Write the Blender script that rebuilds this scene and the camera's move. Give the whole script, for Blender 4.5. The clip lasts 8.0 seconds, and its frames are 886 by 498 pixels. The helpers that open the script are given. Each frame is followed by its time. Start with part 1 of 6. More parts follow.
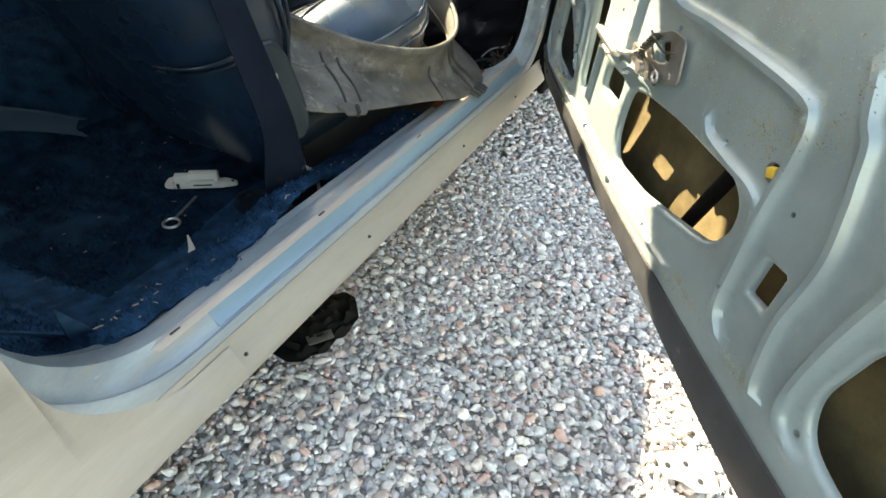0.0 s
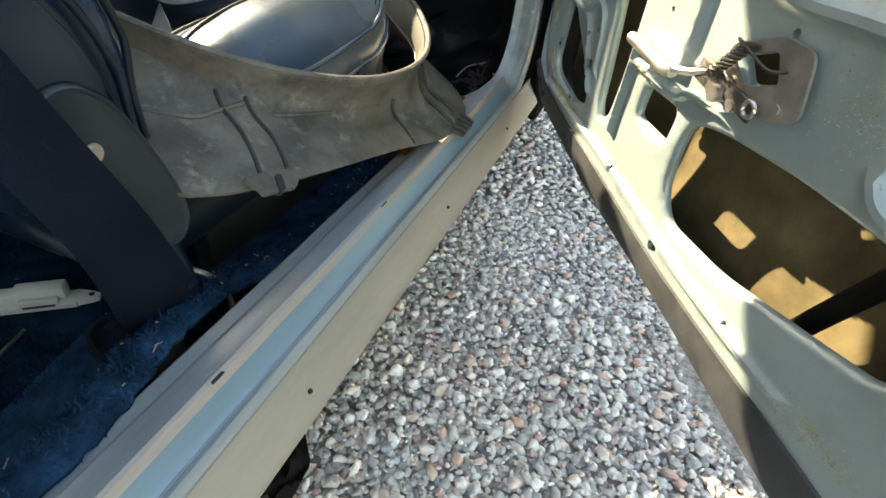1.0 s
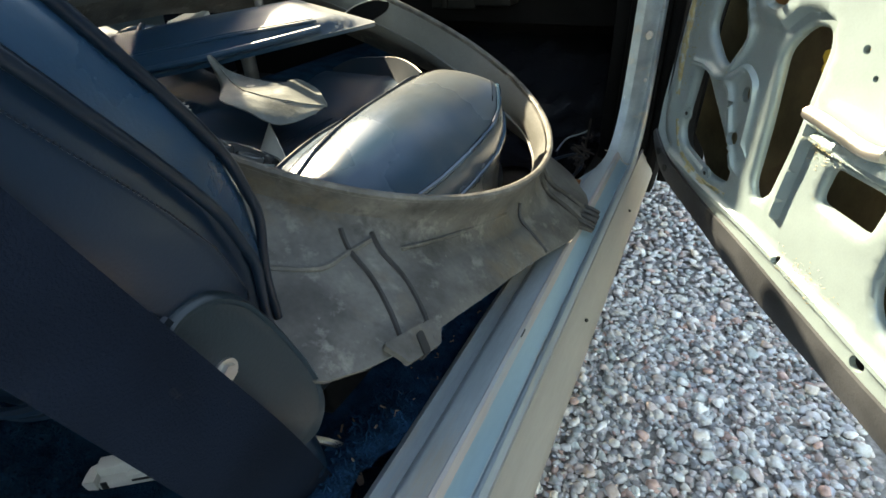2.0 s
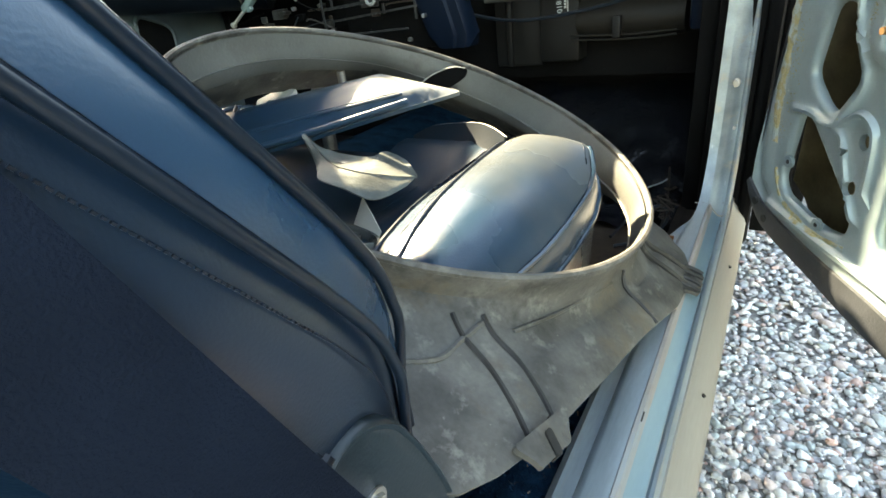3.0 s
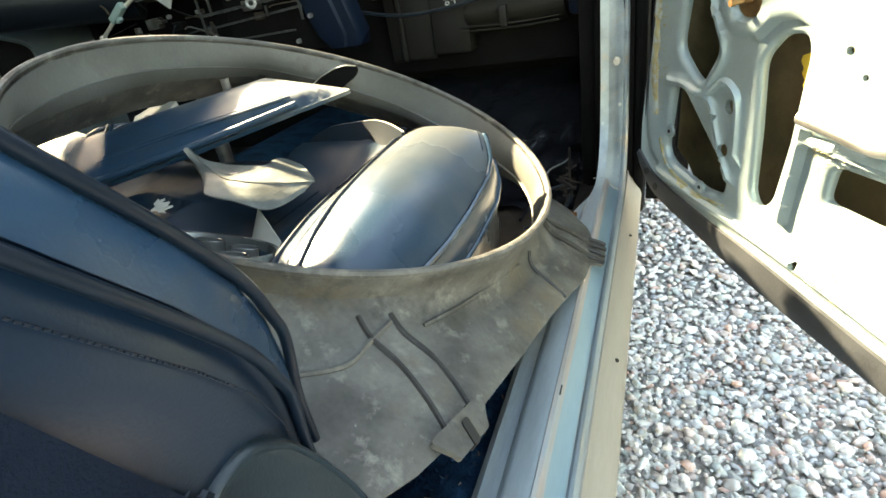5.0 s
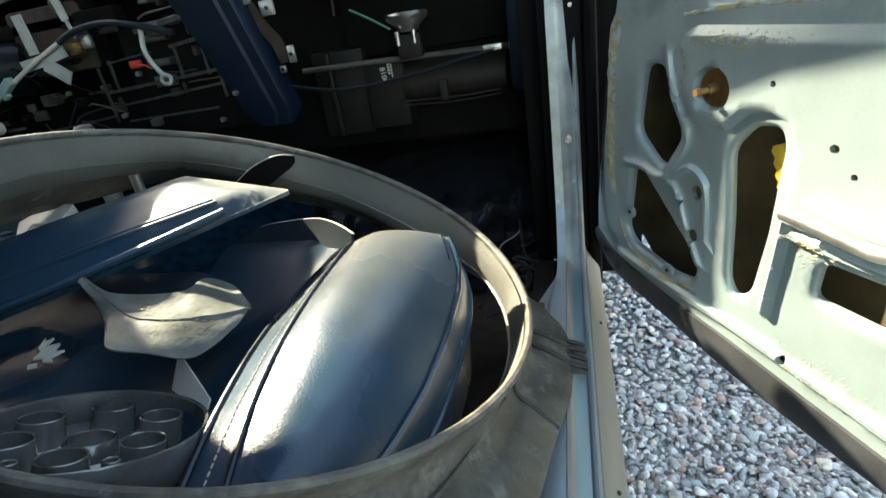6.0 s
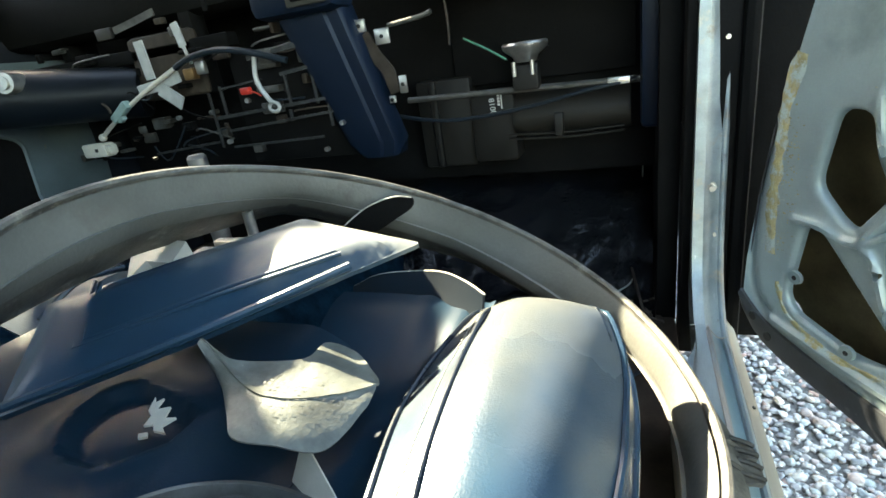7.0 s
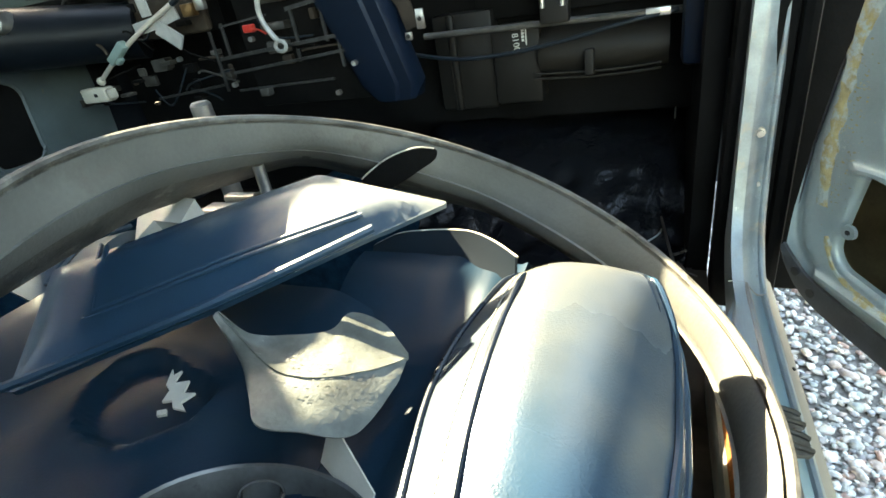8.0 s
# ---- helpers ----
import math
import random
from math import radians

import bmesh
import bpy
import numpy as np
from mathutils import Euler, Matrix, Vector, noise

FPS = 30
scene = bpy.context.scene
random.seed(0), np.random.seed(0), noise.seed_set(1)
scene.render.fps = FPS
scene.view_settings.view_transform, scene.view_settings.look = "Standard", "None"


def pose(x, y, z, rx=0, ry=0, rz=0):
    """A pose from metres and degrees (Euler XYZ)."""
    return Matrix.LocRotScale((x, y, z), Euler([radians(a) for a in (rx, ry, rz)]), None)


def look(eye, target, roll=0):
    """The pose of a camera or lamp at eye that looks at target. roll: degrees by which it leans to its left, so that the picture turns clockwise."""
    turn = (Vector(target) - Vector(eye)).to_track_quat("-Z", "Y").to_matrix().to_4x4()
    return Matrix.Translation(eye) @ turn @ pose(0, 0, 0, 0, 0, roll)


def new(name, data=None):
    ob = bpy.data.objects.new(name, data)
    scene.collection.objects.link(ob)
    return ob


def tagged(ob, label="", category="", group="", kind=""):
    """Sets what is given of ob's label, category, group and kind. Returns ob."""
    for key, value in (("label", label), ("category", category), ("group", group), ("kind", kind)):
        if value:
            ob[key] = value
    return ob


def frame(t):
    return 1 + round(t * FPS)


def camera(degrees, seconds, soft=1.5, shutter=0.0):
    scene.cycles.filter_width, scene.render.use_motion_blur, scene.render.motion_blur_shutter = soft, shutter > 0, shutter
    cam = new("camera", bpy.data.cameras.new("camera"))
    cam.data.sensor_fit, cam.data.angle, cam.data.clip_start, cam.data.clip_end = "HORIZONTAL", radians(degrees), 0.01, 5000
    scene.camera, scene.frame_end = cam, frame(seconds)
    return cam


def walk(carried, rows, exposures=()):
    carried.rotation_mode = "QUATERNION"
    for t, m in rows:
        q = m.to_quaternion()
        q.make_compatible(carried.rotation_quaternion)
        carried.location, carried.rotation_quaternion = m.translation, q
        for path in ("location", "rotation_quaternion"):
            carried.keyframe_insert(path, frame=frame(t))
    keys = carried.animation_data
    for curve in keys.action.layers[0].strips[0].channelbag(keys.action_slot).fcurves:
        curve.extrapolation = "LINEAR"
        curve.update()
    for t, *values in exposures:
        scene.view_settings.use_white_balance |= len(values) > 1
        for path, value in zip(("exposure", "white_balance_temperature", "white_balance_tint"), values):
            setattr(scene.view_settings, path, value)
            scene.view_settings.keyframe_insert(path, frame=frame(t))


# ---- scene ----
# ---- camera ----
cam = camera(82.0, 8.0, soft=1.6)
PATH = [
    (0, (0.3505, -0.0746, 0.7176), (0.0538, 0.6409, 0.0851), 6.13),
    (0.5, (0.2666, 0.1301, 0.6858), (0.0825, 0.8999, 0.0746), 6.00),
    (1, (0.2188, 0.1848, 0.6367), (-0.0333, 0.9351, 0.0256), 5.39),
    (1.5, (0.1289, 0.2704, 0.6407), (-0.2049, 1.0184, 0.0671), 2.92),
    (1.7, (0.1200, 0.2582, 0.6464), (-0.2442, 1.0034, 0.0877), 0.26),
    (2.8, (0.0584, 0.2769, 0.6601), (-0.4062, 1.0280, 0.1909), -6.55),
    (3, (0.0530, 0.2674, 0.6702), (-0.4488, 1.0037, 0.2162), -7.34),
    (3.5, (0.0500, 0.2140, 0.6721), (-0.5519, 0.8677, 0.2134), -8.64),
    (4, (0.0620, 0.1810, 0.6553), (-0.5709, 0.7903, 0.1777), -9.12),
    (4.5, (0.0623, 0.2340, 0.6621), (-0.4690, 0.9269, 0.1745), -8.68),
    (4.7, (0.0693, 0.2563, 0.6599), (-0.3981, 0.9965, 0.1766), -9.51),
    (5.8, (0.0373, 0.3489, 0.6870), (-0.1993, 1.2123, 0.2413), -9.22),
    (6, (0.0127, 0.3716, 0.6958), (-0.2411, 1.2453, 0.2807), -9.47),
    (6.5, (-0.0402, 0.4015, 0.7086), (-0.3611, 1.2776, 0.3487), -9.14),
    (7, (-0.0848, 0.4311, 0.7177), (-0.4461, 1.2895, 0.3536), -8.75),
    (7.5, (-0.1145, 0.4472, 0.7368), (-0.4577, 1.2937, 0.3300), -9.48),
    (8, (-0.1152, 0.4654, 0.7214), (-0.4920, 1.2659, 0.2552), -10.05),
]
EXPOSURES = [(t, 2.3 + e, k, g) for t, e, k, g in (
    (0.0, 0.87, 9900.0, 9.0), (0.5, 0.9, 10200.0, 9.0), (1.0, 0.65, 10200.0, 9.0), (1.5, 0.3, 8700.0, 8.0), (3.0, 1.35, 9400.0, 5.0), (3.5, 1.8, 10200.0, 5.0), (4.0, 2.65, 11000.0, 5.0),
    (4.5, 2.8, 10500.0, 5.0), (4.7, 2.35, 10800.0, 5.0), (5.8, 0.4, 8300.0, 4.0), (6.0, 0.55, 8300.0, 4.0), (6.5, 0.95, 8100.0, 2.0), (7.0, 1.4, 8500.0, 2.0), (7.5, 1.57, 9000.0, 2.0), (8.0, 1.53, 9100.0, 2.0))]
walk(cam, [(t, look(eye, target, roll)) for t, eye, target, roll in PATH], EXPOSURES)

# ---- light ----
SUN = Vector((-0.73, 0.35, 0.59)).normalized()
world = bpy.data.worlds.new("sky")
scene.world = world
world.use_nodes = True
wn = world.node_tree.nodes
sky = wn.new("ShaderNodeTexSky")
sky.sky_type, sky.sun_disc = "NISHITA", False
sky.sun_elevation = math.asin(SUN.z)
sky.sun_rotation = math.atan2(SUN.x, SUN.y)
world.node_tree.links.new(sky.outputs[0], wn["Background"].inputs[0])
wn["Background"].inputs[1].default_value = 0.15
sun = new("sun", bpy.data.lights.new("sun", "SUN"))
sun.data.energy, sun.data.angle, sun.data.color = 4.4, radians(0.5), (1.0, 0.97, 0.89)
sun.matrix_world = look(SUN * 20, (0, 0, 0))


# ---- materials ----
def material(name, colour, rough=0.6, metal=0.0, spread=0.25, size=30.0, bump=0.15, fine=300.0, stain=None, stain_at=0.6, stain_size=9.0,
             coat=0.0, isles=None, sheen=0.0, spec=0.5, pieces=None, stretch=None):
    """A surface with broad and fine variation of tone, relief, and, if given, stains of a second colour."""
    m = bpy.data.materials.new(name)
    m.use_nodes = True
    nt = m.node_tree
    n, link = nt.nodes, nt.links.new
    b = n["Principled BSDF"]
    tc = n.new("ShaderNodeTexCoord")
    geo = n.new("ShaderNodeNewGeometry")
    at = geo.outputs["Position"]
    if stretch:
        pull = n.new("ShaderNodeVectorMath")
        pull.operation = "MULTIPLY"
        pull.inputs[1].default_value = stretch
        link(at, pull.inputs[0])
        at = pull.outputs[0]
    broad = n.new("ShaderNodeTexNoise")
    broad.inputs["Scale"].default_value, broad.inputs["Detail"].default_value = size, 6
    grain = n.new("ShaderNodeTexNoise")
    grain.inputs["Scale"].default_value, grain.inputs["Detail"].default_value = fine, 4
    link(at, broad.inputs["Vector"])
    link(at, grain.inputs["Vector"])
    ramp = n.new("ShaderNodeValToRGB")
    dark = [c * (1 - spread) for c in colour]
    light = [min(c * (1 + spread), 0.95) for c in colour]
    ramp.color_ramp.elements[0].position, ramp.color_ramp.elements[0].color = 0.3, (*dark, 1)
    ramp.color_ramp.elements[1].position, ramp.color_ramp.elements[1].color = 0.7, (*light, 1)
    link(broad.outputs["Fac"], ramp.inputs["Fac"])
    tone = ramp.outputs["Color"]
    if pieces:
        isle = n.new("ShaderNodeValToRGB")
        isle.color_ramp.interpolation = "CONSTANT"
        el = isle.color_ramp.elements
        while len(el) < len(pieces):
            el.new(0.5)
        for i, c in enumerate(pieces):
            el[i].position, el[i].color = i / len(pieces), (*c, 1)
        link(geo.outputs["Random Per Island"], isle.inputs["Fac"])
        mul = n.new("ShaderNodeMix")
        mul.data_type, mul.blend_type = "RGBA", "MULTIPLY"
        mul.inputs["Factor"].default_value = 1.0
        link(isle.outputs["Color"], mul.inputs["A"])
        link(tone, mul.inputs["B"])
        tone = mul.outputs["Result"]
    speck = n.new("ShaderNodeMix")
    speck.data_type, speck.blend_type = "RGBA", "OVERLAY"
    speck.inputs["Factor"].default_value = spread * 0.6
    link(tone, speck.inputs["A"])
    link(grain.outputs["Color"], speck.inputs["B"])
    grey = n.new("ShaderNodeRGBToBW")
    link(grain.outputs["Color"], grey.inputs[0])
    link(grey.outputs[0], speck.inputs["B"])
    tone = speck.outputs["Result"]
    if stain:
        for k, (c, at_, size_) in enumerate(stain):
            sn = n.new("ShaderNodeTexNoise")
            sn.inputs["Scale"].default_value, sn.inputs["Detail"].default_value, sn.inputs["Roughness"].default_value = size_, 8, 0.65
            off = n.new("ShaderNodeVectorMath")
            off.inputs[1].default_value = (3.7 * k + 1.3, 5.1, 2.2 * k)
            link(at, off.inputs[0])
            link(off.outputs[0], sn.inputs["Vector"])
            sr = n.new("ShaderNodeMapRange")
            sr.inputs["From Min"].default_value, sr.inputs["From Max"].default_value = at_, at_ + 0.12
            link(sn.outputs["Fac"], sr.inputs["Value"])
            mx = n.new("ShaderNodeMix")
            mx.data_type = "RGBA"
            mx.inputs["B"].default_value = (*c, 1)
            link(sr.outputs["Result"], mx.inputs["Factor"])
            link(tone, mx.inputs["A"])
            tone = mx.outputs["Result"]
    link(tone, b.inputs["Base Color"])
    b.inputs["Metallic"].default_value = metal
    b.inputs["Specular IOR Level"].default_value = spec
    rr = n.new("ShaderNodeMapRange")
    rr.inputs["To Min"].default_value, rr.inputs["To Max"].default_value = max(rough - 0.12, 0.03), min(rough + 0.12, 1.0)
    link(broad.outputs["Fac"], rr.inputs["Value"])
    link(rr.outputs["Result"], b.inputs["Roughness"])
    if coat:
        b.inputs["Coat Weight"].default_value, b.inputs["Coat Roughness"].default_value = coat, 0.2
    if sheen:
        b.inputs["Sheen Weight"].default_value = sheen
    if bump:
        bm_ = n.new("ShaderNodeBump")
        bm_.inputs["Strength"].default_value, bm_.inputs["Distance"].default_value = bump, 0.002
        link(grain.outputs["Fac"], bm_.inputs["Height"])
        link(bm_.outputs["Normal"], b.inputs["Normal"])
    return m


PAINT = material("silver_blue_paint", (0.32, 0.38, 0.415), 0.38, 0.25, 0.16, 12, 0.04, 500, stain=[((0.36, 0.31, 0.24), 0.60, 14), ((0.5, 0.5, 0.48), 0.66, 60)])
SILL = material("scuffed_sill_paint", (0.26, 0.305, 0.32), 0.38, 0.3, 0.28, 26, 0.06, 500, stain=[((0.34, 0.30, 0.24), 0.56, 26), ((0.17, 0.15, 0.13), 0.66, 40), ((0.52, 0.54, 0.55), 0.66, 90)], stretch=(1.0, 0.14, 1.0))
TREAD = material("blue_tread_paint", (0.18, 0.275, 0.33), 0.36, 0.25, 0.14, 15, 0.04, 500, stain=[((0.36, 0.35, 0.32), 0.62, 25)], stretch=(1.0, 0.14, 1.0))
LIP = material("dusty_beige_lip", (0.30, 0.275, 0.235), 0.6, 0.1, 0.18, 18, 0.08, 400, stain=[((0.25, 0.17, 0.10), 0.68, 30)], stretch=(1.0, 0.14, 1.0))
RIDGE = material("worn_pinkish_primer", (0.30, 0.265, 0.245), 0.5, 0.1, 0.25, 30, 0.06, 400, stain=[((0.26, 0.31, 0.33), 0.54, 24)], stretch=(1.0, 0.14, 1.0))
DOOR = material("grey_green_door_paint", (0.25, 0.315, 0.32), 0.36, 0.3, 0.16, 9, 0.05, 400, stain=[((0.17, 0.215, 0.22), 0.58, 5), ((0.42, 0.33, 0.12), 0.66, 22), ((0.20, 0.13, 0.07), 0.74, 40), ((0.36, 0.42, 0.42), 0.70, 60)])
GLUE = material("old_yellow_glue", (0.31, 0.27, 0.14), 0.7, 0, 0.35, 60, 0.5, 300, stain=[((0.33, 0.39, 0.38), 0.46, 70)], spec=0.2)
SKIN = material("door_skin_inside", (0.125, 0.1, 0.055), 0.65, 0.1, 0.35, 20, 0.1, 250, stain=[((0.10, 0.07, 0.04), 0.58, 12)], spec=0.2)
SEAL = material("black_painted_edge", (0.028, 0.030, 0.033), 0.45, 0, 0.35, 25, 0.15, 350, stain=[((0.11, 0.11, 0.10), 0.64, 20)])
VINYL = material("blue_vinyl", (0.003, 0.0115, 0.0255), 0.28, 0, 0.2, 10, 0.08, 700, stain=[((0.012, 0.016, 0.020), 0.60, 9)], spec=0.5)
# seat vinyl with the sky's reflection lifted into its colour
VINYL_FRONT = material("sky_sheen_vinyl", (0.008, 0.032, 0.064), 0.27, 0, 0.2, 10, 0.06, 700, stain=[((0.03, 0.04, 0.045), 0.62, 7)], spec=0.5)
VINYL_DARK = material("dark_blue_vinyl", (0.005, 0.011, 0.018), 0.42, 0, 0.15, 10, 0.12, 700, spec=0.35)
VINYL_WORN = material("faded_blue_vinyl", (0.017, 0.042, 0.070), 0.27, 0, 0.2, 8, 0.14, 600, stain=[((0.42, 0.42, 0.38), 0.73, 120)], spec=0.5)
PIPING = material("piping_vinyl", (0.003, 0.008, 0.016), 0.3, 0, 0.1, 20, 0.05, 500, spec=0.4)
PIPING_PALE = material("glossy_blue_piping", (0.018, 0.042, 0.068), 0.22, 0, 0.2, 20, 0.05, 500, spec=0.7)
BELT = material("navy_webbing", (0.0052, 0.0090, 0.0170), 0.75, 0, 0.2, 20, 0.4, 900, stain=[((0.035, 0.032, 0.030), 0.66, 25)], spec=0.05)
SHROUD_IN = material("pale_grey_plastic", (0.110, 0.110, 0.100), 0.42, 0, 0.25, 9, 0.15, 260, stain=[((0.085, 0.080, 0.070), 0.60, 12), ((0.20, 0.195, 0.175), 0.70, 90), ((0.13, 0.11, 0.085), 0.62, 5)], spec=0.4)
SHROUD_RIB = material("dark_rib_plastic", (0.030, 0.028, 0.026), 0.5, 0, 0.4, 40, 0.2, 260, stain=[((0.13, 0.12, 0.10), 0.60, 70)], spec=0.35)
SHROUD = material("dirty_black_plastic", (0.096, 0.091, 0.081), 0.58, 0, 0.5, 24, 0.3, 260, stain=[((0.185, 0.175, 0.153), 0.55, 44), ((0.038, 0.036, 0.033), 0.56, 14), ((0.36, 0.34, 0.30), 0.67, 170), ((0.30, 0.28, 0.25), 0.68, 60), ((0.13, 0.10, 0.065), 0.60, 7)], spec=0.3)
COVER = material("blue_grey_cover_plastic", (0.009, 0.018, 0.024), 0.36, 0, 0.15, 30, 0.08, 500, spec=0.45)
PLASTIC = material("dark_blue_plastic", (0.007, 0.013, 0.019), 0.45, 0, 0.15, 30, 0.08, 500, spec=0.25)
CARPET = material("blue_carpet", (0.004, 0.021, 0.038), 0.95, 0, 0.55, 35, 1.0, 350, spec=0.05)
# the floor's carpet again, brightened with the skylight that falls by the door
CARPET_EDGE = material("skylit_blue_carpet", (0.009, 0.040, 0.082), 0.95, 0, 0.5, 40, 1.0, 350, stain=[((0.08, 0.09, 0.095), 0.64, 40)], spec=0.05)
RUST = material("rusty_floor", (0.20, 0.075, 0.025), 0.85, 0, 0.5, 30, 0.6, 200, stain=[((0.07, 0.03, 0.015), 0.55, 25)], spec=0.1)
# black parts, and surfaces whose colour holds the dark of hollows
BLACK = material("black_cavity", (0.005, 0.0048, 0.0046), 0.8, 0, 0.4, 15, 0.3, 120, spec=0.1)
TAR = material("black_sound_deadener", (0.008, 0.009, 0.011), 0.18, 0, 0.4, 30, 1.0, 90)
STEEL = material("bare_steel", (0.48, 0.46, 0.43), 0.35, 0.9, 0.25, 40, 0.1, 400, stain=[((0.22, 0.13, 0.07), 0.66, 50)])
DARKMETAL = material("dark_metal", (0.05, 0.046, 0.04), 0.5, 0.5, 0.3, 30, 0.1, 300)
HEATER = material("brown_heater_case", (0.014, 0.0122, 0.0095), 0.6, 0, 0.25, 20, 0.1, 300, spec=0.25)
WHITE = material("off_white_plastic", (0.52, 0.48, 0.40), 0.5, 0, 0.1, 30, 0.05, 400)
FOIL = material("scuffed_grey_card", (0.092, 0.099, 0.088), 0.5, 0.1, 0.4, 40, 0.2, 300, stain=[((0.19, 0.20, 0.18), 0.66, 150), ((0.07, 0.07, 0.062), 0.58, 45)])
PANEL_BACK = material("panel_sunlit_vinyl", (0.011, 0.037, 0.066), 0.4, 0, 0.15, 10, 0.10, 700, stain=[((0.04, 0.05, 0.055), 0.66, 12)], spec=0.42)
VINYL_TRIM = material("dark_blue_dash_trim", (0.003, 0.008, 0.0185), 0.4, 0, 0.12, 20, 0.1, 600, spec=0.2)
HEATERD = material("dark_heater_plastic", (0.011, 0.0102, 0.009), 0.55, 0, 0.2, 25, 0.1, 300, spec=0.25)
FRAMEDARK = material("blackened_steel", (0.032, 0.032, 0.031), 0.4, 0.3, 0.5, 60, 0.1, 300)
STEELDARK = material("greasy_steel", (0.085, 0.082, 0.075), 0.45, 0.5, 0.4, 40, 0.1, 300)
DARKBROWN = material("grubby_brown", (0.04, 0.031, 0.024), 0.7, 0, 0.35, 40, 0.2, 300, spec=0.2)
PALEMETAL = material("pale_galvanised", (0.42, 0.42, 0.40), 0.5, 0.3, 0.2, 40, 0.05, 300)
GREENPALE = material("pale_green_plastic", (0.20, 0.28, 0.26), 0.45, 0, 0.1, 30, 0.0)
VINYL_SHEEN = material("glossy_dark_blue_vinyl", (0.0055, 0.021, 0.037), 0.5, 0, 0.2, 14, 0.10, 700, stain=[((0.010, 0.027, 0.038), 0.60, 9)], spec=0.14)
DRYGRASS = material("dry_grass", (0.20, 0.16, 0.11), 0.8, 0, 0.4, 200, 0.0)
PALE_TRIM = material("pale_edge_line", (0.50, 0.46, 0.38), 0.5, 0, 0.2, 40, 0.05, 300)
INKGREY = material("smudged_ink", (0.09, 0.09, 0.085), 0.6, 0, 0.3, 60, 0)
CLEAR = material("cloudy_plastic", (0.17, 0.175, 0.17), 0.2, 0.55, 0.3, 35, 0.05, 300, stain=[((0.07, 0.07, 0.066), 0.58, 30)])
BRASS = material("brass_post", (0.24, 0.135, 0.06), 0.4, 0.8, 0.3, 60, 0.1, 300)
RED = material("red_connector", (0.5, 0.03, 0.02), 0.4, 0, 0.1, 30, 0.0)
GREEN = material("green_plastic", (0.08, 0.25, 0.16), 0.4, 0, 0.1, 30, 0.0)
YELLOW = material("yellow_plastic", (0.65, 0.42, 0.05), 0.5, 0, 0.2, 60, 0.05)
# for solid discs and slots: the dark inside a hole, as flat colour
HOLE_BLACK = material("hole_black", (0.01, 0.01, 0.01), 0.6, 0, 0.05, 30, 0)
LABELW = material("label_white", (0.6, 0.6, 0.56), 0.6, 0, 0.05, 30, 0)
# the door paint darkened, so the far side's shade is in the colour
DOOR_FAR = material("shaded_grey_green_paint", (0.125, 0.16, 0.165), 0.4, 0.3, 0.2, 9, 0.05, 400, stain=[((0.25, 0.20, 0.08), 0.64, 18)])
COLUMN = material("black_column_plastic", (0.004, 0.006, 0.009), 0.4, 0, 0.2, 30, 0.08, 500, spec=0.25)
PEBBLE = material("pebbles", (0.99, 0.91, 0.82), 0.85, 0, 0.26, 130, 0.4, 700, stain=[((0.42, 0.39, 0.36), 0.63, 160)], spec=0.15,
                  pieces=[(0.77, 0.70, 0.66), (0.58, 0.57, 0.58), (0.93, 0.90, 0.87), (0.72, 0.60, 0.57), (0.42, 0.43, 0.43), (0.84, 0.80, 0.78), (0.63, 0.65, 0.63), (0.81, 0.74, 0.67), (0.53, 0.50, 0.50),
                          (0.95, 0.95, 0.95), (0.72, 0.70, 0.67), (0.64, 0.53, 0.49), (0.79, 0.79, 0.77), (0.46, 0.50, 0.50), (0.70, 0.48, 0.42), (0.67, 0.67, 0.70), (0.35, 0.35, 0.36), (0.87, 0.81, 0.79)])
DIRT = material("gravel_bed", (0.26, 0.24, 0.22), 0.95, 0, 0.5, 90, 1.0, 250, spec=0.05)
BODY = material("car_body_grey", (0.05, 0.066, 0.07), 0.4, 0.3, 0.15, 8, 0.05, 300)
# kept very dark so the closing cabin shell bounces little light
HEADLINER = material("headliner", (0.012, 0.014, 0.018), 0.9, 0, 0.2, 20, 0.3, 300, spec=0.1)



def sunlit_tan(m, colour, lo, hi, most):
    """A coat of tan, dust and sunlight together, that thickens along y between lo and hi, broken up by noise."""
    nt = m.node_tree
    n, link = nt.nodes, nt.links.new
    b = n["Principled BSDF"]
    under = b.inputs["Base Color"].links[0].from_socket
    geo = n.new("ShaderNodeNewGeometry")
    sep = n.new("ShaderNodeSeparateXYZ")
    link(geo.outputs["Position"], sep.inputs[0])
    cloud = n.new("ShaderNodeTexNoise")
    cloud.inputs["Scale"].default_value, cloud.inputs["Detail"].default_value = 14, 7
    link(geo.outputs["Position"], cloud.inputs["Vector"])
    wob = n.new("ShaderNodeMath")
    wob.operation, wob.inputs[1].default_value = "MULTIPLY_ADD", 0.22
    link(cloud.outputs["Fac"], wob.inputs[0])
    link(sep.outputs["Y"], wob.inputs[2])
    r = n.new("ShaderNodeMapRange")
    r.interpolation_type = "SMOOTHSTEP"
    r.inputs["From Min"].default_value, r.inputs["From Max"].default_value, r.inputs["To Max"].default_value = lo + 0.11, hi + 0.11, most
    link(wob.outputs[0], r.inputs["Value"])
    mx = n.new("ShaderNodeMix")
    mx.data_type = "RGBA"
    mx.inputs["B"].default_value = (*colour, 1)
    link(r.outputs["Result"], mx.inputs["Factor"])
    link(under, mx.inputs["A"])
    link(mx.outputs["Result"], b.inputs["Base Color"])


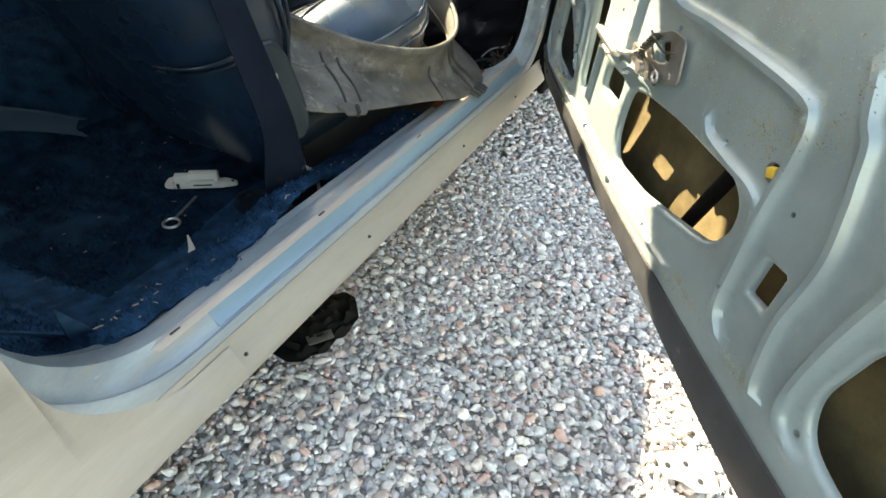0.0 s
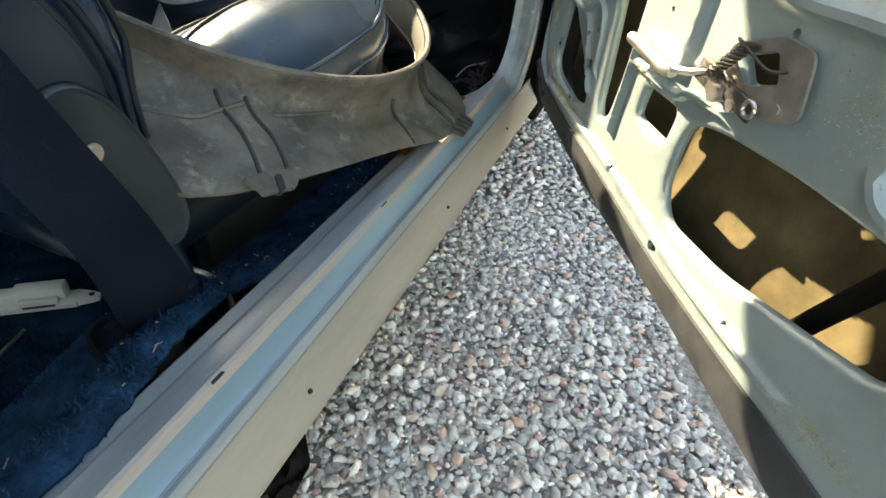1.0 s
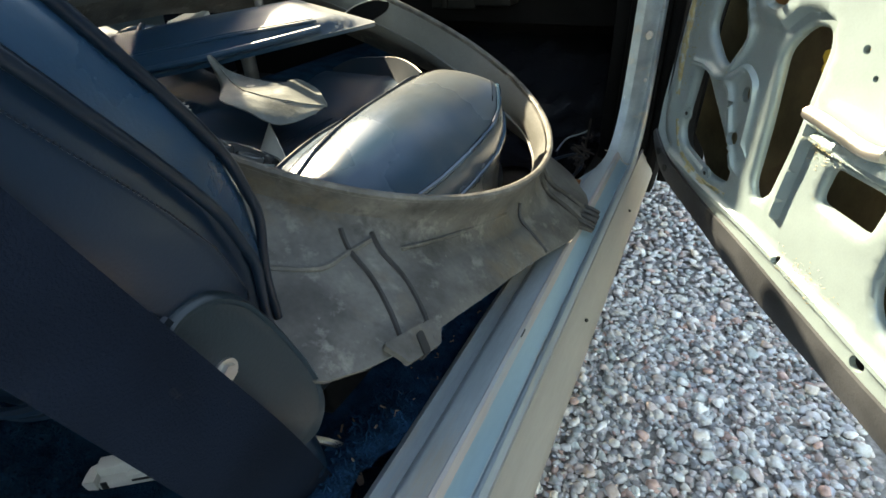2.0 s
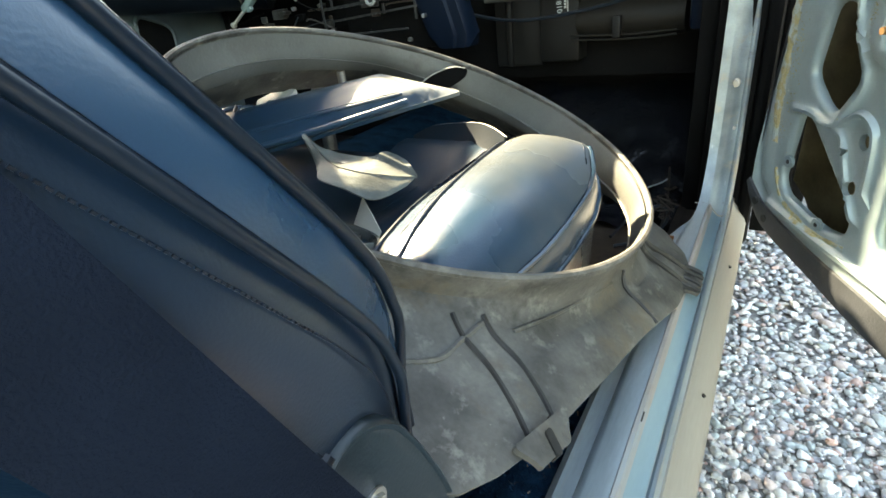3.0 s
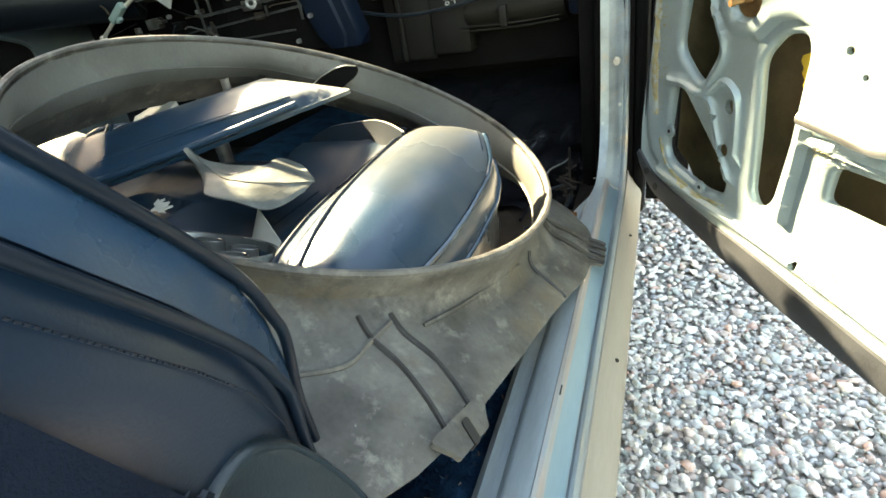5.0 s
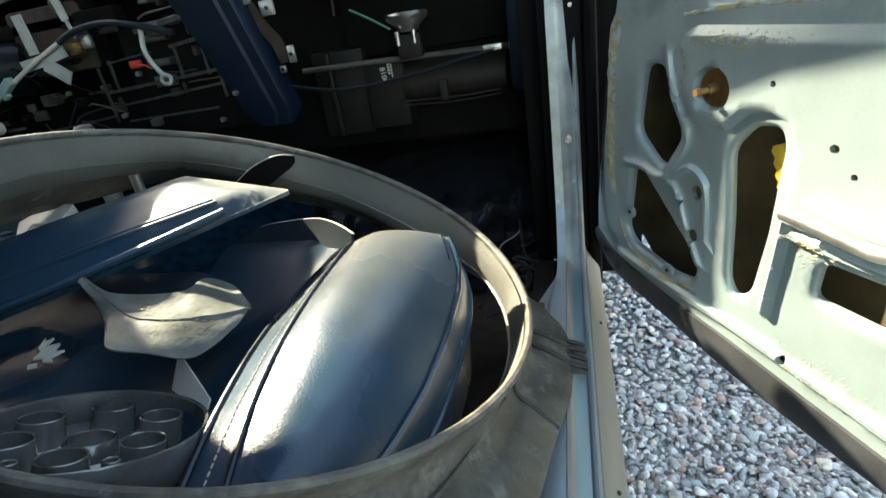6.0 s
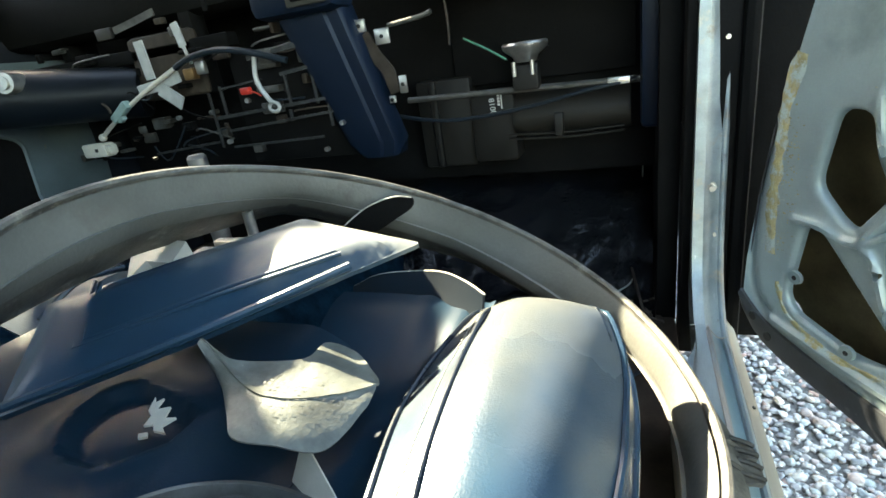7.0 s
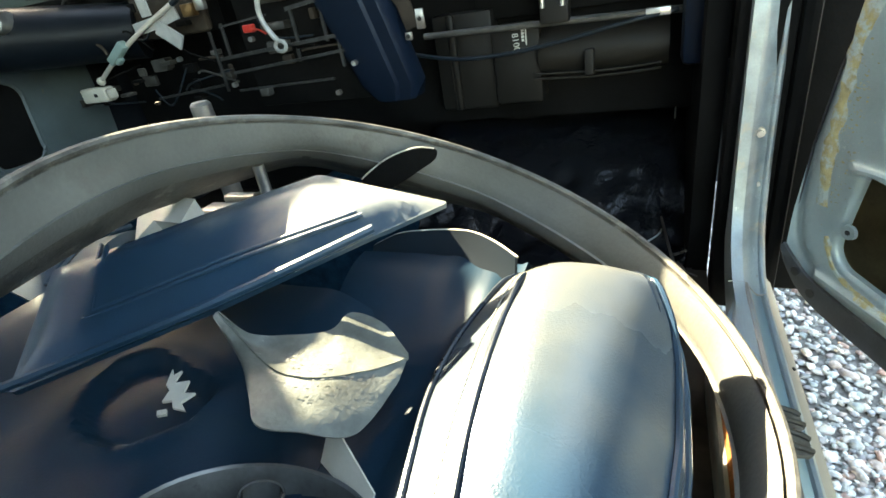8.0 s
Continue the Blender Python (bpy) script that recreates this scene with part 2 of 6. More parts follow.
# the tan end puts the sunlit part of cushion and panel into colour
sunlit_tan(VINYL_WORN, (0.16, 0.142, 0.108), 0.60, 0.92, 0.6)
sunlit_tan(PANEL_BACK, (0.30, 0.285, 0.24), 0.74, 0.86, 0.6)


# ---- building helpers ----
def finish(bm, name, mat, parent=None, label="", smooth=True, angle=40):
    bmesh.ops.recalc_face_normals(bm, faces=bm.faces)
    me = bpy.data.meshes.new(name)
    bm.to_mesh(me)
    bm.free()
    me.materials.append(mat)
    if smooth:
        me.shade_smooth()
        me.set_sharp_from_angle(angle=radians(angle))
    ob = new(name, me)
    if parent:
        ob.parent = parent
    if label:
        ob["label"] = label
    return ob


def part(name, bm, mat, parent, label=""):
    return finish(bm, name, mat, parent, label)


def thing(name, label, category, group="", kind="", at=(0, 0, 0)):
    return tagged(new(name), label, category, group, kind)


def box(bm, lo, hi, bevel=0.0, m=None, seg=2):
    lo, hi = Vector(lo), Vector(hi)
    got = bmesh.ops.create_cube(bm, size=1, matrix=Matrix.LocRotScale((lo + hi) / 2, None, hi - lo))
    vs = got["verts"]
    if bevel:
        es = list({e for v in vs for e in v.link_edges})
        r = bmesh.ops.bevel(bm, geom=es, offset=bevel, segments=seg, affect="EDGES", profile=0.5)
        vs = list({v for f in r["faces"] for v in f.verts} | {v for v in vs if v.is_valid})
    if m is not None:
        bmesh.ops.transform(bm, matrix=m, verts=vs)
    return vs


def boxes(*specs):
    bm = bmesh.new()
    for s in specs:
        box(bm, *s)
    return bm


def cyl(bm, p, q, r1, r2=None, seg=20, caps=True):
    p, q = Vector(p), Vector(q)
    r2 = r1 if r2 is None else r2
    d = q - p
    m = Matrix.Translation((p + q) / 2) @ d.to_track_quat("Z", "Y").to_matrix().to_4x4()
    return bmesh.ops.create_cone(bm, cap_ends=caps, cap_tris=False, segments=seg, radius1=r1, radius2=r2, depth=d.length, matrix=m)["verts"]


def smooth_path(pts, n=8, closed=False):
    """Catmull-Rom through pts."""
    pts = [Vector(p) for p in pts]
    out, k = [], len(pts)
    for i in range(k if closed else k - 1):
        g = (lambda j: pts[j % k]) if closed else (lambda j: pts[min(max(j, 0), k - 1)])
        a, b, c, d = g(i - 1), g(i), g(i + 1), g(i + 2)
        for s in range(n):
            t = s / n
            out.append(0.5 * ((2 * b) + (c - a) * t + (2 * a - 5 * b + 4 * c - d) * t * t + (3 * b - a - 3 * c + d) * t ** 3))
    if not closed:
        out.append(pts[-1])
    return out


def tube(bm, pts, r, seg=8, closed=False, n=6, taper=None):
    """A round cord through pts."""
    path = smooth_path(pts, n, closed) if n > 1 else [Vector(p) for p in pts]
    rings, up = [], Vector((0.13, 0.31, 0.94))
    k = len(path)
    for i, p in enumerate(path):
        d = (path[(i + 1) % k] - path[i - 1]) if closed else (path[min(i + 1, k - 1)] - path[max(i - 1, 0)])
        d.normalize()
        a = d.cross(up)
        if a.length < 1e-4:
            a = d.cross(Vector((1, 0, 0)))
        a.normalize()
        b = a.cross(d)
        rr = r if taper is None else r * taper(i / (k - 1))
        rings.append([bm.verts.new(p + rr * (math.cos(t) * a + math.sin(t) * b)) for t in (2 * math.pi * j / seg for j in range(seg))])
    for i in range(k if closed else k - 1):
        u, v = rings[i], rings[(i + 1) % k]
        for j in range(seg):
            bm.faces.new((u[j], u[(j + 1) % seg], v[(j + 1) % seg], v[j]))
    if not closed:
        bm.faces.new(rings[0][::-1])
        bm.faces.new(rings[-1])
    return bm


def loft(bm, rings, closed=False, caps=False):
    """Skin rows of points; closed: each row is a loop."""
    rows = [[bm.verts.new(p) for p in r] for r in rings]
    for a, b in zip(rows, rows[1:]):
        k = len(a)
        for j in range(k if closed else k - 1):
            f = (a[j], a[(j + 1) % k], b[(j + 1) % k], b[j])
            if len(set(f)) == 4:
                bm.faces.new(f)
    if caps and closed:
        bm.faces.new(rows[0][::-1])
        bm.faces.new(rows[-1])
    return rows


def thicken(bm, d):
    """Give a sheet the thickness d, against its normals."""
    bmesh.ops.recalc_face_normals(bm, faces=bm.faces)
    bmesh.ops.solidify(bm, geom=list(bm.faces), thickness=d)
    return bm


def step(a, b, x):
    t = min(max((x - a) / (b - a), 0.0), 1.0)
    return t * t * (3 - 2 * t)


def seg_dist(p, a, b):
    ab = b - a
    t = max(0.0, min(1.0, (p - a).dot(ab) / max(ab.length_squared, 1e-12)))
    return (p - a - ab * t).length


def line_dist(p, line):
    return min(seg_dist(p, a, b) for a, b in zip(line, line[1:]))


def inside(p, poly):
    hit, j = False, len(poly) - 1
    for i in range(len(poly)):
        a, b = poly[i], poly[j]
        if (a[1] > p[1]) != (b[1] > p[1]) and p[0] < (b[0] - a[0]) * (p[1] - a[1]) / (b[1] - a[1]) + a[0]:
            hit = not hit
        j = i
    return hit


# ---- ground ----
def gravel():
    """Ground sheet to the horizon, and loose pebbles where the ground is seen near by."""
    bm = bmesh.new()
    bmesh.ops.create_grid(bm, x_segments=8, y_segments=8, size=60)
    g = finish(bm, "ground", DIRT, smooth=False)
    tagged(g, "grey gravel bed stretching away under the car", "ground", kind="structure")
    rng = np.random.default_rng(5)
    ico = bmesh.new()
    bmesh.ops.create_icosphere(ico, subdivisions=2, radius=1)
    base = np.array([v.co[:] for v in ico.verts])
    tris = np.array([[v.index for v in f.verts] for f in ico.faces])
    ico.free()
    shapes = []
    for k in range(32):
        d = rng.normal(size=(11, 3))
        d /= np.linalg.norm(d, axis=1)[:, None]
        h = rng.uniform(0.48, 0.85, 11)
        b = base.copy()
        for n_, hh in zip(d, h):
            over = np.maximum(b @ n_ - hh, 0)
            b -= 0.96 * over[:, None] * n_
        shapes.append(b * rng.uniform([1.0, 0.72, 0.46], [1.35, 1.05, 0.74]))
    spots = []
    for layer, (gap, lo, hi, z) in enumerate(((0.0108, 0.0050, 0.0088, 0.000), (0.0132, 0.0050, 0.0098, 0.0042), (0.030, 0.0085, 0.0128, 0.0068), (0.0125, 0.0026, 0.0044, 0.0078))):
        for x in np.arange(-0.14, 0.86, gap):
            for y in np.arange(-0.25, 1.9, gap):
                if x > max(0.20 + 0.65 * (1.16 - y), 0.42) or (y > 1.2 and layer in (0, 3)) or (y > 1.45 and x > 0.25):
                    continue
                q = rng.uniform(0, 1) ** 1.6
                spots.append((x + rng.uniform(-0.6, 0.6) * gap, y + rng.uniform(-0.6, 0.6) * gap, z + rng.uniform(-0.0025, 0.0025), lo + (hi - lo) * q))
    for x, y in rng.uniform([0.5, -0.6], [3.5, 5.0], (4200, 2)):
        if x > 0.9 or y > 1.0:
            spots.append((x, y, 0.002, rng.uniform(0.010, 0.022)))
    V, F = [], []
    for i, (x, y, z, r) in enumerate(spots):
        b = shapes[rng.integers(32)]
        a, c = rng.uniform(0, 2 * np.pi), rng.normal(0, 0.22)
        ca, sa, cc, sc = np.cos(a), np.sin(a), np.cos(c), np.sin(c)
        R = np.array([[ca, -sa * cc, sa * sc], [sa, ca * cc, -ca * sc], [0, sc, cc]])
        V.append(b @ R.T * r + (x, y, z))
        F.append(tris + i * len(base))
    V, F = np.concatenate(V), np.concatenate(F)
    me = bpy.data.meshes.new("gravel")
    me.vertices.add(len(V))
    me.vertices.foreach_set("co", V.ravel())
    me.loops.add(len(F) * 3)
    me.loops.foreach_set("vertex_index", F.ravel().astype(np.int32))
    me.polygons.add(len(F))
    me.polygons.foreach_set("loop_start", np.arange(0, len(F) * 3, 3, dtype=np.int32))
    me.update(calc_edges=True)
    me.shade_smooth()
    me.materials.append(PEBBLE)
    ob = new("gravel", me)
    tagged(ob, "loose rounded grey and pinkish pebbles on the ground", "gravel", kind="stuff")


gravel()

def rounded(poly, r=0.012, n=4):
    """Round the corners of a flat outline."""
    pts, out = [Vector(p) for p in poly], []
    for i, b in enumerate(pts):
        a, c = pts[i - 1], pts[(i + 1) % len(pts)]
        k = min(r, 0.45 * (a - b).length, 0.45 * (c - b).length)
        p, q = b + (a - b).normalized() * k, b + (c - b).normalized() * k
        for s in range(n + 1):
            t = s / n
            out.append(p * (1 - t) ** 2 + b * 2 * t * (1 - t) + q * t * t)
    return out


rounded3 = rounded

# ---- the car's body ----
car = thing("car", "stripped silver-blue coupe with its passenger door open", "car")


def sweep_sill(name, section, mat, y0, y1, label, rise=True):
    """The door opening's lower edge: a section (x, h) carried along the sill and up round both ends."""
    r = 0.095
    path = []
    if rise:
        for z in (0.62, 0.5, 0.40, 0.30, 0.20):
            path.append((Vector((0, y0 - 0.03 * z, z)), Vector((0, 1, 0.03))))
        for a in range(0, 91, 9):
            t = radians(a)
            path.append((Vector((0, y0 + 0.13 - 0.13 * math.cos(t), 0.13 - 0.13 * math.sin(t))), Vector((0, math.cos(t), math.sin(t)))))
    for y in np.linspace(y0 + 0.16, y1 - r - 0.02, 26):
        path.append((Vector((0, y, 0)), Vector((0, 0, 1))))
    if rise:
        for a in range(0, 86, 8):
            t = radians(a)
            path.append((Vector((0, y1 - r + r * math.sin(t), r - r * math.cos(t))), Vector((0, -math.sin(t), math.cos(t)))))
        for z in np.linspace(0.13, 0.62, 12):
            path.append((Vector((0, y1 + 0.06 * z, z)), Vector((0, -1, 0.06))))
    else:
        path.append((Vector((0, y1, 0)), Vector((0, 0, 1))))
    bm = bmesh.new()
    rows = []
    for p, nrm in path:
        wob = 0.0012 * noise.noise(p * 9)
        up = step(0.96, 1.08, p.y)
        rows.append([p + Vector((x + up * max(0.0, -0.017 - x), 0, 0.322)) + nrm * (h + wob) for x, h in section])
    loft(bm, rows)
    thicken(bm, 0.0025)
    return part(name, bm, mat, car, label)


sweep_sill("sill", [(-0.052, -0.06), (-0.050, -0.012), (-0.044, -0.006), (-0.030, -0.006), (-0.026, 0.001), (-0.022, 0.003), (-0.004, 0.002), (0.000, -0.002), (0.004, -0.008),
                    (0.012, -0.018), (0.017, -0.020), (0.0195, -0.017), (0.0225, -0.0165), (0.0255, -0.020), (0.026, -0.040)], SILL, -0.005, 1.165,
           "silver-blue painted door sill with dusty ridges")
sweep_sill("sill_tread", [(0.002, -0.0035), (0.006, -0.009), (0.012, -0.0155), (0.0165, -0.0175)], TREAD, -0.003, 1.10, "bluer stepped band along the sill", rise=False)
sweep_sill("sill_ridge", [(-0.0045, 0.0022), (-0.0035, 0.0034), (0.0, 0.0024), (0.0035, -0.0046)], RIDGE, -0.13, 1.095, "worn beige ridge along the sill", rise=False)
bm = bmesh.new()
loft(bm, [[Vector((x, y, z)) for x, z in ((0.0275, 0.296), (0.0285, 0.288), (0.036, 0.276), (0.047, 0.262), (0.0505, 0.252), (0.0495, 0.249), (0.044, 0.2505), (0.02, 0.252))]
          for y in np.linspace(-0.5, 1.225, 40)])
thicken(bm, 0.003)
part("rocker_flange", bm, LIP, car, "beige dusty rocker flange below the sill")
bm = bmesh.new()
rows = []
for y in list(np.linspace(-1.2, -0.01, 12)) + list(np.linspace(-0.0045, 0.15, 24)):
    zt = 0.70 if y < -0.005 else 0.284 + (0.13 - 0.13 * math.sqrt(max(0.0, 1 - ((0.125 - y) / 0.13) ** 2)) if y < 0.125 else 0.0)
    rows.append([Vector((0.0258, y, zt)), Vector((0.0300, y, 0.3 * zt + 0.7 * 0.288)), Vector((0.0310, y, 0.288)), Vector((0.049, y, 0.262)), Vector((0.0508, y, 0.252)), Vector((0.0, y, 0.245))])
loft(bm, rows)
thicken(bm, 0.003)
part("rear_wing", bm, LIP, car, "dusty beige lower rear wing")
for y in (0.16, 0.40, 0.72, 1.0):
    bm = bmesh.new()
    cyl(bm, (0.0402, y, 0.2705), (0.0414, y, 0.2720), 0.0022, seg=10)
    part("drain_hole", bm, HOLE_BLACK, car)
for y in (0.351, 0.614, 0.86, 0.12):
    bm = boxes(((-0.0025, y - 0.006, 0.3235), (0.0015, y + 0.006, 0.3247), 0.0005))
    part("screw_slot", bm, HOLE_BLACK, car)
bm = bmesh.new()
tube(bm, [(-0.022, 1.092, 0.3262), (-0.004, 1.092, 0.3255), (0.004, 1.092, 0.3165), (0.012, 1.093, 0.3075), (0.0225, 1.094, 0.3075)], 0.0011, 6)
part("sill_joint", bm, LIP, car)

# floor, walls, roof
FLOOR = 0.245
bm = boxes(((-1.40, -1.2, FLOOR - 0.03), (-0.03, 1.62, FLOOR), 0.004))
part("floor_pan", bm, DARKBROWN, car, "grubby bare steel floor pan")
bm = bmesh.new()
rows = []
for y in np.linspace(-1.0, 1.6, 14):
    rows.append([Vector((-0.72 + 0.155 * math.cos(t), y, FLOOR - 0.02 + 0.168 * math.sin(t))) for t in np.linspace(math.pi, 0, 15)])
loft(bm, rows)
part("tunnel", bm, CARPET, car, "blue carpeted transmission tunnel")
# mostly unseen walls; far-side pieces are sized to let in or block sunlight
for nm, lo, hi in (("far_side", (-1.44, -1.3, 0.20), (-1.40, 1.75, 0.86)), ("far_low_sun_block", (-1.34, -0.76, 0.86), (-1.30, 0.60, 1.04)), ("far_pillar", (-1.44, 0.585, 0.86), (-1.40, 0.99, 1.29)), ("far_rail", (-1.29, -1.3, 1.25), (-1.26, 0.62, 1.30)), ("front_high_sun_block", (-1.44, 0.99, 1.13), (-1.40, 1.40, 1.29)), ("front_low_sun_block", (-1.44, 0.99, 0.86), (-1.40, 1.40, 0.98)),
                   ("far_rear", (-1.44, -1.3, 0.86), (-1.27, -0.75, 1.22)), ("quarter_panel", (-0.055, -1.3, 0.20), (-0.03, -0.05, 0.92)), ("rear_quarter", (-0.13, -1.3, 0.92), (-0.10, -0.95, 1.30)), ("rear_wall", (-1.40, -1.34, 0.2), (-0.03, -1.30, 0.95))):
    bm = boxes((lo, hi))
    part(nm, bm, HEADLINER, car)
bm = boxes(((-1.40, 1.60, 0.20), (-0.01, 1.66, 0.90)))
part("firewall", bm, BLACK, car, "firewall, black for the dark void before it")
bm = boxes(((-1.40, 1.36, 0.875), (-0.01, 1.70, 0.90), 0.01))
part("cowl", bm, BLACK, car, "cowl under the windscreen opening")
# the roof is out of view; its front edge is bent to place the sun patches
bm = bmesh.new()
rows = []
for s in np.linspace(0, 1, 18):
    row = []
    for x in np.linspace(-1.27 - 0.13 * step(0.745, 0.765, s), -0.11, 24):
        y = -1.3 + s * (1.3 + float(np.interp(-x, [0.1, 0.5, 0.7, 0.8, 0.9, 1.0, 1.15, 1.22, 1.28], [1.20, 1.20, 1.19, 1.22, 1.22, 1.13, 1.03, 1.05, 1.11])))
        row.append(Vector((x, y, 1.275 + 0.03 * (1 - ((x + 0.75) / 0.65) ** 2))))
    rows.append(row)
loft(bm, rows)
thicken(bm, 0.03)
part("roof", bm, HEADLINER, car, "dark headliner under the unseen roof, its front edge shaped for the sunlight")
# unseen panel in the windscreen plane, outlined to shape the sun on the door
bm = bmesh.new()
bm.faces.new([bm.verts.new((x, 2.5 - z, z)) for x, z in ((-0.05, 0.90), (-0.79, 0.90), (-0.785, 1.08), (-0.74, 1.10), (-0.692, 1.127), (-0.648, 1.152), (-0.597, 1.184), (-0.584, 1.23), (-0.58, 1.285), (-0.10, 1.285))])
thicken(bm, 0.006)
part("windscreen_sun_block", bm, HEADLINER, car, "unseen panel added to cut off the sunlight on the door")
# unseen shadow caster at the windscreen's far corner, shading beside the cushion
bm = bmesh.new()
bm.faces.new([bm.verts.new((x, 2.5 - z, z)) for x, z in ((-1.16, 1.15), (-1.20, 1.22), (-1.24, 1.258), (-1.35, 1.306), (-1.41, 1.333), (-1.50, 1.333), (-1.50, 1.0), (-1.32, 1.0))])
thicken(bm, 0.006)
part("far_sun_mask", bm, HEADLINER, car, "unseen panel added to keep the sun off the clutter's far part")
bm = bmesh.new()
tube(bm, [(-0.03, 1.64, 0.86), (-0.06, 1.45, 1.06), (-0.12, 1.22, 1.28)], 0.028, 10)
part("windscreen_pillar", bm, PAINT, car)
bm = bmesh.new()
tube(bm, [(-0.015, -0.035, 0.85), (-0.05, -0.06, 1.1), (-0.11, -0.10, 1.27)], 0.035, 10)
part("rear_pillar", bm, PAINT, car)
# far door's inner panel, seen across the cabin
bm = bmesh.new()
outer = rounded3([(0.0, 0.345), (1.36, 0.345), (1.40, 0.82), (0.0, 0.84)], 0.04)
bm.faces.new([bm.verts.new((-1.392, p.x, p.y)) for p in outer])
thicken(bm, 0.003)
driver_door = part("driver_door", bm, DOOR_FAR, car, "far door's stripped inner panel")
# flat black patches on the solid panel give the dark of its openings
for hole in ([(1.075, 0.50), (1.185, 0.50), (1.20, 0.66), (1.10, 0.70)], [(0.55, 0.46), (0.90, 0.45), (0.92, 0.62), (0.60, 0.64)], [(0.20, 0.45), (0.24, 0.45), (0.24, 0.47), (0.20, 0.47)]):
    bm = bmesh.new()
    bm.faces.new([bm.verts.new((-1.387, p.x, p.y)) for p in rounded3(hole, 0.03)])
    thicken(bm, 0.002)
    part("opening", bm, BLACK, driver_door, "black patch for an opening in the far door")
    bm = bmesh.new()
    tube(bm, [(-1.387, p.x, p.y) for p in rounded3(hole, 0.03)], 0.006, 6, True, 1)
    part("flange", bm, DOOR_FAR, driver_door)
for y0, y1 in ((0.33, 0.33), (0.10, 0.13)):
    bm = bmesh.new()
    tube(bm, [(-1.39, y0, 0.36), (-1.389, (y0 + y1) / 2, 0.42), (-1.39, y1, 0.50)], 0.008, 8)
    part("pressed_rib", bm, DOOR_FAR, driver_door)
# hinge pillar: face towards the door, inner kick panel, added gap plate by the fender behind the opening; black for the
# gap's shade
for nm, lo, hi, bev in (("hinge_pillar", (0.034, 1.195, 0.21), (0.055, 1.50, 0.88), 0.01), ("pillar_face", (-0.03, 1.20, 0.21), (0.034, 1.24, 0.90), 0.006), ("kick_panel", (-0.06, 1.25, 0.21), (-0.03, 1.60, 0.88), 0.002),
                        ("dark_gap_plate", (0.056, 1.262, 0.21), (0.128, 1.276, 0.88), 0.003)):
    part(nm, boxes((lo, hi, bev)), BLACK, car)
bm = boxes(((0.06, 1.28, 0.22), (0.12, 2.6, 0.86), 0.03), ((-1.45, 1.70, 0.2), (0.10, 3.0, 0.88), 0.03))
part("front_fender", bm, BODY, car, "front wing and bonnet beyond the door")
bm = boxes(((-1.40, -1.2, 0.14), (-0.22, 2.6, 0.215), 0.02))
part("underbody", bm, BLACK, car)


def bolt(parent, p, nrm, r=0.006, mat=STEEL, name="bolt", h=0.004):
    bm = bmesh.new()
    p, nrm = Vector(p), Vector(nrm).normalized()
    cyl(bm, p - nrm * 0.002, p + nrm * h * 0.4, r * 1.5, r * 1.45, 18)
    cyl(bm, p + nrm * h * 0.4, p + nrm * h, r, r * 0.92, 6)
    return part(name, bm, mat, parent)


bolt(car, (0.006, 1.187, 0.490), (0, -1, 0), 0.0045, STEEL, "striker_screw", 0.010)
bolt(car, (0.012, 1.184, 0.42), (0, -1, 0), 0.002, STEEL, "striker_screw", 0.002)
bolt(car, (0.018, 1.198, 0.68), (0, -1, 0), 0.002, STEEL, "striker_screw", 0.002)

# ---- the open door ----
D0, DU, DV, DN = Vector((0.0603, 1.1602, 0.0)), Vector((0.5434, -0.8395, 0)), Vector((-0.0292, -0.0189, 0.9994)), Vector((-0.8390, -0.5431, -0.0348))


def on_door(u, v, h=0.0):
    """A point of the door: u back from the hinges, v up, h proud of the inner panel."""
    return D0 + DU * u + DV * v + DN * h


def circle2(u, v, ru, rv=None, n=20):
    rv = rv or ru
    return [Vector((u + ru * math.cos(2 * math.pi * k / n), v + rv * math.sin(2 * math.pi * k / n))) for k in range(n)]


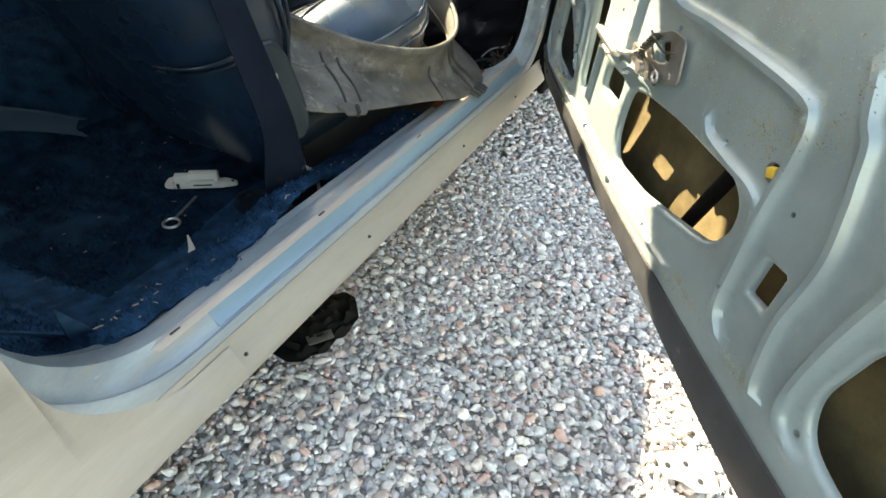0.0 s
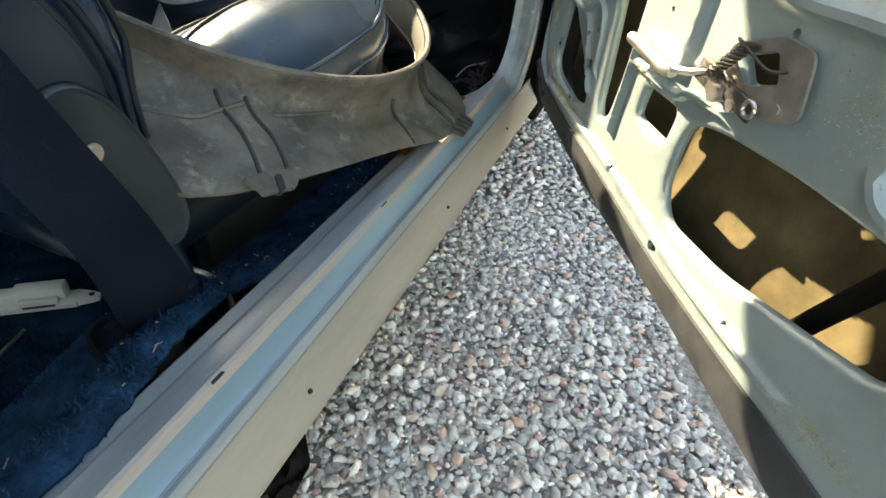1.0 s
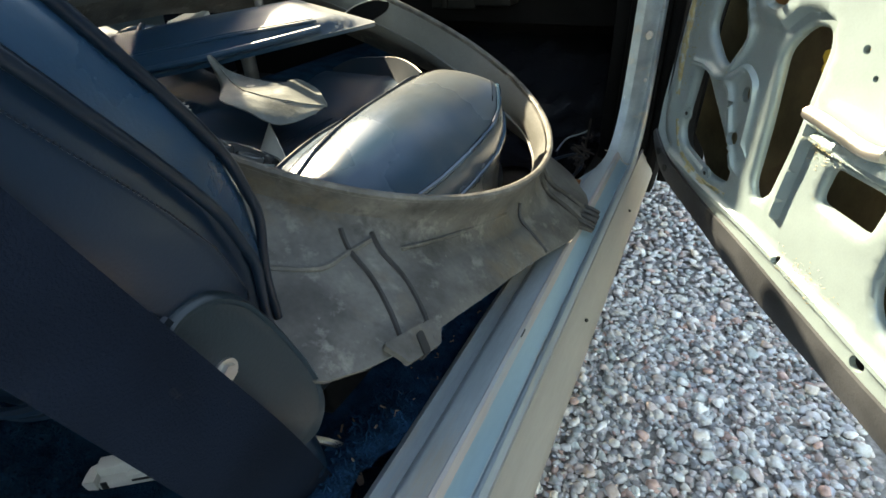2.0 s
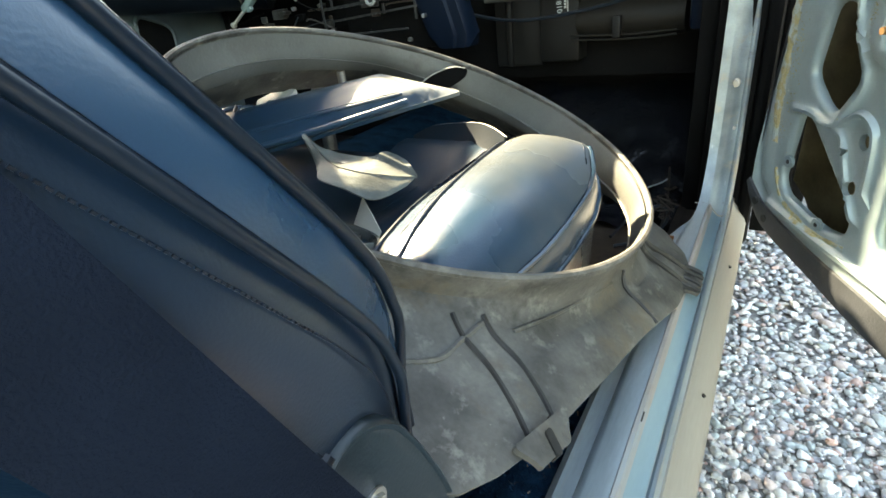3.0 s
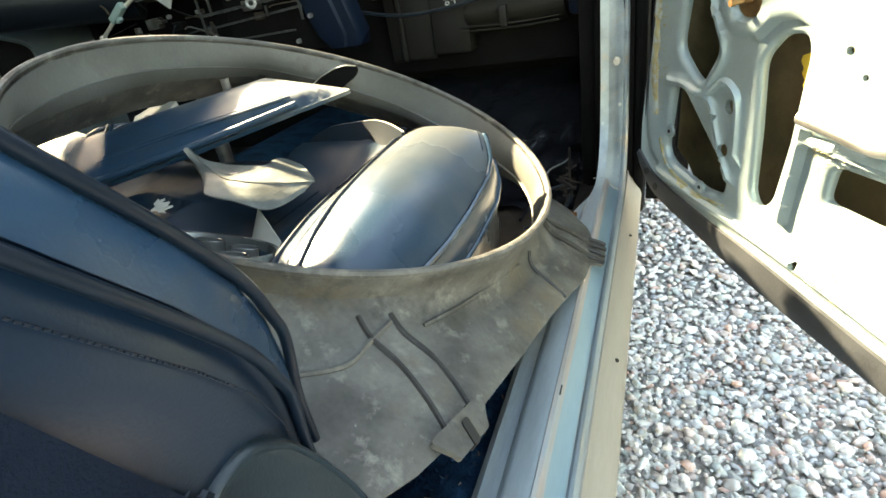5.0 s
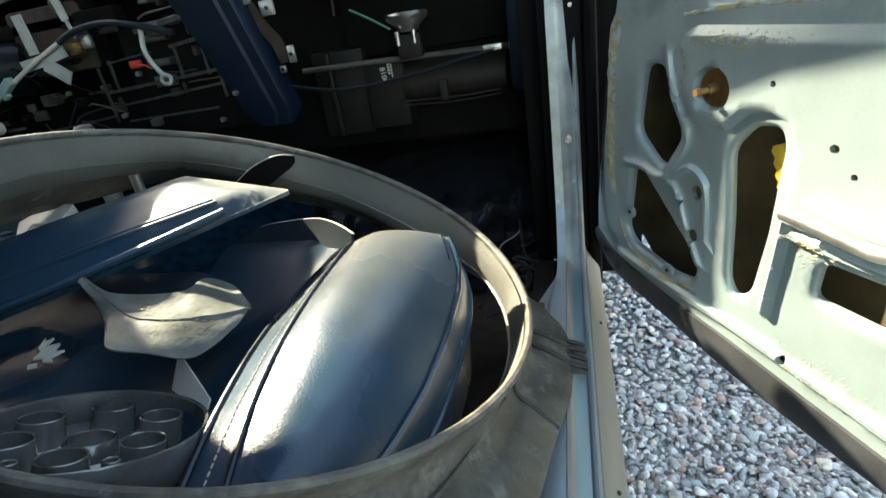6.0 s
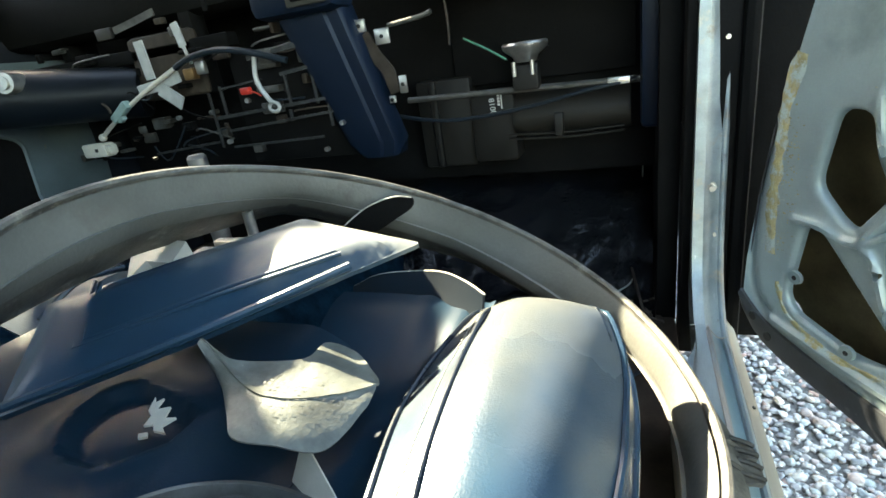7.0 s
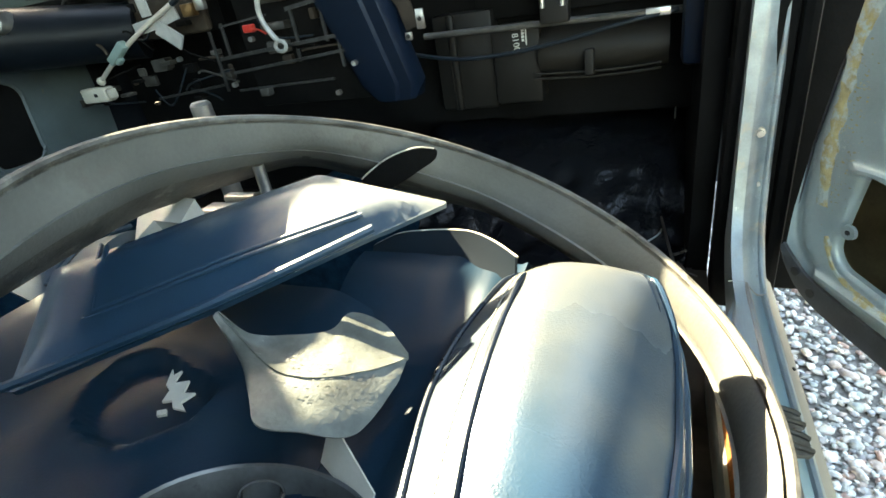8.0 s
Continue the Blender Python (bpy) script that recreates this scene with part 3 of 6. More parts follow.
FRONT = [(0.115, 0.88), (0.085, 0.76), (0.051, 0.64), (0.027, 0.575), (0.009, 0.485), (0.0, 0.40), (-0.003, 0.345), (0.004, 0.322), (0.02, 0.305), (0.05, 0.288)]
BOTTOM = [(0.15, 0.264), (0.25, 0.246), (0.37, 0.232), (0.5, 0.217), (0.7, 0.19), (0.9, 0.165), (1.20, 0.15)]
OUTLINE = [Vector(p) for p in FRONT + BOTTOM + [(1.22, 0.30), (1.22, 0.88)]]
HOLES = {
    "A": rounded([(0.106, 0.604), (0.140, 0.606), (0.148, 0.563), (0.169, 0.526), (0.138, 0.480), (0.122, 0.488), (0.089, 0.520)], 0.016),
    "B": rounded([(0.080, 0.470), (0.103, 0.466), (0.196, 0.368), (0.192, 0.338), (0.152, 0.334), (0.075, 0.352), (0.062, 0.372)], 0.014),
    "C": rounded([(0.236, 0.522), (0.262, 0.550), (0.290, 0.552), (0.296, 0.535), (0.286, 0.435), (0.272, 0.360), (0.252, 0.344), (0.240, 0.362), (0.240, 0.44)], 0.014),
    "square": rounded([(0.345, 0.430), (0.416, 0.428), (0.410, 0.383), (0.340, 0.387)], 0.012),
    "big": rounded([(0.445, 0.425), (0.498, 0.436), (0.60, 0.441), (0.735, 0.436), (0.762, 0.415), (0.764, 0.38), (0.741, 0.346), (0.687, 0.333), (0.562, 0.306), (0.462, 0.303), (0.438, 0.335), (0.436, 0.385)], 0.025),
    "latch": rounded([(0.482, 0.509), (0.530, 0.528), (0.546, 0.503), (0.500, 0.488)], 0.005),
    "rect": rounded([(0.830, 0.397), (0.860, 0.399), (0.858, 0.348), (0.828, 0.346)], 0.005),
    "low": rounded([(0.972, 0.440), (0.955, 0.33), (0.975, 0.285), (1.03, 0.27), (1.16, 0.29), (1.18, 0.42)], 0.04),
    "top": rounded([(0.196, 0.80), (0.196, 0.668), (1.15, 0.668), (1.15, 0.80)], 0.02),
    "c1": circle2(0.194, 0.461, 0.0075, 0.0095), "c2": circle2(0.190, 0.404, 0.0065, 0.0085), "c3": rounded([(0.164, 0.449), (0.175, 0.447), (0.173, 0.438), (0.166, 0.440)], 0.003),
    "c4": circle2(0.286, 0.594, 0.003, n=10), "c5": circle2(0.348, 0.544, 0.0042, n=12), "c6": circle2(0.367, 0.523, 0.003, n=10), "c7": circle2(0.322, 0.300, 0.0055, n=14),
    "c8": circle2(0.395, 0.545, 0.004, n=10), "c9": circle2(0.53, 0.542, 0.004, n=10), "c10": circle2(0.83, 0.455, 0.003, n=10), "c11": circle2(0.80, 0.33, 0.003, n=10),
    "c12": circle2(0.455, 0.262, 0.009, n=14), "c13": circle2(0.70, 0.466, 0.003, n=10), "c15": circle2(0.965, 0.285, 0.004, n=10), "clip": circle2(0.782, 0.474, 0.011, n=16), "c14": circle2(0.60, 0.272, 0.003, n=10),
}
RIDGES = [
    ([(0.47, 0.585), (0.523, 0.567), (0.60, 0.566), (0.70, 0.560), (0.776, 0.552), (0.796, 0.538), (0.800, 0.50), (0.797, 0.44), (0.800, 0.36), (0.805, 0.30), (0.83, 0.272)], 0.0080, 0.0085),
    ([(0.655, 0.474), (0.672, 0.458), (0.72, 0.450), (0.769, 0.445), (0.79, 0.43), (0.797, 0.40)], 0.0070, 0.0075),
    ([(0.835, 0.60), (0.85, 0.565), (0.863, 0.549), (0.872, 0.52), (0.879, 0.497), (0.890, 0.44), (0.885, 0.36), (0.895, 0.29), (0.905, 0.265)], 0.0080, 0.0085),
    ([(0.955, 0.50), (0.94, 0.40), (0.936, 0.32), (0.944, 0.28), (0.975, 0.262)], 0.0080, 0.0080),
    ([(0.05, 0.33), (0.15, 0.316), (0.25, 0.308), (0.37, 0.292), (0.50, 0.272), (0.62, 0.264), (0.70, 0.262)], 0.0060, 0.0060),
    ([(0.03, 0.58), (0.016, 0.50), (0.008, 0.42), (0.012, 0.36), (0.04, 0.33)], 0.0070, -0.006),
    ([(0.150, 0.620), (0.158, 0.575), (0.180, 0.527), (0.160, 0.490), (0.150, 0.470), (0.165, 0.455), (0.186, 0.400), (0.205, 0.365)], 0.0050, 0.0050),
    ([(0.150, 0.470), (0.166, 0.480), (0.184, 0.490), (0.203, 0.480), (0.210, 0.457), (0.211, 0.396)], 0.0045, 0.0050),
    ([(0.072, 0.475), (0.104, 0.475), (0.130, 0.468), (0.150, 0.470)], 0.0050, 0.0050),
    ([(0.315, 0.450), (0.34, 0.447), (0.41, 0.443), (0.432, 0.452), (0.50, 0.455)], 0.0050, 0.0060),
]
RIDGES = [([Vector((p.x, p.y)) for p in smooth_path([(a, b, 0) for a, b in line], 5)], w, h) for line, w, h in RIDGES]
# the raised middle of the panel, and the raised belt above it
RAISED = [([(0.172, 0.608), (0.166, 0.622), (0.170, 0.638), (0.190, 0.646), (0.277, 0.643), (0.50, 0.636), (0.85, 0.630), (1.10, 0.62), (1.10, 0.47), (0.80, 0.60), (0.50, 0.60), (0.42, 0.56), (0.415, 0.46), (0.315, 0.455), (0.308, 0.40),
            (0.302, 0.345), (0.29, 0.335), (0.285, 0.35), (0.296, 0.42), (0.304, 0.50), (0.307, 0.535), (0.298, 0.558), (0.280, 0.565), (0.258, 0.562), (0.238, 0.545), (0.230, 0.533), (0.226, 0.548), (0.217, 0.543), (0.200, 0.540), (0.185, 0.548), (0.174, 0.565), (0.170, 0.585)], 0.007, 0.0085)]
RAISED = [([Vector(p) for p in poly], w, h) for poly, w, h in RAISED]


TURNED = {k: (min(p.x for p in HOLES[k]), max(p.x for p in HOLES[k]), min(p.y for p in HOLES[k]), max(p.y for p in HOLES[k])) for k in ("A", "B", "C", "square", "big", "rect", "low", "top", "latch")}


def door_height(p):
    h = 0.0
    for poly, w, up in RAISED:
        d = line_dist(p, poly + poly[:1]) * (1 if inside(p, poly) else -1)
        if p.x < 0.42 or d > 0.05:
            h += up * step(0, w, d) if p.x < 0.42 else up * step(0.04, 0.10, d)
    for line, w, up in RIDGES:
        d = line_dist(p, line)
        if d < w * 1.6:
            r = 1.15 * up * (1 - step(w * 0.45, w * 1.25, d))
            h = max(h, r) if up > 0 else h + r
    for name, poly in HOLES.items():
        if name in TURNED:
            a, b, lo, hi = TURNED[name]
            if a - 0.008 < p.x < b + 0.008 and lo - 0.008 < p.y < hi + 0.008:
                h -= 0.0045 * (1 - step(0.0, 0.006, line_dist(p, poly + poly[:1]))) ** 2
    d = (p - Vector((0.216, 0.584))).length
    h -= 0.010 * (1 - step(0.020, 0.023, d))
    return h


def beside(line, off, gap=0.006):
    """Points along a line, at a distance to its side."""
    out = []
    for a, b in zip(line, line[1:]):
        n = max(1, int((b - a).length / gap))
        d = (b - a).normalized()
        out += [a.lerp(b, k / n) + Vector((-d.y, d.x)) * off for k in range(n)]
    return out


def inner_panel():
    """The pressed inner panel: openings cut through it, with turned edges."""
    from mathutils import geometry
    verts, edges = [], []

    def loop(pts):
        s = len(verts)
        verts.extend(pts)
        edges.extend((s + i, s + (i + 1) % len(pts)) for i in range(len(pts)))

    loop(OUTLINE)
    for hpoly in HOLES.values():
        loop(hpoly)
    keep = []
    for line, w, up in RIDGES:
        keep += [p for k in (-1.3, -0.85, -0.45, 0.45, 0.85, 1.3) for p in beside(line, w * k)]
    for poly, w, up in RAISED:
        keep += [p for k in (-0.1, 1.1) for o in (1, -1) for p in beside(poly + poly[:1], w * k * o) if p.x < 0.43]
    for k in TURNED:
        poly = HOLES[k]
        keep += [p for off in (-0.0025, 0.0025, -0.006, 0.006) for p in beside(poly + poly[:1], off, 0.005) if not inside(p, poly)]
    for r in (0.0195, 0.0235):
        keep += circle2(0.216, 0.584, r, n=28)
    verts.extend(p for p in keep if inside(p, OUTLINE))
    busy = [(line, 2.0 * w, min(p.x for p in line), max(p.x for p in line)) for line, w, up in RIDGES] + [(poly + poly[:1], 0.008, 0.16, 0.43) for poly, w, up in RAISED]
    g = 0.0095
    for i, u in enumerate(np.arange(0.0, 1.2, g)):
        for v in np.arange(0.16, 0.87, g):
            p = Vector((u + (0.5 * g if round(v / g) % 2 else 0), v))
            if inside(p, OUTLINE) and not any(a - w < p.x < b + w and line_dist(p, line) < w for line, w, a, b in busy):
                verts.append(p)
    vs, _, fs, _, _, _ = geometry.delaunay_2d_cdt(verts, edges, [], 0, 1e-5)
    polys = list(HOLES.values())
    lims = [(min(p.x for p in q), max(p.x for p in q), min(p.y for p in q), max(p.y for p in q)) for q in polys]
    bm = bmesh.new()
    made = [bm.verts.new(on_door(p.x, p.y, door_height(p))) for p in vs]
    for f in fs:
        c = sum((vs[i] for i in f), Vector((0, 0))) / len(f)
        if not inside(c, OUTLINE) or any(a <= c.x <= b and lo <= c.y <= hi and inside(c, q) for q, (a, b, lo, hi) in zip(polys, lims)):
            continue
        bm.faces.new([made[i] for i in f])
    for v in [v for v in bm.verts if not v.link_faces]:
        bm.verts.remove(v)
    rim = [e for e in bm.edges if len(e.link_faces) == 1]
    got = bmesh.ops.extrude_edge_only(bm, edges=rim)
    for v in [v for v in got["geom"] if isinstance(v, bmesh.types.BMVert)]:
        v.co -= DN * 0.007
    ob = finish(bm, "door", DOOR, car, "open passenger door stripped to its grey-green pressed steel inner panel", angle=55)
    return ob


door = inner_panel()
# outer skin with hem, and the closing edges
bm = bmesh.new()
rows = []
for u in np.linspace(-0.015, 1.23, 40):
    lowv = np.interp(u, [0.0, 0.05, 0.25, 0.5, 0.7, 0.9, 1.2], [0.33, 0.28, 0.236, 0.207, 0.18, 0.155, 0.14])
    rows.append([on_door(u + (0.1 * step(0.45, 0.9, v) if u < 0.3 else 0) * max(0, 1 - u / 0.3), v, -0.062 - 0.022 * math.sin((v - 0.15) / 0.75 * math.pi)) for v in np.linspace(lowv, 0.90, 14)])
loft(bm, rows)
thicken(bm, 0.002)
part("outer_skin", bm, SKIN, door, "rusty underside of the door's outer skin")
# cap out of view, added to keep light out of the door's inside
bm = bmesh.new()
loft(bm, [[on_door(u, 0.876, -0.001), on_door(u, 0.884, -0.03), on_door(u, 0.876, -0.066)] for u in np.linspace(0.10, 1.22, 20)])
loft(bm, [[on_door(1.222, v, -0.001), on_door(1.224, v, -0.066)] for v in np.linspace(0.15, 0.88, 8)])
thicken(bm, 0.002)
part("door_cap", bm, DOOR, door, "closed upper and rear edge of the door")
# the edge takes black to carry the shade of the hinge gap
bm = bmesh.new()
edge = [Vector(p) for p in FRONT[1:] + BOTTOM]
loft(bm, [[on_door(p.x, p.y, -0.004), on_door(p.x - 0.004, p.y - 0.003, -0.02), on_door(p.x - 0.005, p.y - 0.004, -0.065)] for p in edge])
thicken(bm, 0.002)
part("door_edge", bm, SEAL, door, "folded door edge, black for the dark gap beside it")


def strip(name, top, bottom, mat, label, h=0.004):
    bm = bmesh.new()
    rows = []
    for a, b in zip(top, bottom):
        rows.append([on_door(a.x, a.y, 0.0005), on_door(a.x, a.y - 0.001, h), on_door(*((a * 0.5 + b * 0.5)), h + 0.003), on_door(b.x, b.y + 0.002, h), on_door(b.x, b.y, -0.02)])
    loft(bm, rows)
    return part(name, bm, mat, door, label)


us = np.linspace(0, 1, 50)
top = smooth_path([(u, v, 0) for u, v in ((-0.004, 0.352), (0.015, 0.337), (0.05, 0.318), (0.15, 0.297), (0.25, 0.284), (0.37, 0.264), (0.5, 0.246), (0.72, 0.231), (0.90, 0.222), (1.20, 0.215))], 6)
low = smooth_path([(u, v, 0) for u, v in ((-0.006, 0.340), (0.004, 0.318), (0.045, 0.284), (0.15, 0.260), (0.25, 0.238), (0.37, 0.222), (0.5, 0.208), (0.71, 0.176), (0.90, 0.152), (1.20, 0.14))], 6)
strip("bottom_seal", [Vector((p.x, p.y)) for p in top], [Vector((p.x, p.y)) for p in low], SEAL, "scuffed black lower door edge")
for u, v in ((0.022, 0.322), (0.048, 0.303)):
    bm = bmesh.new()
    cyl(bm, on_door(u, v, 0.004), on_door(u, v, 0.0072), 0.006, seg=16)
    part("hinge_hole", bm, HOLE_BLACK, door)
# window crank post in its cup
bm = bmesh.new()
cyl(bm, on_door(0.216, 0.584, -0.006), on_door(0.216, 0.584, 0.002), 0.021, 0.019, 28)
part("crank_plate", bm, BRASS, door, "rusty round regulator plate")
bm = bmesh.new()
cyl(bm, on_door(0.216, 0.584, 0.0), on_door(0.214, 0.584, 0.010), 0.0062, 0.005, 16)
cyl(bm, on_door(0.214, 0.584, 0.010), on_door(0.211, 0.583, 0.021), 0.0036, 0.0034, 12)
cyl(bm, on_door(0.211, 0.583, 0.018), on_door(0.2105, 0.583, 0.023), 0.0042, 0.0038, 12)
part("crank_post", bm, BRASS, door, "rusty splined window crank post")
for u, v, r in ((0.182, 0.584, 0.0048), (0.335, 0.618, 0.0062), (0.339, 0.561, 0.0055), (0.455, 0.262, 0.0), (0.40, 0.272, 0.0), (0.29, 0.272, 0.0)):
    if r:
        bolt(door, on_door(u, v), DN, r)
# regulator arm with gear teeth behind the long opening
bm = bmesh.new()
pts = [(0.262, 0.515), (0.275, 0.548), (0.31, 0.52), (0.30, 0.44), (0.282, 0.43)]
teeth = []
for k in range(15):
    a = k / 14
    p = Vector((0.268 + 0.022 * a, 0.525 - 0.085 * a))
    teeth += [(p.x - (0.003 if k % 2 else 0), p.y)]
ring = teeth + [(0.325, 0.44), (0.33, 0.55)]
f = [bm.verts.new(on_door(u, v, -0.022)) for u, v in ring]
bm.faces.new(f)
thicken(bm, 0.002)
part("regulator_gear", bm, YELLOW, door, "yellowed toothed window regulator sector")
bm = bmesh.new()
tube(bm, [on_door(0.625, 0.26, -0.042), on_door(0.655, 0.335, -0.04), on_door(0.70, 0.44, -0.036)], 0.011, 12)
part("regulator_arm", bm, BLACK, door, "dark regulator arm inside the door")
# inner handle latch: plate, pivot, spring, pull rod
bm = bmesh.new()
plate_out = rounded([Vector(p) for p in ((0.470, 0.500), (0.476, 0.520), (0.532, 0.540), (0.566, 0.537), (0.578, 0.484), (0.545, 0.472), (0.500, 0.476))], 0.010)
plate_in = rounded([Vector(p) for p in ((0.484, 0.506), (0.488, 0.512), (0.526, 0.527), (0.532, 0.526), (0.544, 0.503), (0.523, 0.495), (0.502, 0.490))], 0.006)
loft(bm, [[on_door(p.x, p.y, 0.006) for p in plate_out], [on_door(p.x, p.y, 0.006) for p in plate_in]], closed=True)
thicken(bm, 0.003)
part("latch_plate", bm, STEEL, door, "bare steel latch plate")
bm = bmesh.new()
tube(bm, [on_door(0.318, 0.480, 0.02), on_door(0.345, 0.478, 0.022), on_door(0.395, 0.470, 0.022), on_door(0.42, 0.474, 0.024)], 0.0070, 10)
tube(bm, [on_door(0.415, 0.476, 0.024), on_door(0.44, 0.48, 0.02), on_door(0.468, 0.490, 0.018)], 0.004, 8)
part("pull_rod", bm, STEEL, door, "pale latch pull rod")
bm = bmesh.new()
axis = on_door(0.506, 0.528, 0.016), on_door(0.472, 0.491, 0.018)
coil = []
d = (axis[1] - axis[0])
for k in range(73):
    a = 2 * math.pi * k / 8
    coil.append(axis[0] + d * (k / 72) + DN * 0.0065 * math.cos(a) + DU * 0.0065 * math.sin(a))
tube(bm, coil, 0.0014, 6, n=1)
part("latch_spring", bm, DARKMETAL, door, "coil spring of the latch")
bm = bmesh.new()
DF = Matrix((DU, DV, DN)).transposed().to_4x4()
box(bm, (-0.044, -0.009, -0.002), (0.040, 0.009, 0.002), 0.0015, Matrix.Translation(on_door(0.495, 0.481, 0.013)) @ DF @ pose(0, 0, 0, 0, 0, -12))
box(bm, (-0.044, -0.011, -0.002), (-0.020, 0.011, 0.008), 0.0015, Matrix.Translation(on_door(0.495, 0.481, 0.013)) @ DF @ pose(0, 0, 0, 0, 0, -12))
part("latch_lever", bm, STEELDARK, door, "greasy steel latch lever")
bm = bmesh.new()
tube(bm, [on_door(0.532 + 0.007 * math.cos(a), 0.478 + 0.007 * math.sin(a), 0.017) for a in np.linspace(0, 2 * math.pi, 17)[:-1]], 0.0022, 6, True, 1)
part("pivot_ring", bm, STEEL, door)
bm = bmesh.new()
tube(bm, [on_door(0.49, 0.527, 0.018), on_door(0.515, 0.522, 0.022), on_door(0.535, 0.514, 0.018), on_door(0.55, 0.517, 0.012)], 0.0016, 6)
part("spring_leg", bm, DARKMETAL, door, "bent end of the latch spring")
bolt(door, on_door(0.552, 0.486, 0.006), DN, 0.005)
bm = bmesh.new()
cyl(bm, on_door(0.485, 0.475, 0.006), on_door(0.485, 0.475, 0.022), 0.009, 0.008, 16)
cyl(bm, on_door(0.505, 0.470, 0.006), on_door(0.505, 0.470, 0.016), 0.006, 0.006, 12)
box(bm, (-0.02, -0.006, -0.003), (0.02, 0.006, 0.003), 0.001, Matrix.Translation(on_door(0.472, 0.483, 0.018)) @ Matrix((DU, DV, DN)).transposed().to_4x4() @ pose(0, 0, 0, 0, 0, -35))
part("latch_pivot", bm, STEEL, door, "latch pivot")
bm = bmesh.new()
box(bm, (-0.0065, -0.006, -0.004), (0.0065, 0.006, 0.006), 0.0025, Matrix.Translation(on_door(0.782, 0.474, -0.002)) @ Matrix((DU, DV, DN)).transposed().to_4x4() @ pose(0, 0, 0, 0, 0, 20))
part("trim_clip", bm, YELLOW, door, "yellow plastic trim clip")
# small tabs at the front openings
for u, v in ((0.077, 0.402), (0.150, 0.338)):
    bm = bmesh.new()
    cyl(bm, on_door(u, v, -0.001), on_door(u, v, 0.003), 0.009, 0.0085, 16)
    part("trim_tab", bm, DOOR, door)
    bm = bmesh.new()
    cyl(bm, on_door(u, v, 0.0025), on_door(u, v, 0.0036), 0.003, seg=12)
    part("tab_hole", bm, HOLE_BLACK, door)
# old adhesive flecks
rng = np.random.default_rng(11)
V, F = [], []
for u0, v0, ru, rv, n_ in ((0.735, 0.500, 0.07, 0.030, 260), (0.80, 0.535, 0.05, 0.035, 200), (0.62, 0.51, 0.05, 0.03, 120), (0.84, 0.60, 0.05, 0.03, 160), (0.70, 0.60, 0.08, 0.03, 120), (0.72, 0.262, 0.07, 0.016, 260), (0.87, 0.262, 0.03, 0.012, 120),
                           (0.24, 0.632, 0.07, 0.008, 160), (0.178, 0.61, 0.008, 0.03, 60), (0.335, 0.44, 0.03, 0.016, 100), (0.05, 0.52, 0.02, 0.10, 220), (0.36, 0.30, 0.05, 0.02, 90)):
    for k in range(int(n_ * 1.7)):
        u, v = u0 + rng.normal(0, ru * 0.5), v0 + rng.normal(0, rv * 0.5)
        p = Vector((u, v))
        if not inside(p, OUTLINE) or any(inside(p, q) for q in HOLES.values()):
            continue
        c = len(V)
        r = rng.uniform(0.0003, 0.0011)
        a0 = rng.uniform(0, 6.28)
        h0 = door_height(p)
        for q in range(6):
            rr = r * rng.uniform(0.3, 1.4)
            V.append(on_door(u + rr * 1.7 * math.cos(a0 + q), v + rr * math.sin(a0 + q), h0 + 0.0004)[:])
        V.append(on_door(u, v, h0 + 0.0008)[:])
        F += [(c + q, c + (q + 1) % 6, c + 6) for q in range(6)]
me = bpy.data.meshes.new("glue_speckle")
me.from_pydata(V, [], F)
me.materials.append(GLUE)
ob = tagged(new("glue_speckle", me), "dried yellow glue flecks", kind="stuff")
ob.parent = door
# old adhesive along the front of the panel
for line, w in (([(0.062, 0.66), (0.045, 0.60), (0.040, 0.54), (0.035, 0.48), (0.037, 0.42)], 0.012), ([(0.05, 0.385), (0.07, 0.345), (0.13, 0.325), (0.20, 0.325)], 0.005), ([(0.17, 0.657), (0.25, 0.662), (0.32, 0.661)], 0.004)):
    bm = bmesh.new()
    pp = smooth_path([(a, b, 0) for a, b in line], 12)
    rows = []
    for i, p in enumerate(pp):
        d = (pp[min(i + 1, len(pp) - 1)] - pp[max(i - 1, 0)]).normalized()
        s = Vector((-d.y, d.x, 0))
        ww = w * (0.75 + 0.6 * noise.noise(p * 60))
        row = []
        for k in (-1, -0.5, 0, 0.5, 1):
            q = p + s * ww * k
            row.append(on_door(q.x, q.y, door_height(Vector((q.x, q.y))) + (0.0012 if abs(k) < 1 else -0.0004)))
        rows.append(row)
    loft(bm, rows)
    part("glue_smear", bm, GLUE, door, "yellow dried adhesive")

# ---- carpet ----
EDGE = smooth_path([(-0.34, -0.01, 0), (-0.20, 0.008, 0), (-0.10, 0.022, 0), (-0.052, 0.045, 0), (-0.034, 0.09, 0), (-0.029, 0.16, 0), (-0.036, 0.28, 0), (-0.052, 0.36, 0), (-0.060, 0.43, 0), (-0.046, 0.50, 0), (-0.040, 0.60, 0), (-0.050, 0.68, 0), (-0.072, 0.76, 0), (-0.085, 0.82, 0)], 16)


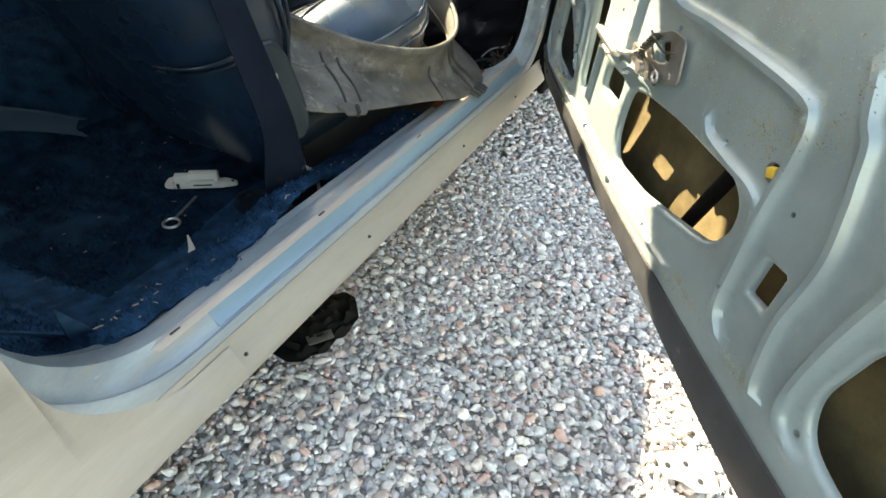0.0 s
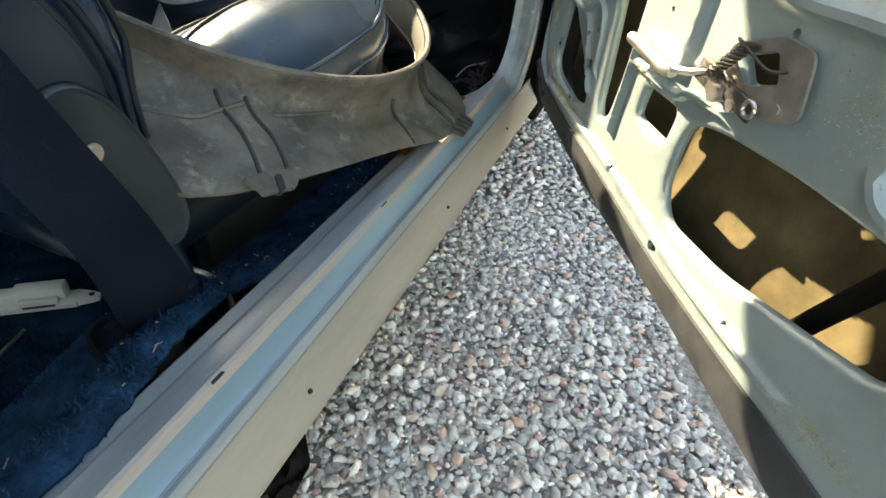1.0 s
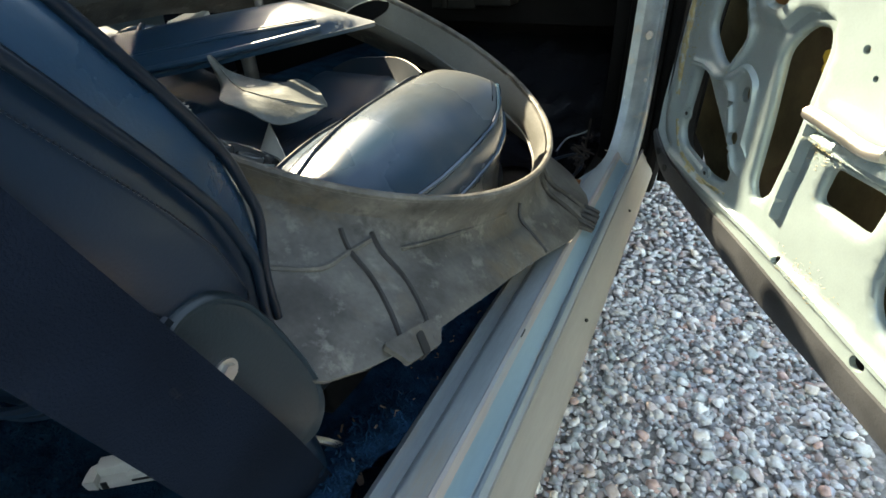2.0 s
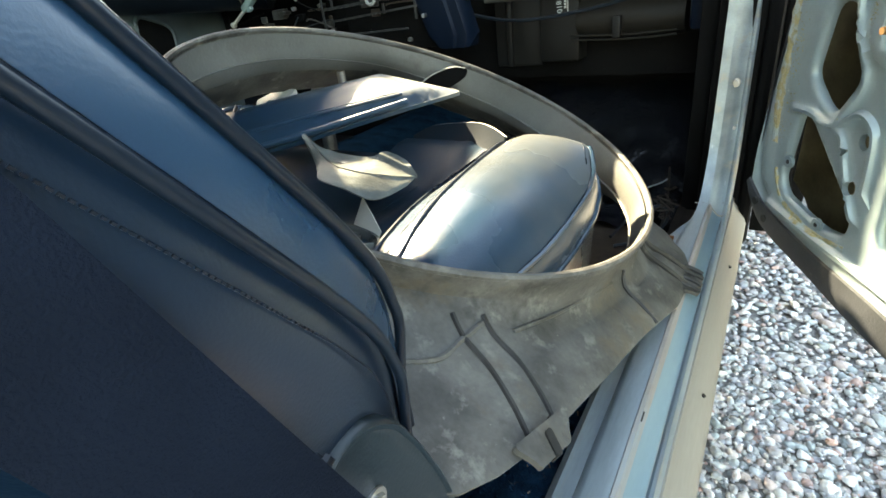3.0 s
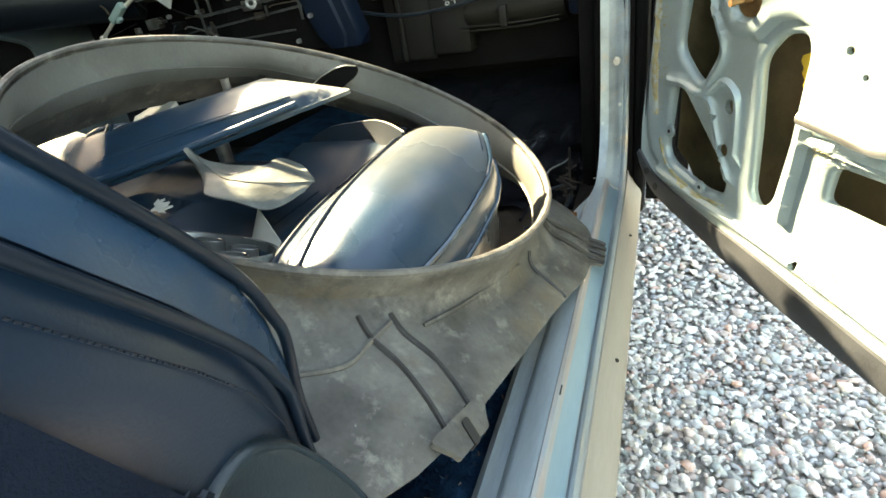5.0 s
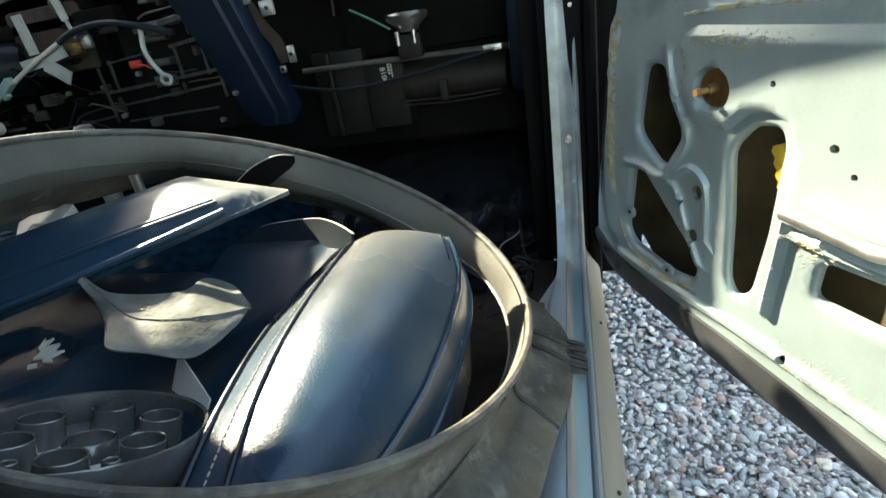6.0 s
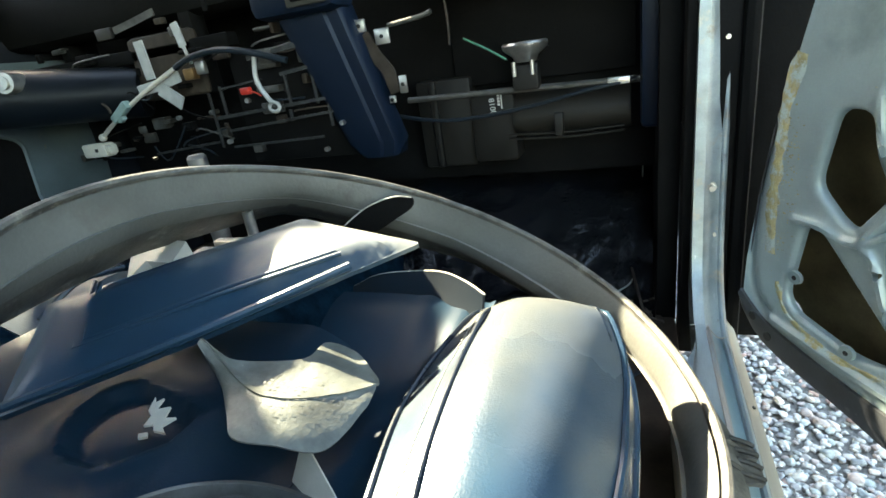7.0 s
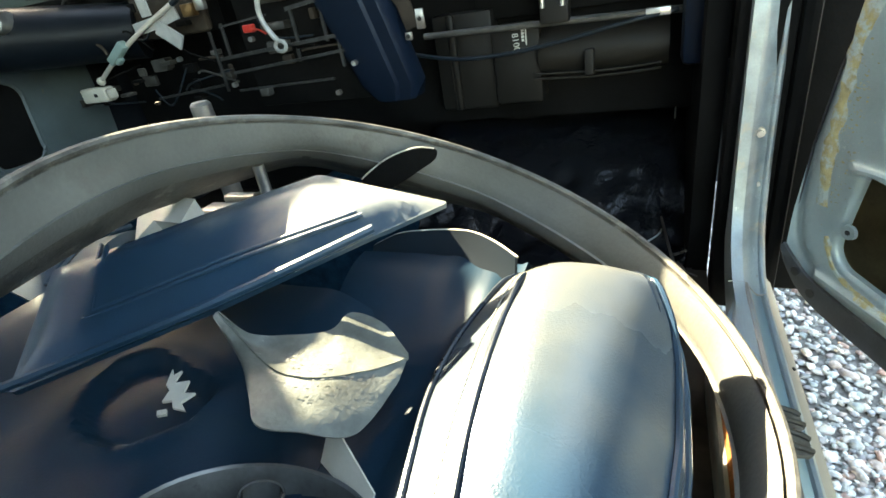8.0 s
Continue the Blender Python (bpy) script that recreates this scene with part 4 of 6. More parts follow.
def edge_row(i):
    """Points across the carpet's turned-up edge, from the floor to its torn border."""
    p, q = EDGE[max(i - 1, 0)], EDGE[min(i + 1, len(EDGE) - 1)]
    d = (q - p).normalized()
    inn = Vector((-d.y, d.x, 0))
    p = EDGE[i]
    torn = 0.006 * noise.noise(p * 26) + 0.004 * noise.noise(p * 95) - 0.014 * step(0.165, 0.18, p.y) * step(0.235, 0.222, p.y)
    z = float(np.interp(p.y, [0.0, 0.40, 0.50, 0.62, 0.82], [0.326, 0.324, 0.300, 0.276, 0.262])) + 0.004 * noise.noise(p * 17) + 0.002 * noise.noise(p * 80)
    lift = (z - FLOOR - 0.012) / 0.07
    return [p + inn * (o + torn * k) + Vector((0, 0, zz)) for o, k, zz in ((0.14, 0, FLOOR + 0.008), (0.085, 0, FLOOR + 0.012 + 0.010 * lift), (0.060, 0.2, FLOOR + 0.012 + 0.035 * lift), (0.040, 0.5, z - 0.010 * lift), (0.022, 0.8, z), (0.006, 1, z + 0.001), (0.0, 1, z - 0.003), (0.002, 1, z - 0.008))]


def carpet_strip():
    """Torn blue carpet edge beside the sill."""
    bm = bmesh.new()
    loft(bm, [edge_row(i) for i in range(len(EDGE))])
    thicken(bm, 0.004)
    return tagged(finish(bm, "carpet_edge", CARPET_EDGE), "torn blue carpet edge turned up against the sill, skylight in its colour", "carpet")


carpet_edge = carpet_strip()
bm = bmesh.new()
rows = []
for y in np.linspace(0.74, 0.98, 40):
    w_ = 0.006 * noise.noise(Vector((0, y * 30, 0))) - 0.008 * step(0.66, 0.56, y)
    rows.append([Vector((-0.0475, y, 0.3120)), Vector((-0.044, y, 0.3185)), Vector((-0.034 + w_, y, 0.3190)), Vector((-0.0325 + w_, y, 0.3175))])
loft(bm, rows)
part("rust_strip", bm, RUST, car, "rusty bare flange beside the torn carpet")
bm = bmesh.new()
rows = []
for y in np.linspace(-0.9, 0.62, 60):
    rows.append([Vector((x, y, FLOOR + 0.006 + 0.006 * noise.noise(Vector((x * 6, y * 6, 0))) + 0.05 * step(0.10, -0.06, y) * step(-0.25, -0.1, x))) for x in np.linspace(-0.575, -0.075, 30)])
loft(bm, rows)
thicken(bm, 0.004)
tagged(finish(bm, "floor_carpet", CARPET), "dark blue matted carpet on the rear floor", "carpet")


bm = bmesh.new()
rows = []
for y in np.linspace(-0.9, 1.40, 60):
    rows.append([Vector((x, y, FLOOR + 0.006 + 0.014 * noise.noise(Vector((x * 7, y * 5, 8))) + 0.05 * step(-1.28, -1.38, x))) for x in np.linspace(-1.395, -0.86, 30)])
loft(bm, rows)
thicken(bm, 0.004)
tagged(finish(bm, "floor_carpet", CARPET), "dark blue carpet on the far floor", "carpet")


def fuzz(name, mat, label, spots, under=None):
    """Short tufts standing on the carpet."""
    rng = np.random.default_rng(3)
    V, F = [], []
    for p in spots(rng):
        d = rng.normal(0, 0.0032, 3)
        a = rng.uniform(0, 6.28)
        s = np.array([math.cos(a), math.sin(a), 0]) * 0.0011
        i = len(V)
        V += [p - s, p + s, p + (d[0], d[1], rng.uniform(0.002, 0.0062))]
        F.append((i, i + 1, i + 2))
    me = bpy.data.meshes.new(name)
    me.from_pydata([tuple(v) for v in V], [], F)
    me.materials.append(mat)
    ob = tagged(new(name, me), label, "" if under else "carpet", kind="stuff")
    ob.parent = under


def floor_spots(rng):
    for k in range(36000):
        x, y = rng.uniform(-0.57, -0.1), rng.uniform(-0.05, 0.62)
        if noise.noise(Vector((x * 14, y * 14, 0))) > -0.2:
            yield np.array([x, y, FLOOR + 0.008])
    for k in range(14000):
        t, y = rng.uniform(0.2, 2.4), rng.uniform(0.0, 0.75)
        yield np.array([-0.72 + 0.156 * math.cos(t), y, FLOOR - 0.02 + 0.169 * math.sin(t)])


def edge_spots(rng):
    for k in range(9000):
        i = int(rng.integers(len(EDGE)))
        row = edge_row(i)
        a = int(rng.integers(1, 6))
        q = row[a].lerp(row[a + 1], rng.uniform(0, 1))
        yield np.array(q) + rng.normal(0, 0.0015, 3)


fuzz("carpet_pile", CARPET, "short matted blue carpet pile on the floor and tunnel", floor_spots)
fuzz("edge_fuzz", CARPET_EDGE, "blue pile along the torn carpet edge, skylight in its colour", edge_spots, carpet_edge)
# crumbs and scraps on the carpet
bm = bmesh.new()
rows = []
for y in np.linspace(0.60, 1.45, 24):
    rows.append([Vector((x, y, FLOOR + 0.004 + 0.003 * noise.noise(Vector((x * 9, y * 9, 3))))) for x in np.linspace(-0.19, -0.052, 12)])
loft(bm, rows)
part("bare_floor", bm, DARKBROWN, car, "grubby bare steel beside the carpet")
bm = bmesh.new()
loft(bm, [[Vector((x + 0.008 * noise.noise(Vector((x * 40, y * 40, 7))), y, FLOOR + 0.0085 + 0.004 * noise.noise(Vector((x * 30, y * 30, 3))))) for x in np.linspace(-0.118, -0.062, 10)] for y in np.linspace(0.60, 0.80, 24)])
part("rust_patch", bm, RUST, car, "bright orange rust flaking off the floor")
bm = bmesh.new()
rows = []
for t in np.linspace(0, 1, 30):
    y = 1.12 + 0.46 * t
    z = FLOOR + 0.012 + 0.16 * step(0.35, 1.0, t)
    rows.append([Vector((x, y, z + 0.010 * noise.noise(Vector((x * 25, y * 25, 0))) + 0.005 * noise.noise(Vector((x * 70, y * 70, 0))))) for x in np.linspace(-0.60, -0.062, 60)])
loft(bm, rows)
part("toe_board", bm, TAR, car, "black crinkled sound deadener on the toe board")


# ---- the seat that stands by the door ----
SEAT0 = Vector((-0.272, 0.39, 0.315))
SEAT_S, SEAT_F = Vector((0, -0.588, 0.809)), Vector((0, 0.809, 0.588))


def on_seat(x, f, s):
    return SEAT0 + Vector((x, 0, 0)) + SEAT_F * f + SEAT_S * s


seat = thing("bucket_seat", "reclined dark blue vinyl bucket seat with piped edges", "seat")
half = [(0.0, -0.004), (0.09, -0.003), (0.150, 0.004), (0.188, 0.030), (0.206, 0.070), (0.211, 0.115), (0.206, 0.140), (0.195, 0.162), (0.17, 0.170), (0.12, 0.158), (0.06, 0.146), (0.0, 0.144)]
round_ = [(-0.0, -0.004), (-0.055, 0.000), (-0.105, 0.012), (-0.150, 0.034), (-0.184, 0.064), (-0.204, 0.096)]
loop = half + [(-x, f) for x, f in half[-2:5:-1]] + round_[:0:-1]


def front_at(s):
    """How far the backrest's front stands out at the height s along it."""
    return float(np.interp(s, [0.0, 0.04, 0.065, 0.09, 0.115, 0.131, 0.156, 0.19, 0.22], [0.25, 0.40, 0.52, 0.62, 0.72, 0.79, 0.92, 0.985, 1.0]))



bm = bmesh.new()
rows = []
for s, k in ((-0.012, 0.86), (-0.005, 0.92), (0.01, 0.955), (0.03, 0.945), (0.06, 0.94), (0.09, 0.935), (0.12, 0.935), (0.15, 0.945), (0.175, 0.97), (0.2, 0.995), (0.235, 1.016), (0.28, 1.02), (0.36, 1.015), (0.44, 0.995), (0.5, 0.95), (0.54, 0.90), (0.565, 0.80), (0.575, 0.6)):
    pts = smooth_path([(x * k, f, 0) for x, f in loop], 4, True)
    kk = 1.0 if s < 0.5 else 1 - 0.6 * step(0.5, 0.59, s)
    row = []
    for p in pts:
        f = p.y * front_at(s)
        f += (0.014 + 0.10 * max(s, 0.0) + (0.010 if p.x < -0.15 else 0.0) * step(0.0, 0.2, s)) * step(0.10, 0.02, p.y)
        f = min(f, max(0.165 * front_at(s), 0.016))
        row.append(on_seat(p.x, 0.07 * (1 - kk) + kk * f, s))
    rows.append(row)
loft(bm, rows, closed=True, caps=True)
part("backrest", bm, VINYL, seat, "smooth dark blue vinyl backrest")
# the front bolster between and inside the two pipings, paler to hold the sky's sheen
n_pts = len(loop) * 4
picks = [k for k in range(n_pts) if smooth_path([(x, f, 0) for x, f in loop], 4, True)[k].y > 0.1365]
bm = bmesh.new()
loft(bm, [[row[k] + SEAT_F * 0.0012 + Vector((0.0010 if row[k].x > SEAT0.x else -0.0010, 0, 0)) for k in picks] for row in rows[6:-3]])
part("front_bolster", bm, VINYL_FRONT, seat, "blue vinyl of the backrest's front, paler for the sky's sheen")
EDGE_W = ((0.105, 0.94), (0.131, 0.945), (0.156, 0.96), (0.175, 0.98), (0.2, 1.0), (0.235, 1.016), (0.28, 1.02), (0.36, 1.015), (0.44, 0.995), (0.5, 0.955))
for px, pf, pr in ((0.2115, 0.137, 0.0026), (0.1985, 0.163, 0.0027)):
    for sgn in (1, -1):
        bm = bmesh.new()
        tube(bm, [on_seat(sgn * px * w, pf * front_at(s), s) for s, w in EDGE_W], pr, 10)
        part("piping", bm, PIPING, seat, "dark piping along the backrest edge")
bm = bmesh.new()
for a in np.linspace(0.15, 0.47, 150):
    w = float(np.interp(a, [p for p, q in EDGE_W], [q for p, q in EDGE_W]))
    p, q = (on_seat(0.2117 * w, 0.125 * front_at(b), b) for b in (a, a + 0.0013))
    cyl(bm, p, q, 0.0005, seg=5)
part("stitching", bm, PIPING, seat, "dark stitches beside the piping")
for dz in (0.0, -0.008):
    bm = bmesh.new()
    tube(bm, [on_seat(x, f, q + dz) for x, f, q in ((0.206, 0.090, 0.200), (0.204, 0.062, 0.207), (0.186, 0.046, 0.206), (0.160, 0.035, 0.203), (0.125, 0.0305, 0.196), (0.09, 0.029, 0.190))], 0.0040, 8, taper=lambda t: 1.0 - 0.75 * t)
    part("cover_seam", bm, PIPING, seat, "pleated seam at the foot of the backrest")
# recliner cover on the outer side
bm = bmesh.new()
out2 = rounded([(0.338, 0.514), (0.350, 0.526), (0.368, 0.525), (0.385, 0.511), (0.398, 0.484), (0.410, 0.452), (0.418, 0.424), (0.418, 0.402), (0.406, 0.388), (0.388, 0.394), (0.366, 0.44)], 0.010, 5)
rows = [[Vector((x, 0.372 + (p.x - 0.372) * k, 0.458 + (p.y - 0.458) * k)) for p in out2] for x, k in ((-0.095, 0.98), (-0.078, 1.0), (-0.067, 1.0), (-0.0630, 0.985), (-0.0615, 0.955), (-0.0620, 0.925), (-0.0632, 0.90))]
loft(bm, rows, closed=True, caps=True)
part("recliner_cover", bm, COVER, seat, "dark blue plastic recliner cover")
bolt(seat, (-0.0635, 0.3635, 0.4826), (1, 0, 0), 0.0045, STEEL, "cover_screw", 0.004)
bm = bmesh.new()
box(bm, (-0.54, 0.42, FLOOR + 0.07), (-0.12, 0.90, 0.385), 0.03, seg=4)
part("seat_base", bm, VINYL_DARK, seat, "seat base under the clutter")
for x in (-0.50, -0.16):
    bm = boxes(((x - 0.012, 0.50, FLOOR + 0.004), (x + 0.012, 0.92, FLOOR + 0.075), 0.003))
    part("seat_rail", bm, DARKMETAL, seat)
bm = bmesh.new()
tube(bm, [(-0.125, 0.40, 0.36), (-0.11, 0.43, 0.33), (-0.09, 0.452, 0.30), (-0.085, 0.455, FLOOR + 0.01)], 0.003, 8)
part("rail_rod", bm, STEEL, seat)
bm = bmesh.new()
foot_ = rounded([Vector(p) for p in ((-0.180, 0.388), (-0.166, 0.408), (-0.128, 0.420), (-0.094, 0.410), (-0.088, 0.372), (-0.110, 0.350), (-0.150, 0.352), (-0.176, 0.366))], 0.012)
loft(bm, [[Vector((-0.134 + (p.x + 0.134) * k, 0.384 + (p.y - 0.384) * k, z)) for p in foot_] for z, k in ((FLOOR + 0.004, 1.0), (FLOOR + 0.026, 1.0), (FLOOR + 0.030, 0.96), (FLOOR + 0.030, 0.84), (FLOOR + 0.024, 0.80))], closed=True, caps=True)
part("hinge_cover", bm, PLASTIC, seat, "dark hinge bracket at the foot of the backrest")
for x, y, w in ((-0.163, 0.386, 0.005), (-0.132, 0.372, 0.008)):
    bm = boxes(((x - w, y - 0.005, FLOOR + 0.0245), (x + w, y + 0.005, FLOOR + 0.0262), 0.0006))
    part("bracket_hole", bm, HOLE_BLACK, seat)
bm = bmesh.new()
tube(bm, [Vector((-0.136 + 0.0008 * k, 0.396 + 0.004 * math.cos(k), FLOOR + 0.034 + 0.004 * math.sin(k))) for k in np.linspace(0, 26, 60)], 0.0011, 5, n=1)
part("hinge_spring", bm, STEEL, seat, "small steel spring")

# ---- belt ----
belt = thing("seat_belt", "navy webbing seat belt hanging beside the seat", "seat belt")
bm = bmesh.new()
rows = []
for z in np.linspace(0.268, 1.00, 46):
    a = Vector((-0.054 - 0.055 * step(0.46, 0.27, z), 0.270 - (z - 0.627) * 0.295, z))
    b = Vector((-0.053 - 0.030 * step(0.46, 0.27, z), 0.308 - (z - 0.625) * 0.372, z - 0.004))
    rows.append([a + (b - a) * t + Vector((0.0025 * math.sin(math.pi * t) + 0.0012 * math.sin(5 * t + 14 * z), 0, 0)) for t in np.linspace(0, 1, 7)])
loft(bm, rows)
thicken(bm, 0.0016)
part("webbing", bm, BELT, belt)
bm = bmesh.new()
for k in range(3):
    tube(bm, [rows[0][0] + Vector((0.002, 0, 0.010 + 0.005 * k)), rows[0][3] + Vector((0.003, 0, 0.010 + 0.005 * k)), rows[0][6] + Vector((0.002, 0, 0.012 + 0.005 * k))], 0.0012, 5)
part("stitched_fold", bm, BLACK, belt, "stitched fold at the belt's end")
bm = bmesh.new()
loft(bm, [[p + Vector((0, 0, -0.018)) for p in rows[0]], [p + Vector((0.001, 0, 0.003)) for p in rows[0]]])
thicken(bm, 0.005)
part("anchor", bm, BLACK, belt, "black belt anchor on the floor")

# ---- fan shroud ----
shroud = thing("fan_shroud", "dirty black plastic radiator fan shroud lying round side up", "fan shroud")
SC = Vector((-0.276, 0.741, 0.540))
N_S = 96


def rim(t, k=1.0, down=0.0):
    x, y = 0.243 * k * math.cos(t), 0.258 * k * math.sin(t)
    return SC + Vector((x, y, -0.444 * x - 0.058 * y)) - Vector((0.405, 0.053, 0.913)) * down


BASE = [Vector(p) for p in ((0.000, 0.868, 0.3265), (-0.03, 0.960, 0.325), (-0.30, 1.045, 0.44), (-0.55, 1.00, 0.54), (-0.585, 0.78, 0.565), (-0.55, 0.50, 0.565), (-0.33, 0.405, 0.515),
                            (-0.10, 0.392, 0.447), (-0.058, 0.409, 0.428), (-0.038, 0.50, 0.402), (-0.02, 0.68, 0.358), (-0.002, 0.79, 0.3285))]


def base_at(t):
    """The lower edge of the skirt in the direction t round the axis."""
    best, out = -2, None
    d = Vector((math.cos(t), math.sin(t)))
    pts = BASE + BASE[:1]
    for a, b in zip(pts, pts[1:]):
        for k in range(12):
            p = a + (b - a) * (k / 12)
            q = Vector((p.x - SC.x, p.y - SC.y)).normalized()
            if q.dot(d) > best:
                best, out = q.dot(d), p
    return out


angles = [2 * math.pi * k / N_S for k in range(N_S)]
feet = [base_at(t) for t in angles]
feet = [(feet[i - 1] + feet[i] * 2 + feet[(i + 1) % N_S]) / 4 for i in range(N_S)]


def wall(i, s):
    """A point of the skirt: s 0 at the rim's foot, 1 at the lower edge."""
    t = angles[i % N_S]
    top_ = rim(t, 1.0, 0.022)
    p = top_.lerp(feet[i % N_S], s)
    bulge = 0.018 * math.sin(math.pi * min(s * 1.1, 1))
    flare = 0.0045 * step(0.60, 0.66, s) if i % N_S < 10 or i % N_S > 66 else 0.0
    return p - Vector((math.cos(t), math.sin(t), 0)) * (bulge - flare)


bm = bmesh.new()
rows = [[rim(t, 1.012, 0.0) for t in angles], [rim(t, 1.016, 0.004) for t in angles], [rim(t, 1.004, 0.012) for t in angles]]
rows += [[wall(i, s) for i in range(N_S)] for s in (0.02, 0.12, 0.25, 0.4, 0.52, 0.595, 0.615, 0.645, 0.665, 0.72, 0.80, 0.9, 1.0)]
rows = [[p + Vector((0.0012, 0.0012, 0)) * noise.noise(p * 30) for p in r] for r in rows]
loft(bm, rows, closed=True)
thicken(bm, 0.0035)
part("skirt", bm, SHROUD, shroud, "stained shroud skirt")
bm = bmesh.new()
rows = [[rim(t, 0.992, 0.003) for t in angles], [rim(t, 0.984, 0.014) for t in angles]]
rows += [[wall(i, s) - Vector((math.cos(angles[i]), math.sin(angles[i]), 0)) * d for i in range(N_S)] for s, d in ((0.06, 0.0060), (0.14, 0.0062), (0.24, 0.0062), (0.25, 0.0090), (0.40, 0.0085), (0.52, 0.0085))]
loft(bm, rows, closed=True)
part("inner_wall", bm, SHROUD_IN, shroud, "paler grey inside of the shroud")
bm = bmesh.new()
tube(bm, [rim(t, 1.006, -0.001) for t in angles], 0.0036, 8, True, 1)
part("rim", bm, SHROUD, shroud, "worn rim of the round opening")


def along_foot(y):
    """How far round the skirt, in steps, its lower edge reaches that y on the door side."""
    ks = list(range(-17, 9))
    ys_ = [feet[k % N_S].y for k in ks]
    return float(np.interp(y, ys_, ks))


def near(y, s):
    """The place on the door side of the skirt above the lower edge's point at that y."""
    f = along_foot(y)
    k = math.floor(f)
    t = f / N_S * 2 * math.pi
    return wall(k, s).lerp(wall(k + 1, s), f - k) + Vector((math.cos(t), math.sin(t), 0.3)) * 0.001


def rib(ys, r=0.003, mat=None):
    bm = bmesh.new()
    tube(bm, [near(y, s) for y, s in ys], r, 6, n=4)
    part("rib", bm, mat or SHROUD, shroud, "moulded rib")


# the thin SHROUD_RIB tubes stand for grooves, their shade in the dark colour
rib([(0.452, 0.20), (0.455, 0.40), (0.470, 0.60), (0.478, 0.80), (0.478, 1.0)], 0.0023, SHROUD_RIB)
rib([(0.490, 0.22), (0.492, 0.42), (0.505, 0.62), (0.509, 0.82), (0.506, 1.0)], 0.0023, SHROUD_RIB)
rib([(0.395, 0.60), (0.42, 0.52), (0.45, 0.42), (0.485, 0.30)], 0.0022)
rib([(0.52, 0.42), (0.60, 0.36), (0.70, 0.30)], 0.0018)
rib([(0.735, 0.25), (0.728, 0.50), (0.722, 0.75), (0.718, 0.96)], 0.0019, SHROUD_RIB)
rib([(0.836, 0.06), (0.834, 0.45), (0.832, 0.75), (0.832, 1.0)], 0.0040, SHROUD_RIB)
rib([(0.862, 0.06), (0.862, 0.45), (0.862, 0.75), (0.862, 1.0)], 0.0040, SHROUD_RIB)


def tab(y, w, length, slot, turn=0.0):
    """A mounting ear that carries on the skirt below its edge."""
    p = near(y, 1.0)
    down = (near(y, 1.0) - near(y, 0.80)).normalized()
    down = (down + Vector((turn, 0, 0))).normalized()
    along = (near(y + 0.02, 1.0) - near(y - 0.02, 1.0)).normalized()
    nrm = along.cross(down).normalized()
    nrm = nrm if nrm.x > 0 else -nrm
    bm = bmesh.new()
    out_ = rounded([Vector(q) for q in ((-w * 1.15, -0.010), (w * 1.05, -0.010), (w * 0.66, length * 0.55), (w * 0.58, length), (-w * 0.62, length * 1.05), (-w * 0.70, length * 0.55))], 0.006)
    bm.faces.new([bm.verts.new(p + along * q.x + down * q.y + nrm * 0.002) for q in out_])
    thicken(bm, 0.0045)
    part("mounting_tab", bm, SHROUD, shroud, "mounting ear")
    for x in (-w * 0.42, w * 0.42):
        bm = bmesh.new()
        tube(bm, [p + along * x * 1.05 - down * 0.010 + nrm * 0.003, p + along * x + down * length * 0.4 + nrm * 0.004, p + along * x * 0.9 + down * length * 0.95 + nrm * 0.003], 0.0026, 8)
        part("ear_rib", bm, SHROUD_RIB, shroud)
    if slot:
        bm = bmesh.new()
        loft(bm, [[p + along * q.x + down * (q.y + length * 0.35) + nrm * h for q in rounded([Vector(c) for c in ((-0.0035, -0.009), (0.0035, -0.009), (0.0035, 0.009), (-0.0035, 0.009))], 0.0034)] for h in (0.0, 0.0080)], closed=True, caps=True)
        part("slot", bm, HOLE_BLACK, shroud)


tab(0.490, 0.030, 0.011, True)
tab(0.836, 0.018, 0.014, False, 0.8)
tab(0.864, 0.016, 0.014, False, 0.8)

# ---- seat cushion inside the shroud ----
cushion = thing("seat_cushion", "faded blue vinyl seat cushion with piping standing in the shroud", "seat cushion")


def cushion_right(y):
    return float(np.interp(y, [0.52, 0.56, 0.60, 0.65, 0.70, 0.77, 0.80, 0.822, 0.845, 0.862], [-0.145, -0.122, -0.108, -0.099, -0.096, -0.098, -0.103, -0.114, -0.135, -0.16]))


def cushion_left(y):
    return float(np.interp(y, [0.50, 0.56, 0.62, 0.68, 0.73, 0.77, 0.81, 0.842], [-0.215, -0.228, -0.240, -0.254, -0.259, -0.252, -0.236, -0.212]))


def cushion_top(x, y):
    """Height of the cushion's top."""
    r = cushion_right(y)
    crest = float(np.interp(y, [0.50, 0.55, 0.60, 0.66, 0.72, 0.78, 0.83], [0.452, 0.468, 0.483, 0.495, 0.502, 0.506, 0.507]))
    edge = float(np.interp(y, [0.52, 0.60, 0.65, 0.70, 0.77, 0.80, 0.822, 0.86], [0.405, 0.428, 0.442, 0.454, 0.466, 0.479, 0.497, 0.505]))
    z = 0.447 + (crest - 0.447) * step(-0.31, -0.175, x)
    if x > -0.175:
        z = crest - (crest - edge) * min((x + 0.175) / max(r + 0.175, 0.02), 1.0) ** 2.3
    if y > 0.815:
        z -= 0.05 * ((y - 0.815) / 0.045) ** 2
    return z



